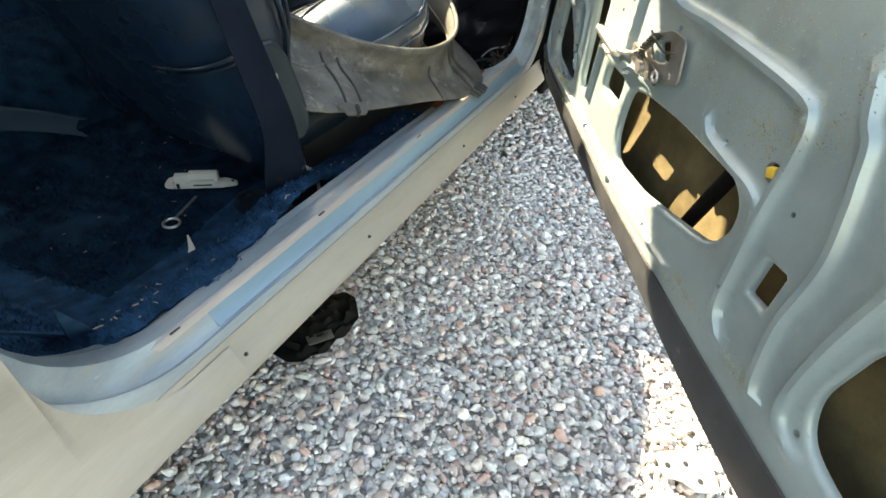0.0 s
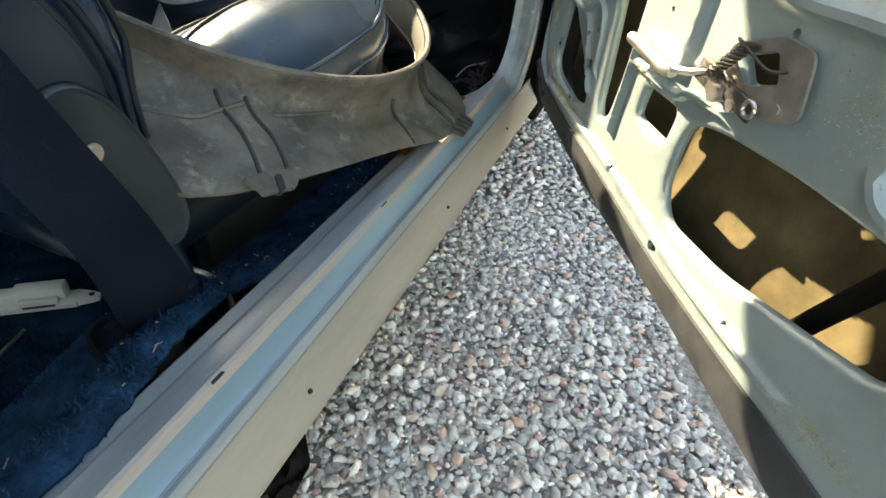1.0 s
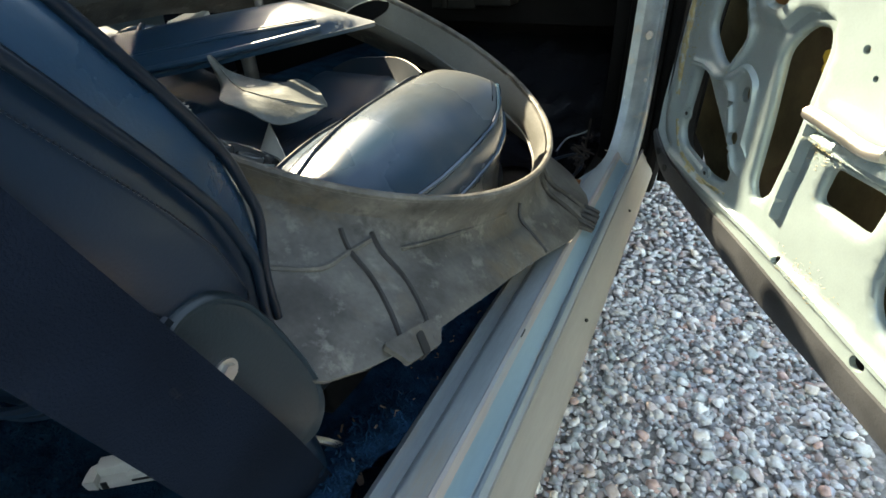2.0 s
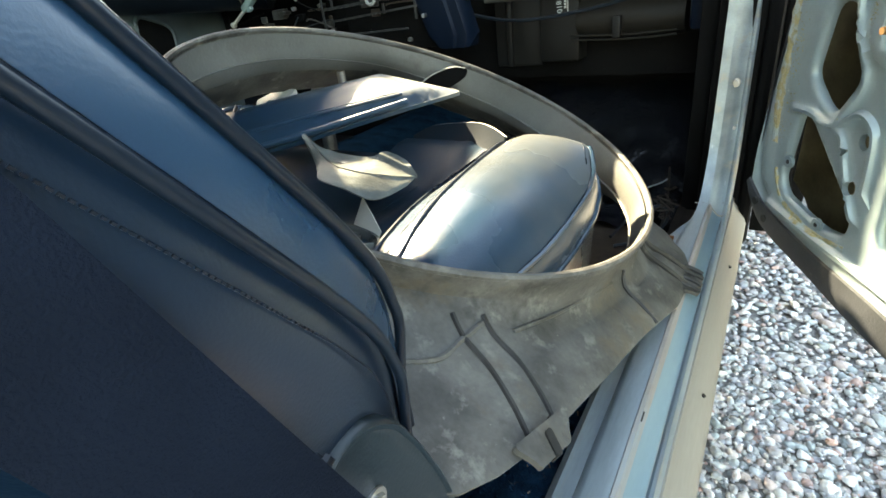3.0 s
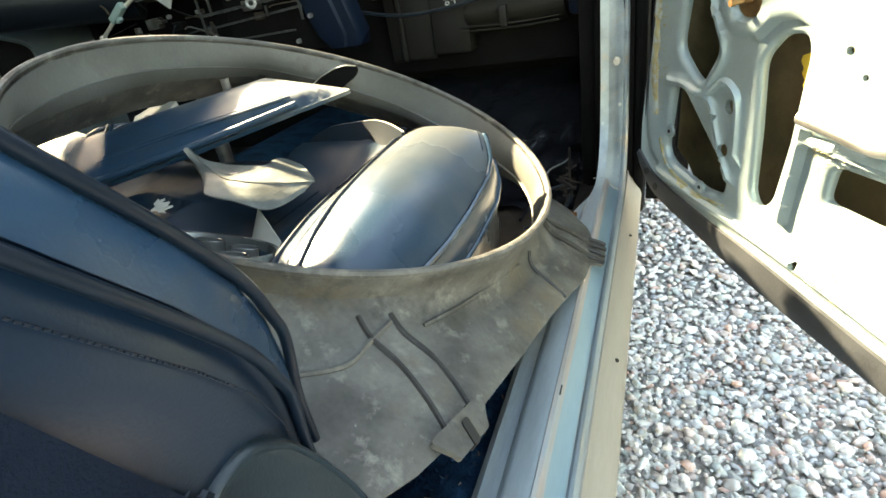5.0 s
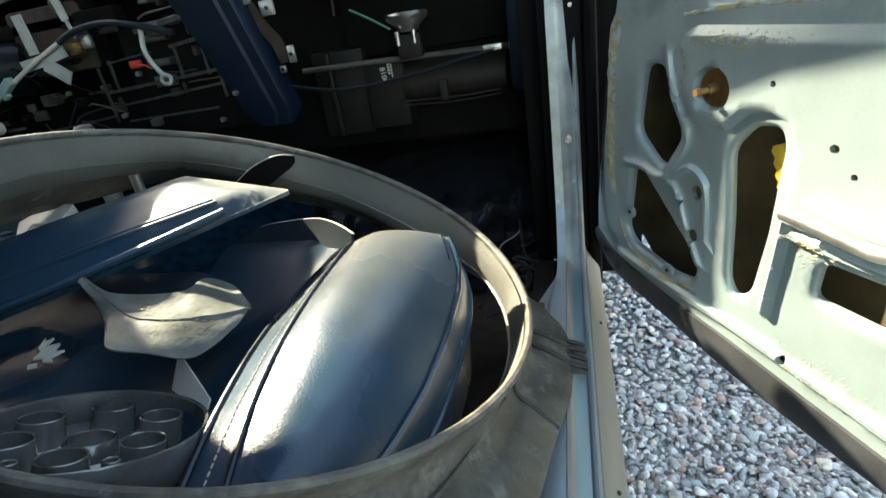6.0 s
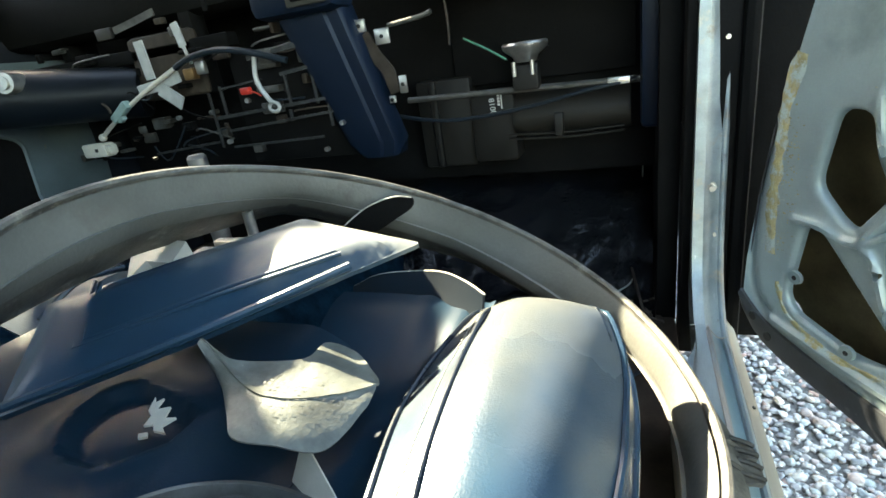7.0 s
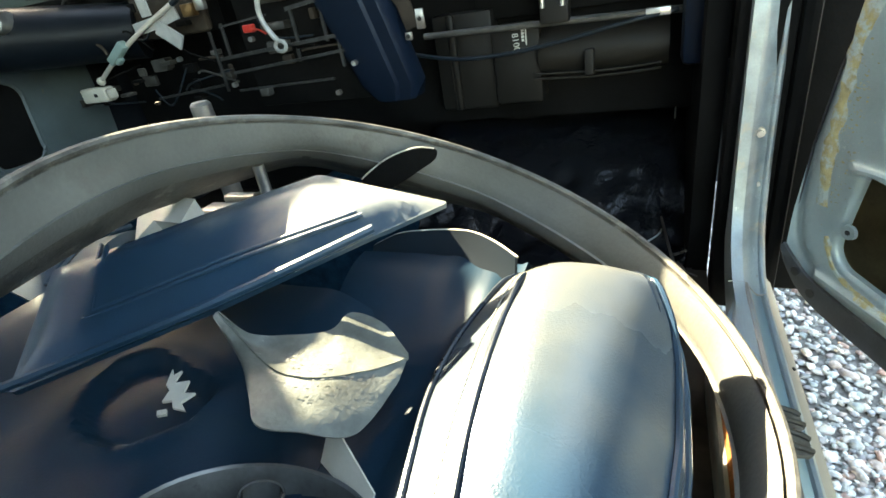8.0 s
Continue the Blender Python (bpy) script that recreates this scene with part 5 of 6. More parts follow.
bm = bmesh.new()
rows = []
for k, t in enumerate([0.0] + list(np.linspace(0.0, 1.0, 66))):
    r = cushion_right(0.552 + 0.310 * t) - 0.014 * (1 - t) ** 2
    left = cushion_left(0.497 + 0.365 * t) - 0.002
    row = []
    for x in [left - 0.001] + list(np.linspace(left, r, 48)):
        y0 = 0.497 + 0.055 * (x - left) / (r - left)
        y = y0 + (0.862 - y0) * t
        row.append(Vector((x, y, cushion_top(x, y))))
    row[0].z -= 0.05
    e, y = row[-1].z, row[-1].y
    row += [Vector((r + 0.004, y, e - 0.005)), Vector((r + 0.009, y, e - 0.020)), Vector((r + 0.011, y, e - 0.034)), Vector((r + 0.007, y, e - 0.06)), Vector((r + 0.003, y, 0.36))]
    if k == 0:
        row = [Vector((p.x, p.y, 0.37)) for p in row]
    rows.append(row)
loft(bm, rows)
cover_rows = rows
part("cover", bm, VINYL_WORN, cushion, "faded blue vinyl with tan dust and sunlight in its colour")
bm = bmesh.new()
rows = []
for y in np.linspace(0.53, 0.905, 50):
    row = []
    for x in np.linspace(-0.40, -0.222, 30):
        z = cushion_top(x, min(y, 0.80)) - 0.005 * step(-0.29, -0.265, x) - 0.012 * step(-0.25, -0.225, x)
        z += 0.030 * step(0.76, 0.86, y) * step(-0.225, -0.30, x) - 0.06 * step(0.875, 0.905, y)
        row.append(Vector((x, y, z)))
    rows.append([Vector((-0.402, y, 0.39))] + row)
loft(bm, rows)
part("seat_panel", bm, VINYL_SHEEN, cushion, "dark blue seat panel")
WELT = [(-0.392, 0.885, 0.478), (-0.36, 0.888, 0.492), (-0.32, 0.888, 0.497), (-0.28, 0.882, 0.500), (-0.25, 0.868, 0.497), (-0.225, 0.85, 0.492)]
# pale cord: the light on the far edge is in its colour
bm = bmesh.new()
tube(bm, WELT, 0.0012, 8)
part("welt", bm, PALE_TRIM, cushion, "welt along the panel's far edge, its lit line in the pale colour")
bm = bmesh.new()
wl = smooth_path(WELT, 6)
loft(bm, [wl, [p + Vector((0, -0.012, -0.022)) for p in wl], [p + Vector((0, -0.04, -0.055)) for p in wl]])
thicken(bm, 0.003)
part("back_edge", bm, VINYL_DARK, cushion, "dark upturned far edge")
bm = bmesh.new()
for i in range(58):
    y = 0.535 + i * 0.0052
    xx, xn = (float(np.interp(v, [0.53, 0.60, 0.67, 0.74, 0.81, 0.84], [-0.206, -0.217, -0.225, -0.228, -0.222, -0.213])) for v in (y, y + 0.0032))
    cyl(bm, (xx, y, cushion_top(xx, y) + 0.0006), (xn, y + 0.0032, cushion_top(xn, y + 0.0032) + 0.0006), 0.0006, seg=5)
part("stitching", bm, WHITE, cushion, "pale stitching")


def cord(name, pts, mat, r=0.0032):
    bm = bmesh.new()
    tube(bm, [Vector((x, y, cushion_top(x, y) + dz)) for x, y, dz in pts], r, 8)
    part(name, bm, mat, cushion, "cord piping on the cushion")


cord("piping", [(cushion_left(y), y, 0.0012) for y in (0.842, 0.82, 0.79, 0.75, 0.70, 0.64, 0.58, 0.53)], PIPING, 0.0026)
cord("piping", [(x, y, 0.0008) for x, y in ((-0.205, 0.845), (-0.211, 0.81), (-0.215, 0.76), (-0.214, 0.70), (-0.210, 0.65), (-0.203, 0.60), (-0.193, 0.55), (-0.188, 0.53))], PIPING, 0.0024)
for pick, r_ in ((49, 0.0030), (51, 0.0026)):
    bm = bmesh.new()
    tube(bm, [row[pick] + Vector((0.0008, 0, 0.0008)) for row in cover_rows[1::3]], r_, 8, n=2)
    part("piping", bm, PIPING_PALE, cushion, "glossy piping along the cushion's edge")
for pick, dz in ((48, -0.001),):
    bm = bmesh.new()
    tube(bm, [row[pick] + Vector((-0.0035, 0, 0.0010)) for row in cover_rows[1::3]], 0.0014, 8, n=2)
    part("seam", bm, PIPING, cushion, "dark seam beside the piping")



def sheet(name, outline, thick, mat, parent, label="", lines=(), roll=0.0, g=0.008, reach=0.012):
    """A board with a given outline, near a plane, with pressed lines and rolled edges."""
    from mathutils import geometry
    pts = [Vector(p) for p in outline]
    c = sum(pts, Vector()) / len(pts)
    nrm = Vector()
    for a, q in zip(pts, pts[1:] + pts[:1]):
        nrm += (a - c).cross(q - c)
    nrm.normalize()
    nrm = nrm if nrm.z > 0 else -nrm
    ex = (pts[1] - pts[0]).normalized()
    ex = (ex - nrm * ex.dot(nrm)).normalized()
    ey = nrm.cross(ex)
    flat = rounded([Vector(((p - c).dot(ex), (p - c).dot(ey))) for p in pts], 0.006, 3)
    rails = [[Vector(((Vector(p) - c).dot(ex), (Vector(p) - c).dot(ey))) for p in line] for line in lines]
    vs = list(flat)
    es = [(k, (k + 1) % len(flat)) for k in range(len(flat))]
    xs, ys = [p.x for p in flat], [p.y for p in flat]
    for x in np.arange(min(xs), max(xs), g):
        for y in np.arange(min(ys), max(ys), g):
            p = Vector((x, y))
            if inside(p, flat):
                vs.append(p)
    out, _, fs, _, _, _ = geometry.delaunay_2d_cdt(vs, es, [], 0, 1e-5)
    bm = bmesh.new()
    ring = flat + flat[:1]
    made = []
    for p in out:
        h = -roll * (1 - step(0.0, reach, line_dist(p, ring))) ** 1.5
        for line in rails:
            d = line_dist(p, line)
            h += 0.0022 * (1 - step(0.002, 0.008, abs(d - 0.006))) - 0.002 * (1 - step(0.0, 0.005, d))
        made.append(bm.verts.new(c + ex * p.x + ey * p.y + nrm * h))
    for f_ in fs:
        m_ = sum((out[k] for k in f_), Vector((0, 0))) / len(f_)
        if inside(m_, flat):
            bm.faces.new([made[k] for k in f_])
    for v in [v for v in bm.verts if not v.link_faces]:
        bm.verts.remove(v)
    thicken(bm, thick)
    return finish(bm, name, mat, parent, label)


panel = thing("trim_panel", "blue vinyl trim panel with pressed lines lying across the clutter", "trim panel")
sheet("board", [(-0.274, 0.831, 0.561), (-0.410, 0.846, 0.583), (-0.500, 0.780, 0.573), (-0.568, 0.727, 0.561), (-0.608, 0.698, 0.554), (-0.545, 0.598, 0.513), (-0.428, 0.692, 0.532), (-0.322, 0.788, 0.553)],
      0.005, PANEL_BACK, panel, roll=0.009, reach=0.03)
for line, off in (([(-0.578, 0.731, 0.556), (-0.524, 0.660, 0.530), (-0.432, 0.729, 0.546), (-0.339, 0.797, 0.558)], 0.0), ([(-0.566, 0.728, 0.5565), (-0.521, 0.669, 0.533), (-0.434, 0.736, 0.548), (-0.347, 0.801, 0.5585)], 0.0)):
    bm = bmesh.new()
    pts_ = []
    for a, b in zip(line, line[1:]):
        pts_ += [Vector(a).lerp(Vector(b), k / 6) for k in range(6)]
    pts_.append(Vector(line[-1]))
    tube(bm, [p + Vector((0, 0, 0.0004)) for p in pts_], 0.0021, 8, n=1)
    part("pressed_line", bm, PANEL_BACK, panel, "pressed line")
bm = bmesh.new()
tube(bm, [(-0.325, 0.786, 0.5515), (-0.428, 0.691, 0.5305), (-0.543, 0.600, 0.5125)], 0.004, 8, n=4)
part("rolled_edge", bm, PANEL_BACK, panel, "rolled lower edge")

card = thing("card_strip", "folded scuffed grey card strip with smudged print", "card")
bm = bmesh.new()
fold = [(-0.398, 0.676, 0.5395), (-0.366, 0.664, 0.521), (-0.343, 0.657, 0.512), (-0.322, 0.659, 0.507), (-0.306, 0.671, 0.500), (-0.292, 0.687, 0.492), (-0.276, 0.713, 0.483)]
foot = [(-0.399, 0.676, 0.536), (-0.371, 0.658, 0.5135), (-0.345, 0.634, 0.5125), (-0.322, 0.614, 0.512), (-0.302, 0.622, 0.503), (-0.279, 0.643, 0.484), (-0.274, 0.690, 0.480)]
fold_s, foot_s = smooth_path(fold, 8), smooth_path(foot, 8)


def flap(a, b, n=6, bow=(0, 0, 0)):
    return [[p.lerp(q, k / n) + Vector(bow) * math.sin(math.pi * k / n) + Vector((0, 0, 0.0012 * noise.noise(p * 60 + Vector((k, 0, 0))))) for p, q in zip(a, b)] for k in range(n + 1)]


loft(bm, flap(fold_s, foot_s, 6, (0.001, -0.004, 0)))
thicken(bm, 0.0012)
part("front_flap", bm, FOIL, card, "grey card flap")
bm = bmesh.new()
back = [(-0.398, 0.679, 0.5385), (-0.372, 0.676, 0.523), (-0.354, 0.692, 0.512), (-0.334, 0.712, 0.503), (-0.330, 0.735, 0.503), (-0.306, 0.738, 0.494), (-0.277, 0.719, 0.484)]
bs = smooth_path(back, 8)
bs = [bs[int(k * (len(bs) - 1) / (len(fold_s) - 1))] for k in range(len(fold_s))]
loft(bm, flap(fold_s, bs, 6, (0, 0, -0.003)))
thicken(bm, 0.0012)
part("back_flap", bm, FOIL, card, "grey card flap with print")
prng = random.Random(8)
for k in range(70):
    s_ = prng.uniform(0.35, 0.97)
    m_ = int(s_ * (len(fold_s) - 2))
    q0, q1 = fold_s[m_], fold_s[m_ + 1]
    d_ = (q1 - q0).normalized()
    to = (foot_s[m_] if k % 3 else bs[m_]) - q0
    nrm = d_.cross(to).normalized()
    nrm = nrm if nrm.z > 0 else -nrm
    a_ = q0 + to * prng.uniform(0.04, 0.38) + nrm * 0.0022
    w_, h_ = prng.uniform(0.001, 0.0035), prng.uniform(0.0006, 0.0014)
    e_ = to.normalized() * h_
    bm = bmesh.new()
    loft(bm, [[a_, a_ + d_ * w_], [a_ + e_, a_ + d_ * w_ + e_]])
    part("print_smudge", bm, INKGREY, card)

hub = thing("gauge_housing", "round clear-grey plastic housing with moulded open cylinders", "housing")
HN = Vector((0.141, 0.474, 1.0)).normalized()
HM = Matrix.Translation(Vector((-0.300, 0.567, 0.492)) - HN * 0.0275) @ HN.to_track_quat("Z", "Y").to_matrix().to_4x4() @ Matrix.Scale(0.848, 4)
bm = bmesh.new()
rows = []
for r, z in ((0.0, 0.0), (0.072, 0.0), (0.077, 0.002), (0.080, 0.026), (0.0825, 0.0275), (0.0835, 0.026), (0.082, -0.003), (0.0, -0.004)):
    rows.append([HM @ Vector((max(r, 0.0005) * math.cos(t), max(r, 0.0005) * math.sin(t), z)) for t in (2 * math.pi * k / 56 for k in range(56))])
loft(bm, rows, closed=True)
part("tray", bm, CLEAR, hub, "grey tray with raised wall")
for ang, rad, r, h in ((15, 0.050, 0.016, 0.024), (75, 0.050, 0.017, 0.026), (135, 0.050, 0.016, 0.024), (195, 0.050, 0.016, 0.024), (255, 0.050, 0.016, 0.024), (315, 0.050, 0.016, 0.024),
                       (45, 0.062, 0.006, 0.022), (105, 0.060, 0.006, 0.022), (165, 0.062, 0.006, 0.022), (0, 0.0, 0.018, 0.016)):
    bm = bmesh.new()
    p = Vector((rad * math.cos(radians(ang)), rad * math.sin(radians(ang)), 0))
    rows = []
    for rr, z in ((r * 1.1, 0.0), (r, h), (r - 0.0008, h + 0.0008), (r - 0.002, h), (r - 0.0025, 0.003)):
        rows.append([HM @ (p + Vector((rr * math.cos(t), rr * math.sin(t), z))) for t in (2 * math.pi * k / 28 for k in range(28))])
    loft(bm, rows, closed=True)
    part("cylinder", bm, CLEAR, hub, "open moulded cylinder")
bm = bmesh.new()
loft(bm, [[HM @ Vector((x, y, 0.0022 + 0.001 * math.sin(9 * x * 30))) for x in np.linspace(-0.03, 0.035, 8)] for y in np.linspace(-0.02, 0.03, 6)])
part("paper_inset", bm, LABELW, hub, "white patch in the tray")

shell = thing("vinyl_shell", "dark blue moulded vinyl seat shell with a torn white spot", "seat shell")
dent = rounded([(-0.530, 0.672), (-0.505, 0.690), (-0.44, 0.672), (-0.405, 0.66), (-0.405, 0.635), (-0.438, 0.596), (-0.488, 0.600), (-0.525, 0.63)], 0.02, 5)


def shell_top(x, y):
    z = 0.478 - 0.03 * step(-0.40, -0.33, x) + 0.035 * step(-0.54, -0.64, x) - 0.02 * step(0.56, 0.49, y)
    d = line_dist(Vector((x, y)), dent + dent[:1])
    z += (-0.012 * step(0.0, 0.010, d)) if inside((x, y), dent) else 0.003 * (1 - step(0.0, 0.02, d))
    return z


bm = bmesh.new()
loft(bm, [[Vector((x, y, shell_top(x, y))) for y in np.linspace(0.475, 0.80, 66)] for x in np.linspace(-0.66, -0.315, 70)])
thicken(bm, 0.004)
part("moulding", bm, VINYL_SHEEN, shell, "dark blue moulded vinyl")
for pts in ([(-0.462, 0.668), (-0.455, 0.662), (-0.452, 0.668), (-0.447, 0.655), (-0.436, 0.660), (-0.430, 0.648), (-0.420, 0.650), (-0.424, 0.640), (-0.414, 0.634), (-0.426, 0.634), (-0.433, 0.640), (-0.440, 0.637), (-0.444, 0.648), (-0.452, 0.652)],
            [(-0.436, 0.629), (-0.430, 0.632), (-0.426, 0.628), (-0.432, 0.625)]):
    bm = bmesh.new()
    bm.faces.new([bm.verts.new((x, y, 0.4815)) for x, y in pts])
    thicken(bm, 0.002)
    part("tear", bm, WHITE, shell, "torn white foam showing through the vinyl")

# odds and ends round the panel
fold_ = thing("vinyl_offcut", "crumpled blue vinyl offcut beside the panel", "offcut")
bm = bmesh.new()
rows = []
for s in np.linspace(0, 1, 16):
    rows.append([Vector((-0.80 + 0.17 * t, 0.70 + 0.11 * s, 0.515 + 0.03 * math.sin(2.6 * s) + 0.012 * math.sin(5 * t + 2 * s) - 0.03 * (t - 0.5) ** 2)) for t in np.linspace(0, 1, 16)])
loft(bm, rows)
thicken(bm, 0.01)
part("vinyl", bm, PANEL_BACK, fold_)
bm = bmesh.new()
tube(bm, [(-0.632, 0.70, 0.528), (-0.636, 0.75, 0.545), (-0.633, 0.80, 0.540)], 0.003, 6)
part("piping", bm, PIPING_PALE, fold_, "pale piping")
foam = thing("white_foam", "white scrap of foam or paper under the panel", "scrap")
bm = bmesh.new()
loft(bm, [[(-0.640, 0.818, 0.545), (-0.60, 0.835, 0.56), (-0.555, 0.825, 0.560)], [(-0.60, 0.775, 0.535), (-0.58, 0.79, 0.552), (-0.538, 0.785, 0.552)]])
thicken(bm, 0.02)
part("scrap", bm, WHITE, foam)
paper = thing("paper_corner", "white folded paper corner beside the housing", "paper")
bm = bmesh.new()
loft(bm, [[(-0.312, 0.640, 0.452), (-0.306, 0.655, 0.478)], [(-0.285, 0.625, 0.452), (-0.285, 0.640, 0.470)], [(-0.262, 0.616, 0.452), (-0.262, 0.624, 0.458)]])
thicken(bm, 0.0015)
part("paper", bm, WHITE, paper)
leaf = thing("rubber_flap", "dark leaf-shaped rubber flap with a pale edge", "flap")
lp = [(-0.430, 0.948, 0.530), (-0.395, 0.951, 0.552), (-0.359, 0.954, 0.563), (-0.336, 0.956, 0.561), (-0.336, 0.952, 0.550), (-0.356, 0.948, 0.538), (-0.387, 0.944, 0.522), (-0.415, 0.944, 0.515)]
bm = bmesh.new()
bm.faces.new([bm.verts.new(p) for p in smooth_path(lp, 4, True)])
thicken(bm, 0.003)
part("flap", bm, BLACK, leaf)
bm = bmesh.new()
tube(bm, lp[:4], 0.0009, 6)
part("edge", bm, PALE_TRIM, leaf, "pale edge")
post = thing("chrome_post", "short chrome post standing by the shroud", "post")
bm = bmesh.new()
cyl(bm, (-0.66, 0.975, FLOOR + 0.16), (-0.655, 0.97, 0.626), 0.013, 0.013, 20)
cyl(bm, (-0.655, 0.97, 0.626), (-0.655, 0.97, 0.630), 0.013, 0.010, 20)
part("post", bm, STEEL, post)
tray = thing("metal_bracket", "bare metal slide bracket under the panel", "bracket")
bm = bmesh.new()
box(bm, (-0.60, 0.86, 0.515), (-0.44, 0.885, 0.53), 0.003)
box(bm, (-0.60, 0.90, 0.515), (-0.44, 0.915, 0.53), 0.003)
box(bm, (-0.55, 0.865, 0.525), (-0.46, 0.91, 0.533), 0.003)
part("slide", bm, STEEL, tray)
bm = bmesh.new()
cyl(bm, (-0.515, 0.885, 0.53), (-0.512, 0.882, 0.575), 0.0065, seg=14)
part("pin", bm, STEEL, tray, "upright steel pin")

# ---- on the floor ----
clip = thing("plastic_bracket", "off-white moulded plastic bracket lying on the carpet", "bracket")
CM = Matrix.Translation((-0.258, 0.382, FLOOR + 0.014)) @ pose(0, 0, 0, 0, 0, 37) @ Matrix.Scale(0.8, 4)
bm = bmesh.new()
box(bm, (-0.044, -0.013, 0), (0.046, 0.013, 0.009), 0.002, CM)
box(bm, (-0.020, -0.004, 0.006), (0.034, 0.015, 0.026), 0.0025, CM)
box(bm, (-0.014, -0.0125, 0.004), (0.028, -0.0045, 0.016), 0.0015, CM)
box(bm, (-0.046, -0.002, 0.004), (-0.018, 0.014, 0.021), 0.002, CM)
loft(bm, [[CM @ Vector((x, y, z)) for y, z in ((-w, 0.0), (w, 0.0), (w, h), (-w, h))] for x, w, h in ((-0.046, 0.012, 0.014), (-0.057, 0.010, 0.012), (-0.063, 0.005, 0.006))], closed=True, caps=True)
loft(bm, [[CM @ Vector((x, y, z)) for y, z in ((-w, 0.0), (w, 0.0), (w, h), (-w, h))] for x, w, h in ((0.044, 0.010, 0.011), (0.060, 0.007, 0.008), (0.068, 0.004, 0.006))], closed=True, caps=True)
part("body", bm, WHITE, clip)
for lo, hi in (((-0.040, -0.0142, 0.002), (-0.034, -0.0125, 0.012)), ((-0.010, -0.0135, 0.006), (0.024, -0.0120, 0.009))):
    bm = boxes((lo, hi, 0.0004, CM))
    part("slot", bm, HOLE_BLACK, clip, "dark slot in the bracket")
bm = bmesh.new()
cyl(bm, CM @ Vector((0.060, 0, 0.006)), CM @ Vector((0.060, 0, 0.0092)), 0.0024, seg=12)
part("hole", bm, HOLE_BLACK, clip)

strap = thing("vinyl_strap", "blue stitched vinyl strap lying at the foot of the tunnel", "strap")
SA, SB = Vector((-0.500, 0.372, 0.290)), Vector((-0.612, 0.162, 0.364))
bm = bmesh.new()
rows = []
for t in np.linspace(0, 1, 20):
    p = SA.lerp(SB, t) + Vector((0, 0, 0.006 * math.sin(5 * t)))
    w = 0.017 + 0.006 * t
    rows.append([p + Vector((0.004, 0.004, -w)), p + Vector((-0.006, -0.008, 0)), p + Vector((-0.002, 0.002, w)), p + Vector((0.006, 0.010, w - 0.002))])
loft(bm, rows)
thicken(bm, 0.004)
part("band", bm, VINYL_SHEEN, strap)
for k in (-0.8, 0.8):
    bm = bmesh.new()
    for i in range(60):
        t0 = i / 60
        p, q = SA.lerp(SB, t0), SA.lerp(SB, t0 + 0.009)
        o = Vector((-0.0055 + 0.001 * k, -0.0055, 0.014 * k + 0.006 * math.sin(5 * t0)))
        cyl(bm, p + o, q + o, 0.0005, seg=5)
    part("stitching", bm, WHITE, strap, "pale stitching")
jug = thing("plastic_jug", "white plastic jug with a yellow-striped label on the far floor", "jug")
JM = Matrix.Translation((-1.06, 0.325, FLOOR + 0.002)) @ pose(0, 0, 0, 0, 0, 97)
bm = bmesh.new()
rows = []
for x, w, lo, hi in ((-0.086, 0.020, 0.022, 0.058), (-0.082, 0.034, 0.008, 0.074), (-0.070, 0.040, 0.001, 0.084), (-0.02, 0.041, 0.0, 0.086), (0.035, 0.041, 0.0, 0.086), (0.055, 0.037, 0.004, 0.080), (0.070, 0.026, 0.014, 0.068), (0.078, 0.017, 0.026, 0.058), (0.090, 0.016, 0.027, 0.057)):
    mid, hgt = (lo + hi) / 2, (hi - lo) / 2
    rows.append([JM @ Vector((x, w * abs(math.cos(t)) ** 0.5 * math.copysign(1, math.cos(t)), mid + hgt * abs(math.sin(t)) ** 0.5 * math.copysign(1, math.sin(t)))) for t in np.linspace(0, 2 * math.pi, 33)[:-1]])
loft(bm, rows, closed=True, caps=True)
part("bottle", bm, WHITE, jug)
bm = bmesh.new()
cyl(bm, JM @ Vector((0.088, 0, 0.042)), JM @ Vector((0.108, 0, 0.042)), 0.020, 0.019, 24)
part("cap", bm, CLEAR, jug, "grey screw cap")
for x0, x1, m_ in ((-0.045, 0.03, LABELW), (-0.045, -0.036, YELLOW), (-0.020, 0.020, INKGREY)):
    bm = bmesh.new()
    d_ = {"label_white": (0.0425, 0.025, 0.066), "yellow_plastic": (0.0432, 0.025, 0.066)}.get(m_.name, (0.0435, 0.048, 0.051))
    box(bm, (x0, -d_[0], d_[1]), (x1, -d_[0] + 0.001, d_[2]), 0.0, JM)
    part("label", bm, m_, jug)
clamp = thing("steel_clamp", "dull steel clamp lying on the tunnel carpet", "clamp")
bm = boxes(((-0.885, 0.165, 0.262), (-0.865, 0.235, 0.325), 0.003), ((-0.93, 0.165, 0.262), (-0.865, 0.172, 0.318), 0.003), ((-0.93, 0.222, 0.262), (-0.865, 0.229, 0.318), 0.003))
part("clamp_body", bm, STEELDARK, clamp)
bolt(clamp, (-0.864, 0.20, 0.30), (1, 0, 0), 0.006)
key = thing("ring_key", "small steel ring with a thin rod on the carpet", "key")
bm = bmesh.new()
tube(bm, [Vector((-0.219 + 0.011 * math.cos(t), 0.291 + 0.011 * math.sin(t), FLOOR + 0.013)) for t in np.linspace(0, 2 * math.pi, 16)[:-1]], 0.002, 6, True)
cyl(bm, (-0.224, 0.302, FLOOR + 0.013), (-0.24, 0.355, FLOOR + 0.014), 0.0018, seg=6)
part("ring", bm, STEEL, key)
chip = thing("white_sliver", "thin white sliver of plastic on the carpet", "scrap")
bm = bmesh.new()
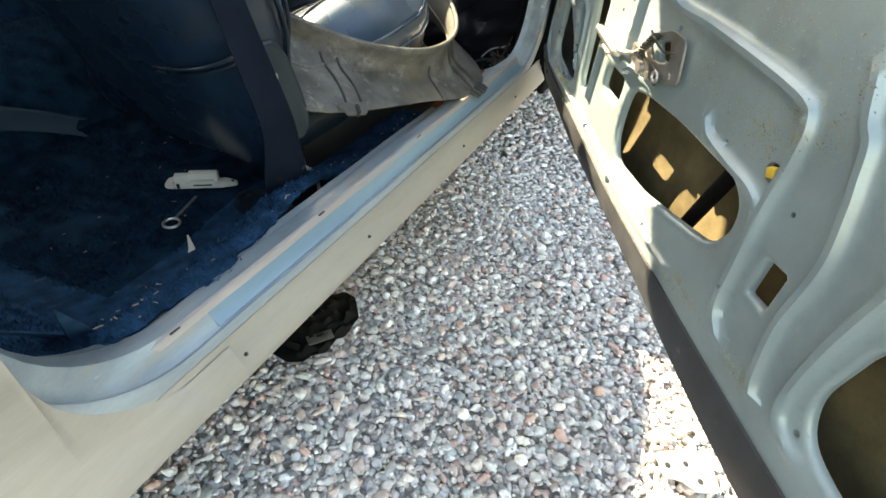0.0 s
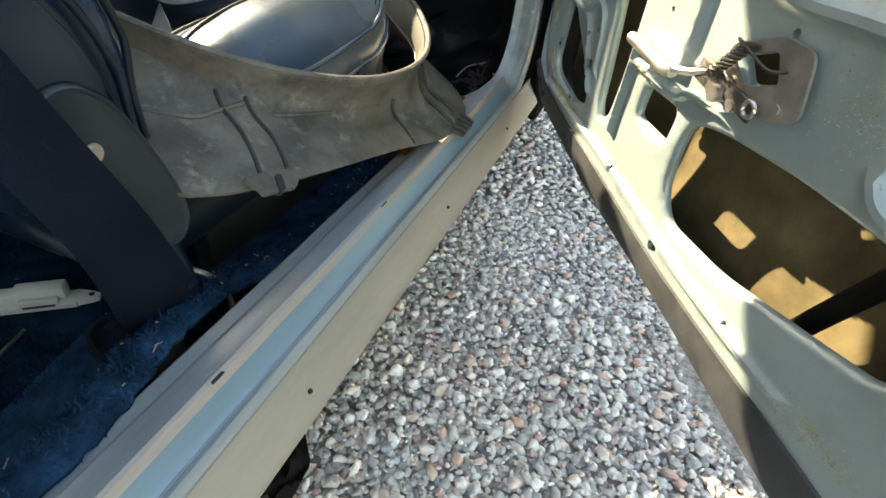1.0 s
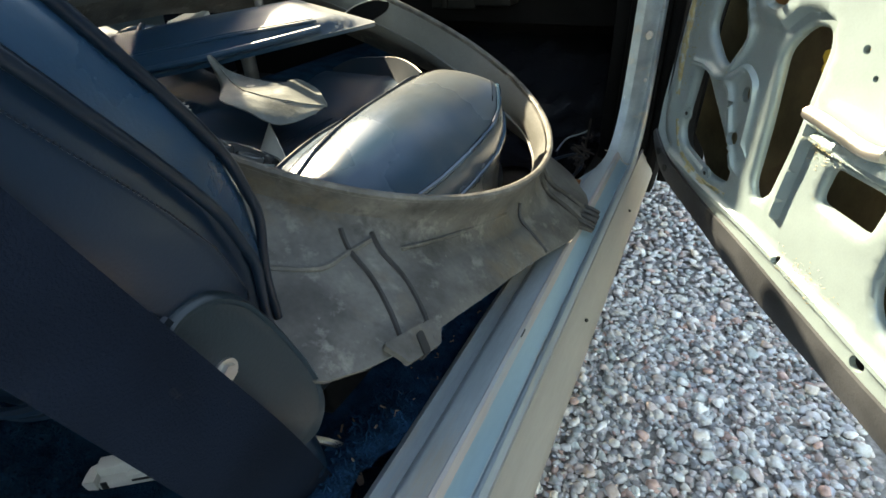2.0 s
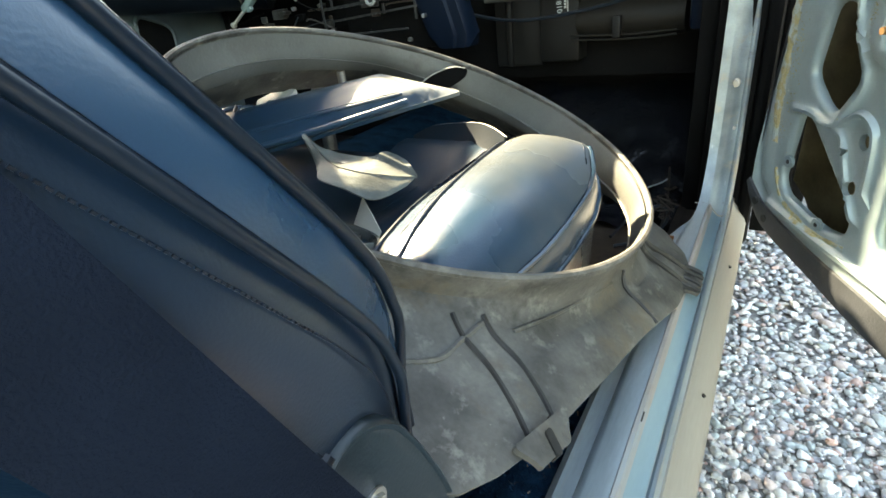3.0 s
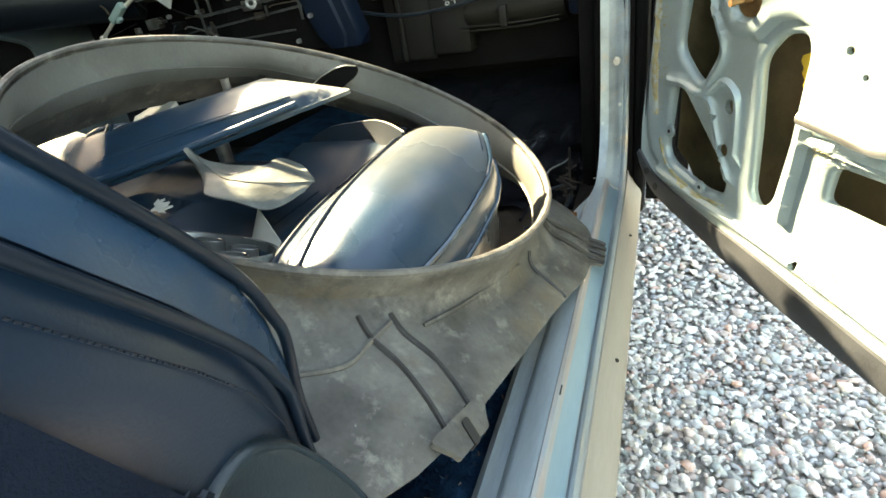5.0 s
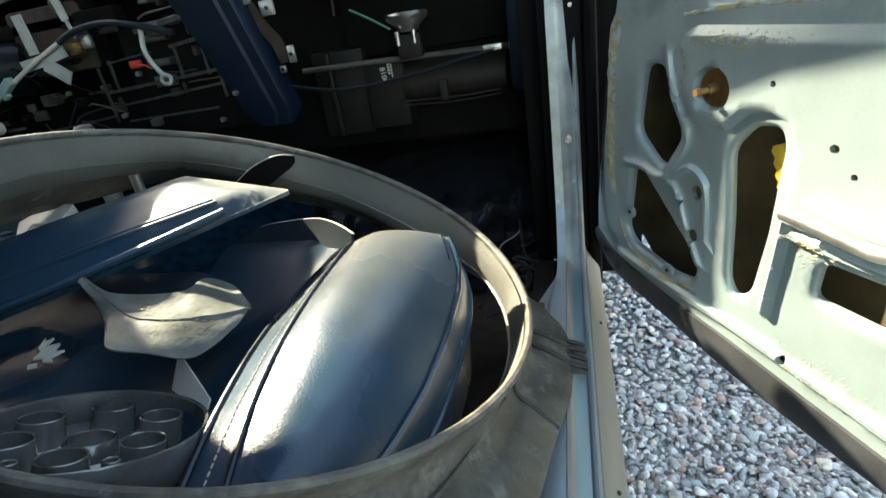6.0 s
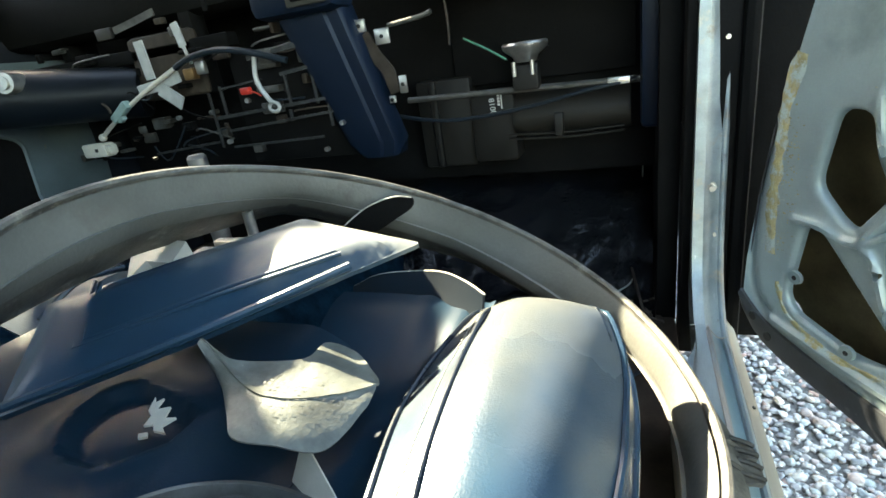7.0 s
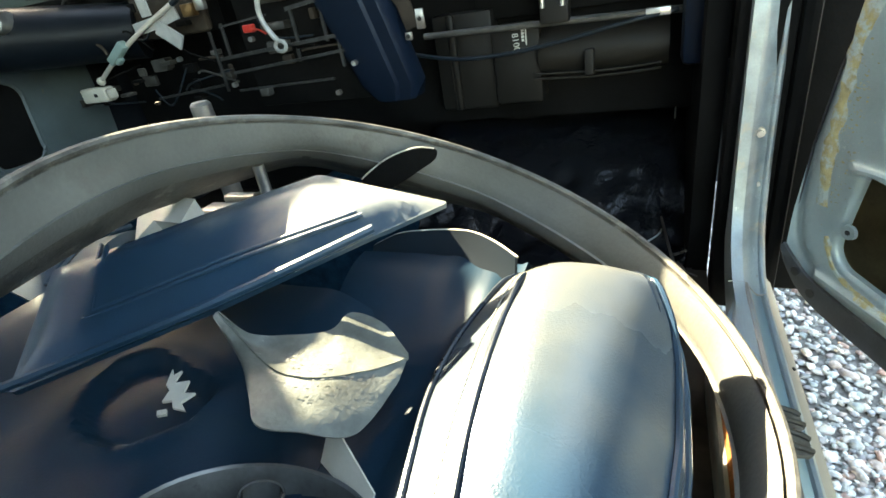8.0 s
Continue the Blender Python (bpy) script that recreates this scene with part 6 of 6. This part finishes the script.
loft(bm, [[(-0.180, 0.282, FLOOR + 0.014), (-0.178, 0.283, FLOOR + 0.014)], [(-0.155, 0.262, FLOOR + 0.014), (-0.150, 0.268, FLOOR + 0.015)], [(-0.136, 0.240, FLOOR + 0.014), (-0.126, 0.250, FLOOR + 0.016)]])
thicken(bm, 0.001)
part("sliver", bm, WHITE, chip)

litter = thing("litter", "dry grass bits and pale crumbs on the carpet", "litter", kind="stuff")
rng = np.random.default_rng(21)
bm = bmesh.new()
for k in range(110):
    if k < 40:
        x, y, z = rng.uniform(-0.55, -0.12), rng.uniform(0.02, 0.5), FLOOR + 0.016
    else:
        q = edge_row(int(rng.integers(60, len(EDGE))))[int(rng.integers(2, 6))]
        x, y, z = q.x, q.y, q.z + 0.004
    a, l = rng.uniform(0, 6.28), rng.uniform(0.0008, 0.0035)
    d = Vector((math.cos(a) * l, math.sin(a) * l, rng.uniform(-0.001, 0.001)))
    cyl(bm, Vector((x, y, z)) - d, Vector((x, y, z)) + d, rng.uniform(0.0004, 0.0011), seg=4)
part("crumbs", bm, DRYGRASS, litter)
scrap = thing("torn_plastic", "crumpled torn black plastic sheet on the gravel under the sill", "plastic sheet")
bm = bmesh.new()
out_ = rounded([Vector(p) for p in ((-0.13, 0.31), (-0.05, 0.315), (-0.02, 0.38), (-0.015, 0.45), (-0.06, 0.50), (-0.12, 0.47), (-0.15, 0.40))], 0.02)
rows = []
for k in np.linspace(0.02, 1, 12):
    rows.append([Vector((-0.08 + (p.x + 0.08) * k, 0.40 + (p.y - 0.40) * k, 0.020 + 0.012 * noise.noise(Vector((p.x * k * 40, p.y * k * 40, 1))) + 0.02 * (1 - k))) for p in smooth_path([(p.x, p.y, 0) for p in out_], 3, True)])
loft(bm, rows, closed=True)
thicken(bm, 0.002)
part("sheet", bm, BLACK, scrap)
bm = bmesh.new()
box(bm, (-0.022, -0.009, 0), (0.022, 0.009, 0.004), 0.001, Matrix.Translation((-0.045, 0.375, 0.030)) @ pose(0, 0, 0, 8, 0, 55))
part("paper_strip", bm, STEELDARK, scrap, "grey strip on the sheet")
plate_ = thing("hinge_plate", "galvanised steel hinge plate with holes lying on the gravel", "plate")
bm = bmesh.new()
shape = rounded([Vector(p) for p in ((-0.030, -0.022), (-0.006, -0.026), (0.012, -0.044), (0.050, -0.044), (0.055, 0.010), (0.020, 0.020), (-0.030, 0.016))], 0.008)
PM = Matrix.Translation((0.545, 0.452, 0.018)) @ pose(0, 0, 0, 3, 4, 30)
bm.faces.new([bm.verts.new(PM @ Vector((p.x, p.y, 0))) for p in shape])
thicken(bm, 0.003)
part("steel", bm, PALEMETAL, plate_)
for x, y in ((-0.018, -0.004), (0.012, -0.002), (0.024, -0.028)):
    bm = bmesh.new()
    cyl(bm, PM @ Vector((x, y, -0.001)), PM @ Vector((x, y, 0.0042)), 0.0042, seg=12)
    part("hole", bm, HOLE_BLACK, plate_)

# ---- what is left of the dashboard ----
dash = thing("dashboard", "gutted dashboard frame with loose brackets and wires", "dashboard")
bm = boxes(((-1.43, 1.25, 0.84), (-0.70, 1.40, 0.99), 0.03), ((-1.36, 1.24, 0.775), (-0.78, 1.27, 0.80), 0.004), ((-1.30, 1.30, 0.58), (-1.27, 1.34, 0.86), 0.004), ((-0.90, 1.26, 0.70), (-0.87, 1.30, 0.86), 0.004))
part("upper_rail", bm, BLACK, dash, "dark steel upper rail")
# the front plate is added to shade the door; the rear one is the panel
bm = boxes(((-0.40, 1.245, 0.80), (-0.03, 1.27, 0.99), 0.006), ((-0.42, 1.42, 0.64), (-0.09, 1.44, 0.80), 0.004))
part("glovebox_panel", bm, BLACK, dash, "black panel where the glove box was, with an added sun-blocking plate")
# added sheet: the unlit void behind the dash as flat black
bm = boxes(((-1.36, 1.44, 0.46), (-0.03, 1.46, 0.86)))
part("rear_sheet", bm, BLACK, dash, "added black sheet for the dark void behind the frame")


def bent(name, pts, w, thick, mat, label=""):
    """A flat bracket bent along pts, facing the cabin."""
    bm = bmesh.new()
    pts = [Vector(p) for p in pts]
    rows = []
    for i, p in enumerate(pts):
        d = (pts[min(i + 1, len(pts) - 1)] - pts[max(i - 1, 0)]).normalized()
        s = d.cross(Vector((0, 1, 0)))
        s = s.normalized() * w / 2
        rows.append([p - s, p + s])
    loft(bm, rows)
    thicken(bm, thick)
    return part(name, bm, mat, dash, label)


def rod(name, pts, r, mat, label="", n=6):
    bm = bmesh.new()
    tube(bm, pts, r, 8, n=n)
    return part(name, bm, mat, dash, label)


def plate(name, lo, hi, mat, label="", bevel=0.002):
    bm = boxes((lo, hi, bevel))
    return part(name, bm, mat, dash, label)


# centre trim: a long dark blue moulding with a stepped edge, and the vent outlet at its head
bm = bmesh.new()
rows = []
for t in np.linspace(0, 1, 14):
    z = 0.875 - 0.315 * t
    xl, xr = -0.665 + 0.115 * t, -0.535 + 0.078 * t
    y = 1.185 + 0.02 * t
    e = 0.0 if t < 0.93 else 0.012 * (t - 0.93) / 0.07
    rows.append([Vector((xl + e, y + 0.05, z)), Vector((xl + e, y + 0.012, z)), Vector((xl + 0.008 + e, y + 0.010, z)), Vector((xl + 0.010 + e, y + 0.003, z)), Vector((xl + 0.020 + e, y, z)), Vector((xr - 0.030 - e, y - 0.002, z)),
                 Vector((xr - 0.026 - e, y + 0.004, z)), Vector((xr - 0.006 - e, y + 0.004, z)), Vector((xr - e, y + 0.012, z)), Vector((xr - e, y + 0.05, z))])
loft(bm, rows)
bmesh.ops.holes_fill(bm, edges=bm.edges)
part("centre_trim", bm, VINYL_TRIM, dash, "dark blue moulded centre trim")
bm = boxes(((-0.66, 1.16, 0.795), (-0.505, 1.24, 0.875), 0.018))
part("trim_hood", bm, VINYL_TRIM, dash, "dark blue dash hood over the trim")
for lo, hi, m_ in (((-0.585, 1.156, 0.805), (-0.515, 1.162, 0.842), DARKMETAL), ((-0.575, 1.153, 0.812), (-0.525, 1.158, 0.836), BLACK), ((-0.57, 1.151, 0.821), (-0.53, 1.154, 0.8235), STEEL)):
    plate("vent_outlet", lo, hi, m_, "square vent outlet", 0.003)
# right side of the cabin: cross bar, cable, heater case, vacuum can
rod("cross_bar", [(-0.495, 1.35, 0.634), (-0.30, 1.35, 0.631), (-0.085, 1.35, 0.627)], 0.0055, STEELDARK, "long thin steel cross bar")
plate("bar_end", (-0.135, 1.34, 0.622), (-0.10, 1.35, 0.634), STEEL)
rod("cable", [(-0.53, 1.34, 0.612), (-0.47, 1.34, 0.598), (-0.41, 1.34, 0.591), (-0.33, 1.34, 0.594), (-0.25, 1.34, 0.604), (-0.17, 1.34, 0.618), (-0.09, 1.345, 0.628)], 0.0035, PLASTIC, "black cable")
for lo, hi in (((-0.385, 1.38, 0.50), (-0.30, 1.44, 0.63)), ((-0.50, 1.40, 0.49), (-0.387, 1.46, 0.66)), ((-0.47, 1.392, 0.49), (-0.455, 1.399, 0.66))):
    plate("duct_box", lo, hi, HEATERD, "dark plastic duct box", 0.006)
bm = bmesh.new()
rows = []
for x, k in ((-0.302, 0.75), (-0.30, 0.95), (-0.28, 1.0), (-0.20, 1.02), (-0.12, 0.95), (-0.10, 0.85)):
    rows.append([Vector((x, 1.40 + 0.03 * math.cos(t) * 2 + 0.02, 0.578 + 0.044 * k * math.sin(t))) for t in np.linspace(0, 2 * math.pi, 20)[:-1]])
loft(bm, rows, closed=True, caps=True)
part("heater_case", bm, HEATER, dash, "brown ribbed heater case")
for z in (0.545, 0.553):
    rod("case_seam", [(-0.31, 1.355, z), (-0.2, 1.353, z - 0.003), (-0.11, 1.36, z)], 0.002, HEATER)
plate("case_clip", (-0.225, 1.345, 0.545), (-0.21, 1.36, 0.585), HEATERD)
bm = bmesh.new()
rows = []
for r, z in ((0.001, 0.676), (0.018, 0.676), (0.021, 0.684), (0.037, 0.697), (0.039, 0.704), (0.036, 0.708), (0.024, 0.706), (0.010, 0.709), (0.001, 0.709)):
    rows.append([Vector((-0.266 + r * math.cos(t), 1.345 + r * math.sin(t), z)) for t in np.linspace(0, 2 * math.pi, 33)[:-1]])
loft(bm, rows, closed=True)
part("vacuum_can", bm, STEEL, dash, "pale metal vacuum can")
for x in (-0.283, -0.252):
    bm = bmesh.new()
    cyl(bm, (x, 1.325, 0.655), (x, 1.325, 0.678), 0.004, seg=10)
    part("can_stud", bm, STEEL, dash)
bm = boxes(((-0.29, 1.335, 0.63), (-0.245, 1.36, 0.672), 0.003))
part("can_bracket", bm, HEATERD, dash)
rod("green_wire", [(-0.37, 1.34, 0.727), (-0.33, 1.335, 0.705), (-0.296, 1.33, 0.684)], 0.0018, GREEN, "green wire")
bm = boxes(((-0.085, 1.30, 0.555), (-0.045, 1.345, 0.90), 0.010), ((-0.045, 1.29, 0.56), (-0.012, 1.33, 0.90), 0.008))
part("kick_trim", bm, VINYL_TRIM, dash, "dark blue trim by the pillar")


def words(text, at_, size, parent, mat=LABELW, turn=(90, 0, 0), spin=0):
    cu = bpy.data.curves.new("writing", "FONT")
    cu.body, cu.size, cu.extrude = text, size, 0.0003
    tmp = new("writing", cu)
    me = bpy.data.meshes.new_from_object(tmp.evaluated_get(bpy.context.evaluated_depsgraph_get()))
    bpy.data.objects.remove(tmp)
    me.materials.append(mat)
    ob = new("writing", me)
    ob.matrix_world = Matrix.Translation(at_) @ pose(0, 0, 0, *turn) @ pose(0, 0, 0, 0, 0, spin)
    ob.parent = parent
    return ob


words("8100", (-0.3475, 1.3785, 0.618), 0.015, dash, LABELW, (90, 0, 0), -85)
for k in range(4):
    plate("label_bar", (-0.331, 1.3775, 0.604 + 0.0055 * k), (-0.3265, 1.379, 0.608 + 0.0055 * k), LABELW, "", 0.0)
plate("label_edge", (-0.3245, 1.3775, 0.598), (-0.3225, 1.379, 0.630), LABELW, "", 0.0)
# small brackets right of the trim
for x, z, w, h in ((-0.505, 0.768, 0.022, 0.02), (-0.468, 0.748, 0.026, 0.024), (-0.445, 0.672, 0.014, 0.028), (-0.468, 0.650, 0.012, 0.012)):
    plate("nut_plate", (x - w / 2, 1.225, z - h / 2), (x + w / 2, 1.23, z + h / 2), STEEL, "small steel nut plate")
    bm = bmesh.new()
    cyl(bm, (x, 1.2235, z), (x, 1.2255, z), 0.0032, seg=10)
    part("nut_hole", bm, HOLE_BLACK, dash)
bent("side_bracket", [(-0.505, 1.235, 0.755), (-0.488, 1.235, 0.72), (-0.470, 1.235, 0.695), (-0.462, 1.235, 0.660)], 0.022, 0.003, DARKBROWN, "grubby side bracket")
rod("side_frame", [(-0.40, 1.28, 0.775), (-0.42, 1.28, 0.77), (-0.48, 1.28, 0.765)], 0.004, STEELDARK)
rod("side_wire", [(-0.375, 1.28, 0.79), (-0.374, 1.28, 0.75), (-0.376, 1.28, 0.72)], 0.002, DARKBROWN)
# instrument side: column, lock, L bracket, cables, connectors, radio frame
bm = bmesh.new()
cyl(bm, (-1.36, 1.06, 0.755), (-1.04, 1.26, 0.72), 0.058, 0.050, 24)
part("steering_column", bm, COLUMN, dash, "black steering column shroud")
bm = bmesh.new()
cyl(bm, (-1.20, 1.125, 0.768), (-1.185, 1.09, 0.772), 0.022, 0.019, 22)
cyl(bm, (-1.187, 1.095, 0.771), (-1.184, 1.086, 0.772), 0.013, 0.012, 18)
part("ignition_lock", bm, STEEL, dash, "bright ignition lock cylinder")
bent("l_bracket", [(-0.948, 1.2, 0.808), (-0.945, 1.2, 0.74)], 0.022, 0.003, PALEMETAL, "pale L-shaped bracket")
bent("l_bracket", [(-0.985, 1.2, 0.722), (-0.93, 1.2, 0.728), (-0.875, 1.2, 0.738)], 0.020, 0.003, PALEMETAL, "pale L-shaped bracket")
bent("l_bracket", [(-0.93, 1.198, 0.722), (-0.905, 1.198, 0.705), (-0.885, 1.198, 0.69)], 0.026, 0.003, PALEMETAL, "pale L-shaped bracket")
bent("strip_bracket", [(-0.852, 1.2, 0.825), (-0.845, 1.2, 0.785)], 0.016, 0.003, PALEMETAL, "pale strip bracket")
bent("strip_bracket", [(-0.845, 1.2, 0.785), (-0.838, 1.2, 0.755)], 0.006, 0.003, PALEMETAL)
bent("edge_strip", [(-1.02, 1.22, 0.835), (-0.97, 1.22, 0.842), (-0.91, 1.22, 0.852)], 0.012, 0.003, STEELDARK, "edge of a duct")
plate("duct_back", (-1.03, 1.24, 0.70), (-0.86, 1.26, 0.82), DARKBROWN, "brown duct behind the bracket", 0.01)
rod("cable_sleeve", [(-0.87, 1.19, 0.752), (-0.82, 1.185, 0.765), (-0.756, 1.18, 0.768), (-0.70, 1.18, 0.758), (-0.63, 1.19, 0.735)], 0.0055, PLASTIC, "black cable sleeve")
rod("cable_wire", [(-1.12, 1.195, 0.648), (-1.07, 1.19, 0.672), (-1.018, 1.19, 0.697), (-0.94, 1.19, 0.728), (-0.87, 1.19, 0.752)], 0.004, WHITE, "pale inner cable")
bm = bmesh.new()
bmesh.ops.create_uvsphere(bm, u_segments=12, v_segments=8, radius=0.008, matrix=Matrix.Translation((-1.125, 1.195, 0.645)))
part("cable_knob", bm, WHITE, dash)
bm = boxes(((-0.028, -0.008, -0.008), (0.028, 0.008, 0.008), 0.003, Matrix.Translation((-1.035, 1.185, 0.690)) @ pose(0, 0, 0, 0, -30, 0)), ((-0.008, -0.006, -0.018), (0.008, 0.006, 0.0), 0.003, Matrix.Translation((-1.045, 1.185, 0.688)) @ pose(0, 0, 0, 0, -30, 0)))
part("cable_clip", bm, GREENPALE, dash, "pale green cable clip")
rod("clip_spring", [(-1.075, 1.183, 0.71), (-1.065, 1.183, 0.702), (-1.06, 1.183, 0.690)], 0.003, DARKBROWN)
bm = boxes(((-1.195, 1.19, 0.606), (-1.125, 1.215, 0.634), 0.004), ((-1.125, 1.192, 0.610), (-1.112, 1.21, 0.630), 0.004))
part("white_switch", bm, WHITE, dash, "off-white switch block")
plate("switch_hole", (-1.155, 1.1885, 0.617), (-1.147, 1.1905, 0.624), HOLE_BLACK)
plate("round_plug", (-0.862, 1.195, 0.728), (-0.838, 1.21, 0.748), BRASS, "brown round plug")
plate("grommet_plate", (-0.835, 1.2, 0.735), (-0.815, 1.21, 0.757), STEEL)
plate("red_connector", (-0.745, 1.193, 0.690), (-0.725, 1.203, 0.702), RED, "red wire connector", 0.002)
rod("ground_strap", [(-0.692, 1.19, 0.750), (-0.700, 1.19, 0.72), (-0.697, 1.19, 0.70), (-0.687, 1.19, 0.682), (-0.680, 1.19, 0.672)], 0.0042, PALEMETAL, "pale ground strap")
bm = bmesh.new()
tube(bm, [Vector((-0.677 + 0.010 * math.cos(t), 1.19, 0.664 + 0.008 * math.sin(t))) for t in np.linspace(0, 2 * math.pi, 15)[:-1]], 0.0032, 6, True)
part("ring_terminal", bm, PALEMETAL, dash, "ring terminal")
rod("red_lead", [(-0.725, 1.193, 0.695), (-0.71, 1.19, 0.692), (-0.698, 1.19, 0.685)], 0.0015, RED)
for (x0, z0), (x1, z1), w in (((-0.82, 0.655), (-0.565, 0.668), 0.008), ((-0.80, 0.630), (-0.565, 0.645), 0.006), ((-0.72, 0.748), (-0.60, 0.758), 0.010), ((-0.66, 0.715), (-0.585, 0.722), 0.008), ((-0.80, 0.705), (-0.70, 0.712), 0.004), ((-0.80, 0.600), (-0.60, 0.604), 0.005), ((-1.0, 0.60), (-0.83, 0.612), 0.006)):
    bent("radio_frame", [(x0, 1.205, z0), ((x0 + x1) / 2, 1.205, (z0 + z1) / 2), (x1, 1.205, z1)], w * 0.7, 0.003, FRAMEDARK, "dark steel radio frame rail")
for x, z0, z1 in ((-0.80, 0.655, 0.71), (-0.655, 0.66, 0.715), (-0.60, 0.66, 0.72), (-0.66, 0.635, 0.655), (-0.58, 0.62, 0.66), (-0.83, 0.60, 0.70)):
    bent("frame_post", [(x, 1.21, z0), (x, 1.21, z1)], 0.005, 0.003, FRAMEDARK)
plate("frame_box", (-0.695, 1.20, 0.735), (-0.665, 1.215, 0.757), STEELDARK, "steel tab")
plate("frame_back", (-0.80, 1.25, 0.56), (-0.56, 1.27, 0.76), BLACK)
for x, z in ((-0.553, 0.625), (-0.594, 0.583), (-0.80, 0.612), (-0.905, 0.665), (-0.735, 0.680)):
    bm = bmesh.new()
    cyl(bm, (x, 1.20, z), (x, 1.192, z), 0.0042, seg=10)
    part("screw", bm, STEEL, dash)
rng = random.Random(4)
for k in range(60):
    x, z = rng.uniform(-1.3, -0.57), rng.uniform(0.58, 0.84)
    w, h = rng.uniform(0.006, 0.05), rng.uniform(0.003, 0.022)
    plate("bracket_scrap", (x, 1.22 + rng.uniform(0, 0.02), z), (x + w, 1.245, z + h), rng.choice([DARKMETAL, BLACK, DARKBROWN, STEELDARK]))
for k in range(18):
    x, z = rng.uniform(-1.2, -0.65), rng.uniform(0.58, 0.78)
    rod("loose_wire", [(x, 1.215, z), (x + rng.uniform(0.02, 0.06), 1.205, z + rng.uniform(-0.04, 0.02)), (x + rng.uniform(0.06, 0.14), 1.215, z + rng.uniform(-0.04, 0.04))], 0.0016, rng.choice([BLACK, DARKBROWN, PLASTIC, STEELDARK]))

# wires and litter on the bare floor in front of the shroud
loom = thing("wire_loom", "thin loose wires on the bare front floor", "wire")
for pts, r, m_ in (([(-0.08, 1.55, 0.44), (-0.082, 1.53, 0.37), (-0.09, 1.42, 0.29), (-0.10, 1.33, 0.272), (-0.13, 1.28, 0.268), (-0.135, 1.22, 0.262)], 0.0016, PALEMETAL),
                   ([(-0.14, 1.05, 0.268), (-0.12, 1.14, 0.275), (-0.08, 1.17, 0.28), (-0.065, 1.12, 0.275), (-0.085, 1.06, 0.268), (-0.13, 1.03, 0.262)], 0.003, PLASTIC),
                   ([(-0.10, 1.35, 0.29), (-0.085, 1.25, 0.275), (-0.075, 1.18, 0.27), (-0.07, 1.05, 0.262)], 0.0025, DARKBROWN)):
    bm = bmesh.new()
    tube(bm, pts, r, 6)
    part("wire", bm, m_, loom)
bm = bmesh.new()
for k in range(12):
    a = Vector((-0.075 + rng.uniform(-0.012, 0.012), 1.16 + rng.uniform(-0.03, 0.03), 0.285 + rng.uniform(-0.02, 0.025)))
    tube(bm, [a, a + Vector((rng.uniform(-0.02, 0.02), rng.uniform(-0.02, 0.02), rng.uniform(-0.01, 0.02))), a + Vector((rng.uniform(-0.02, 0.02), rng.uniform(-0.03, 0.03), 0.0))], 0.002, 5, n=3)
part("frayed_tape", bm, DARKBROWN, loom, "frayed reddish wire tape")
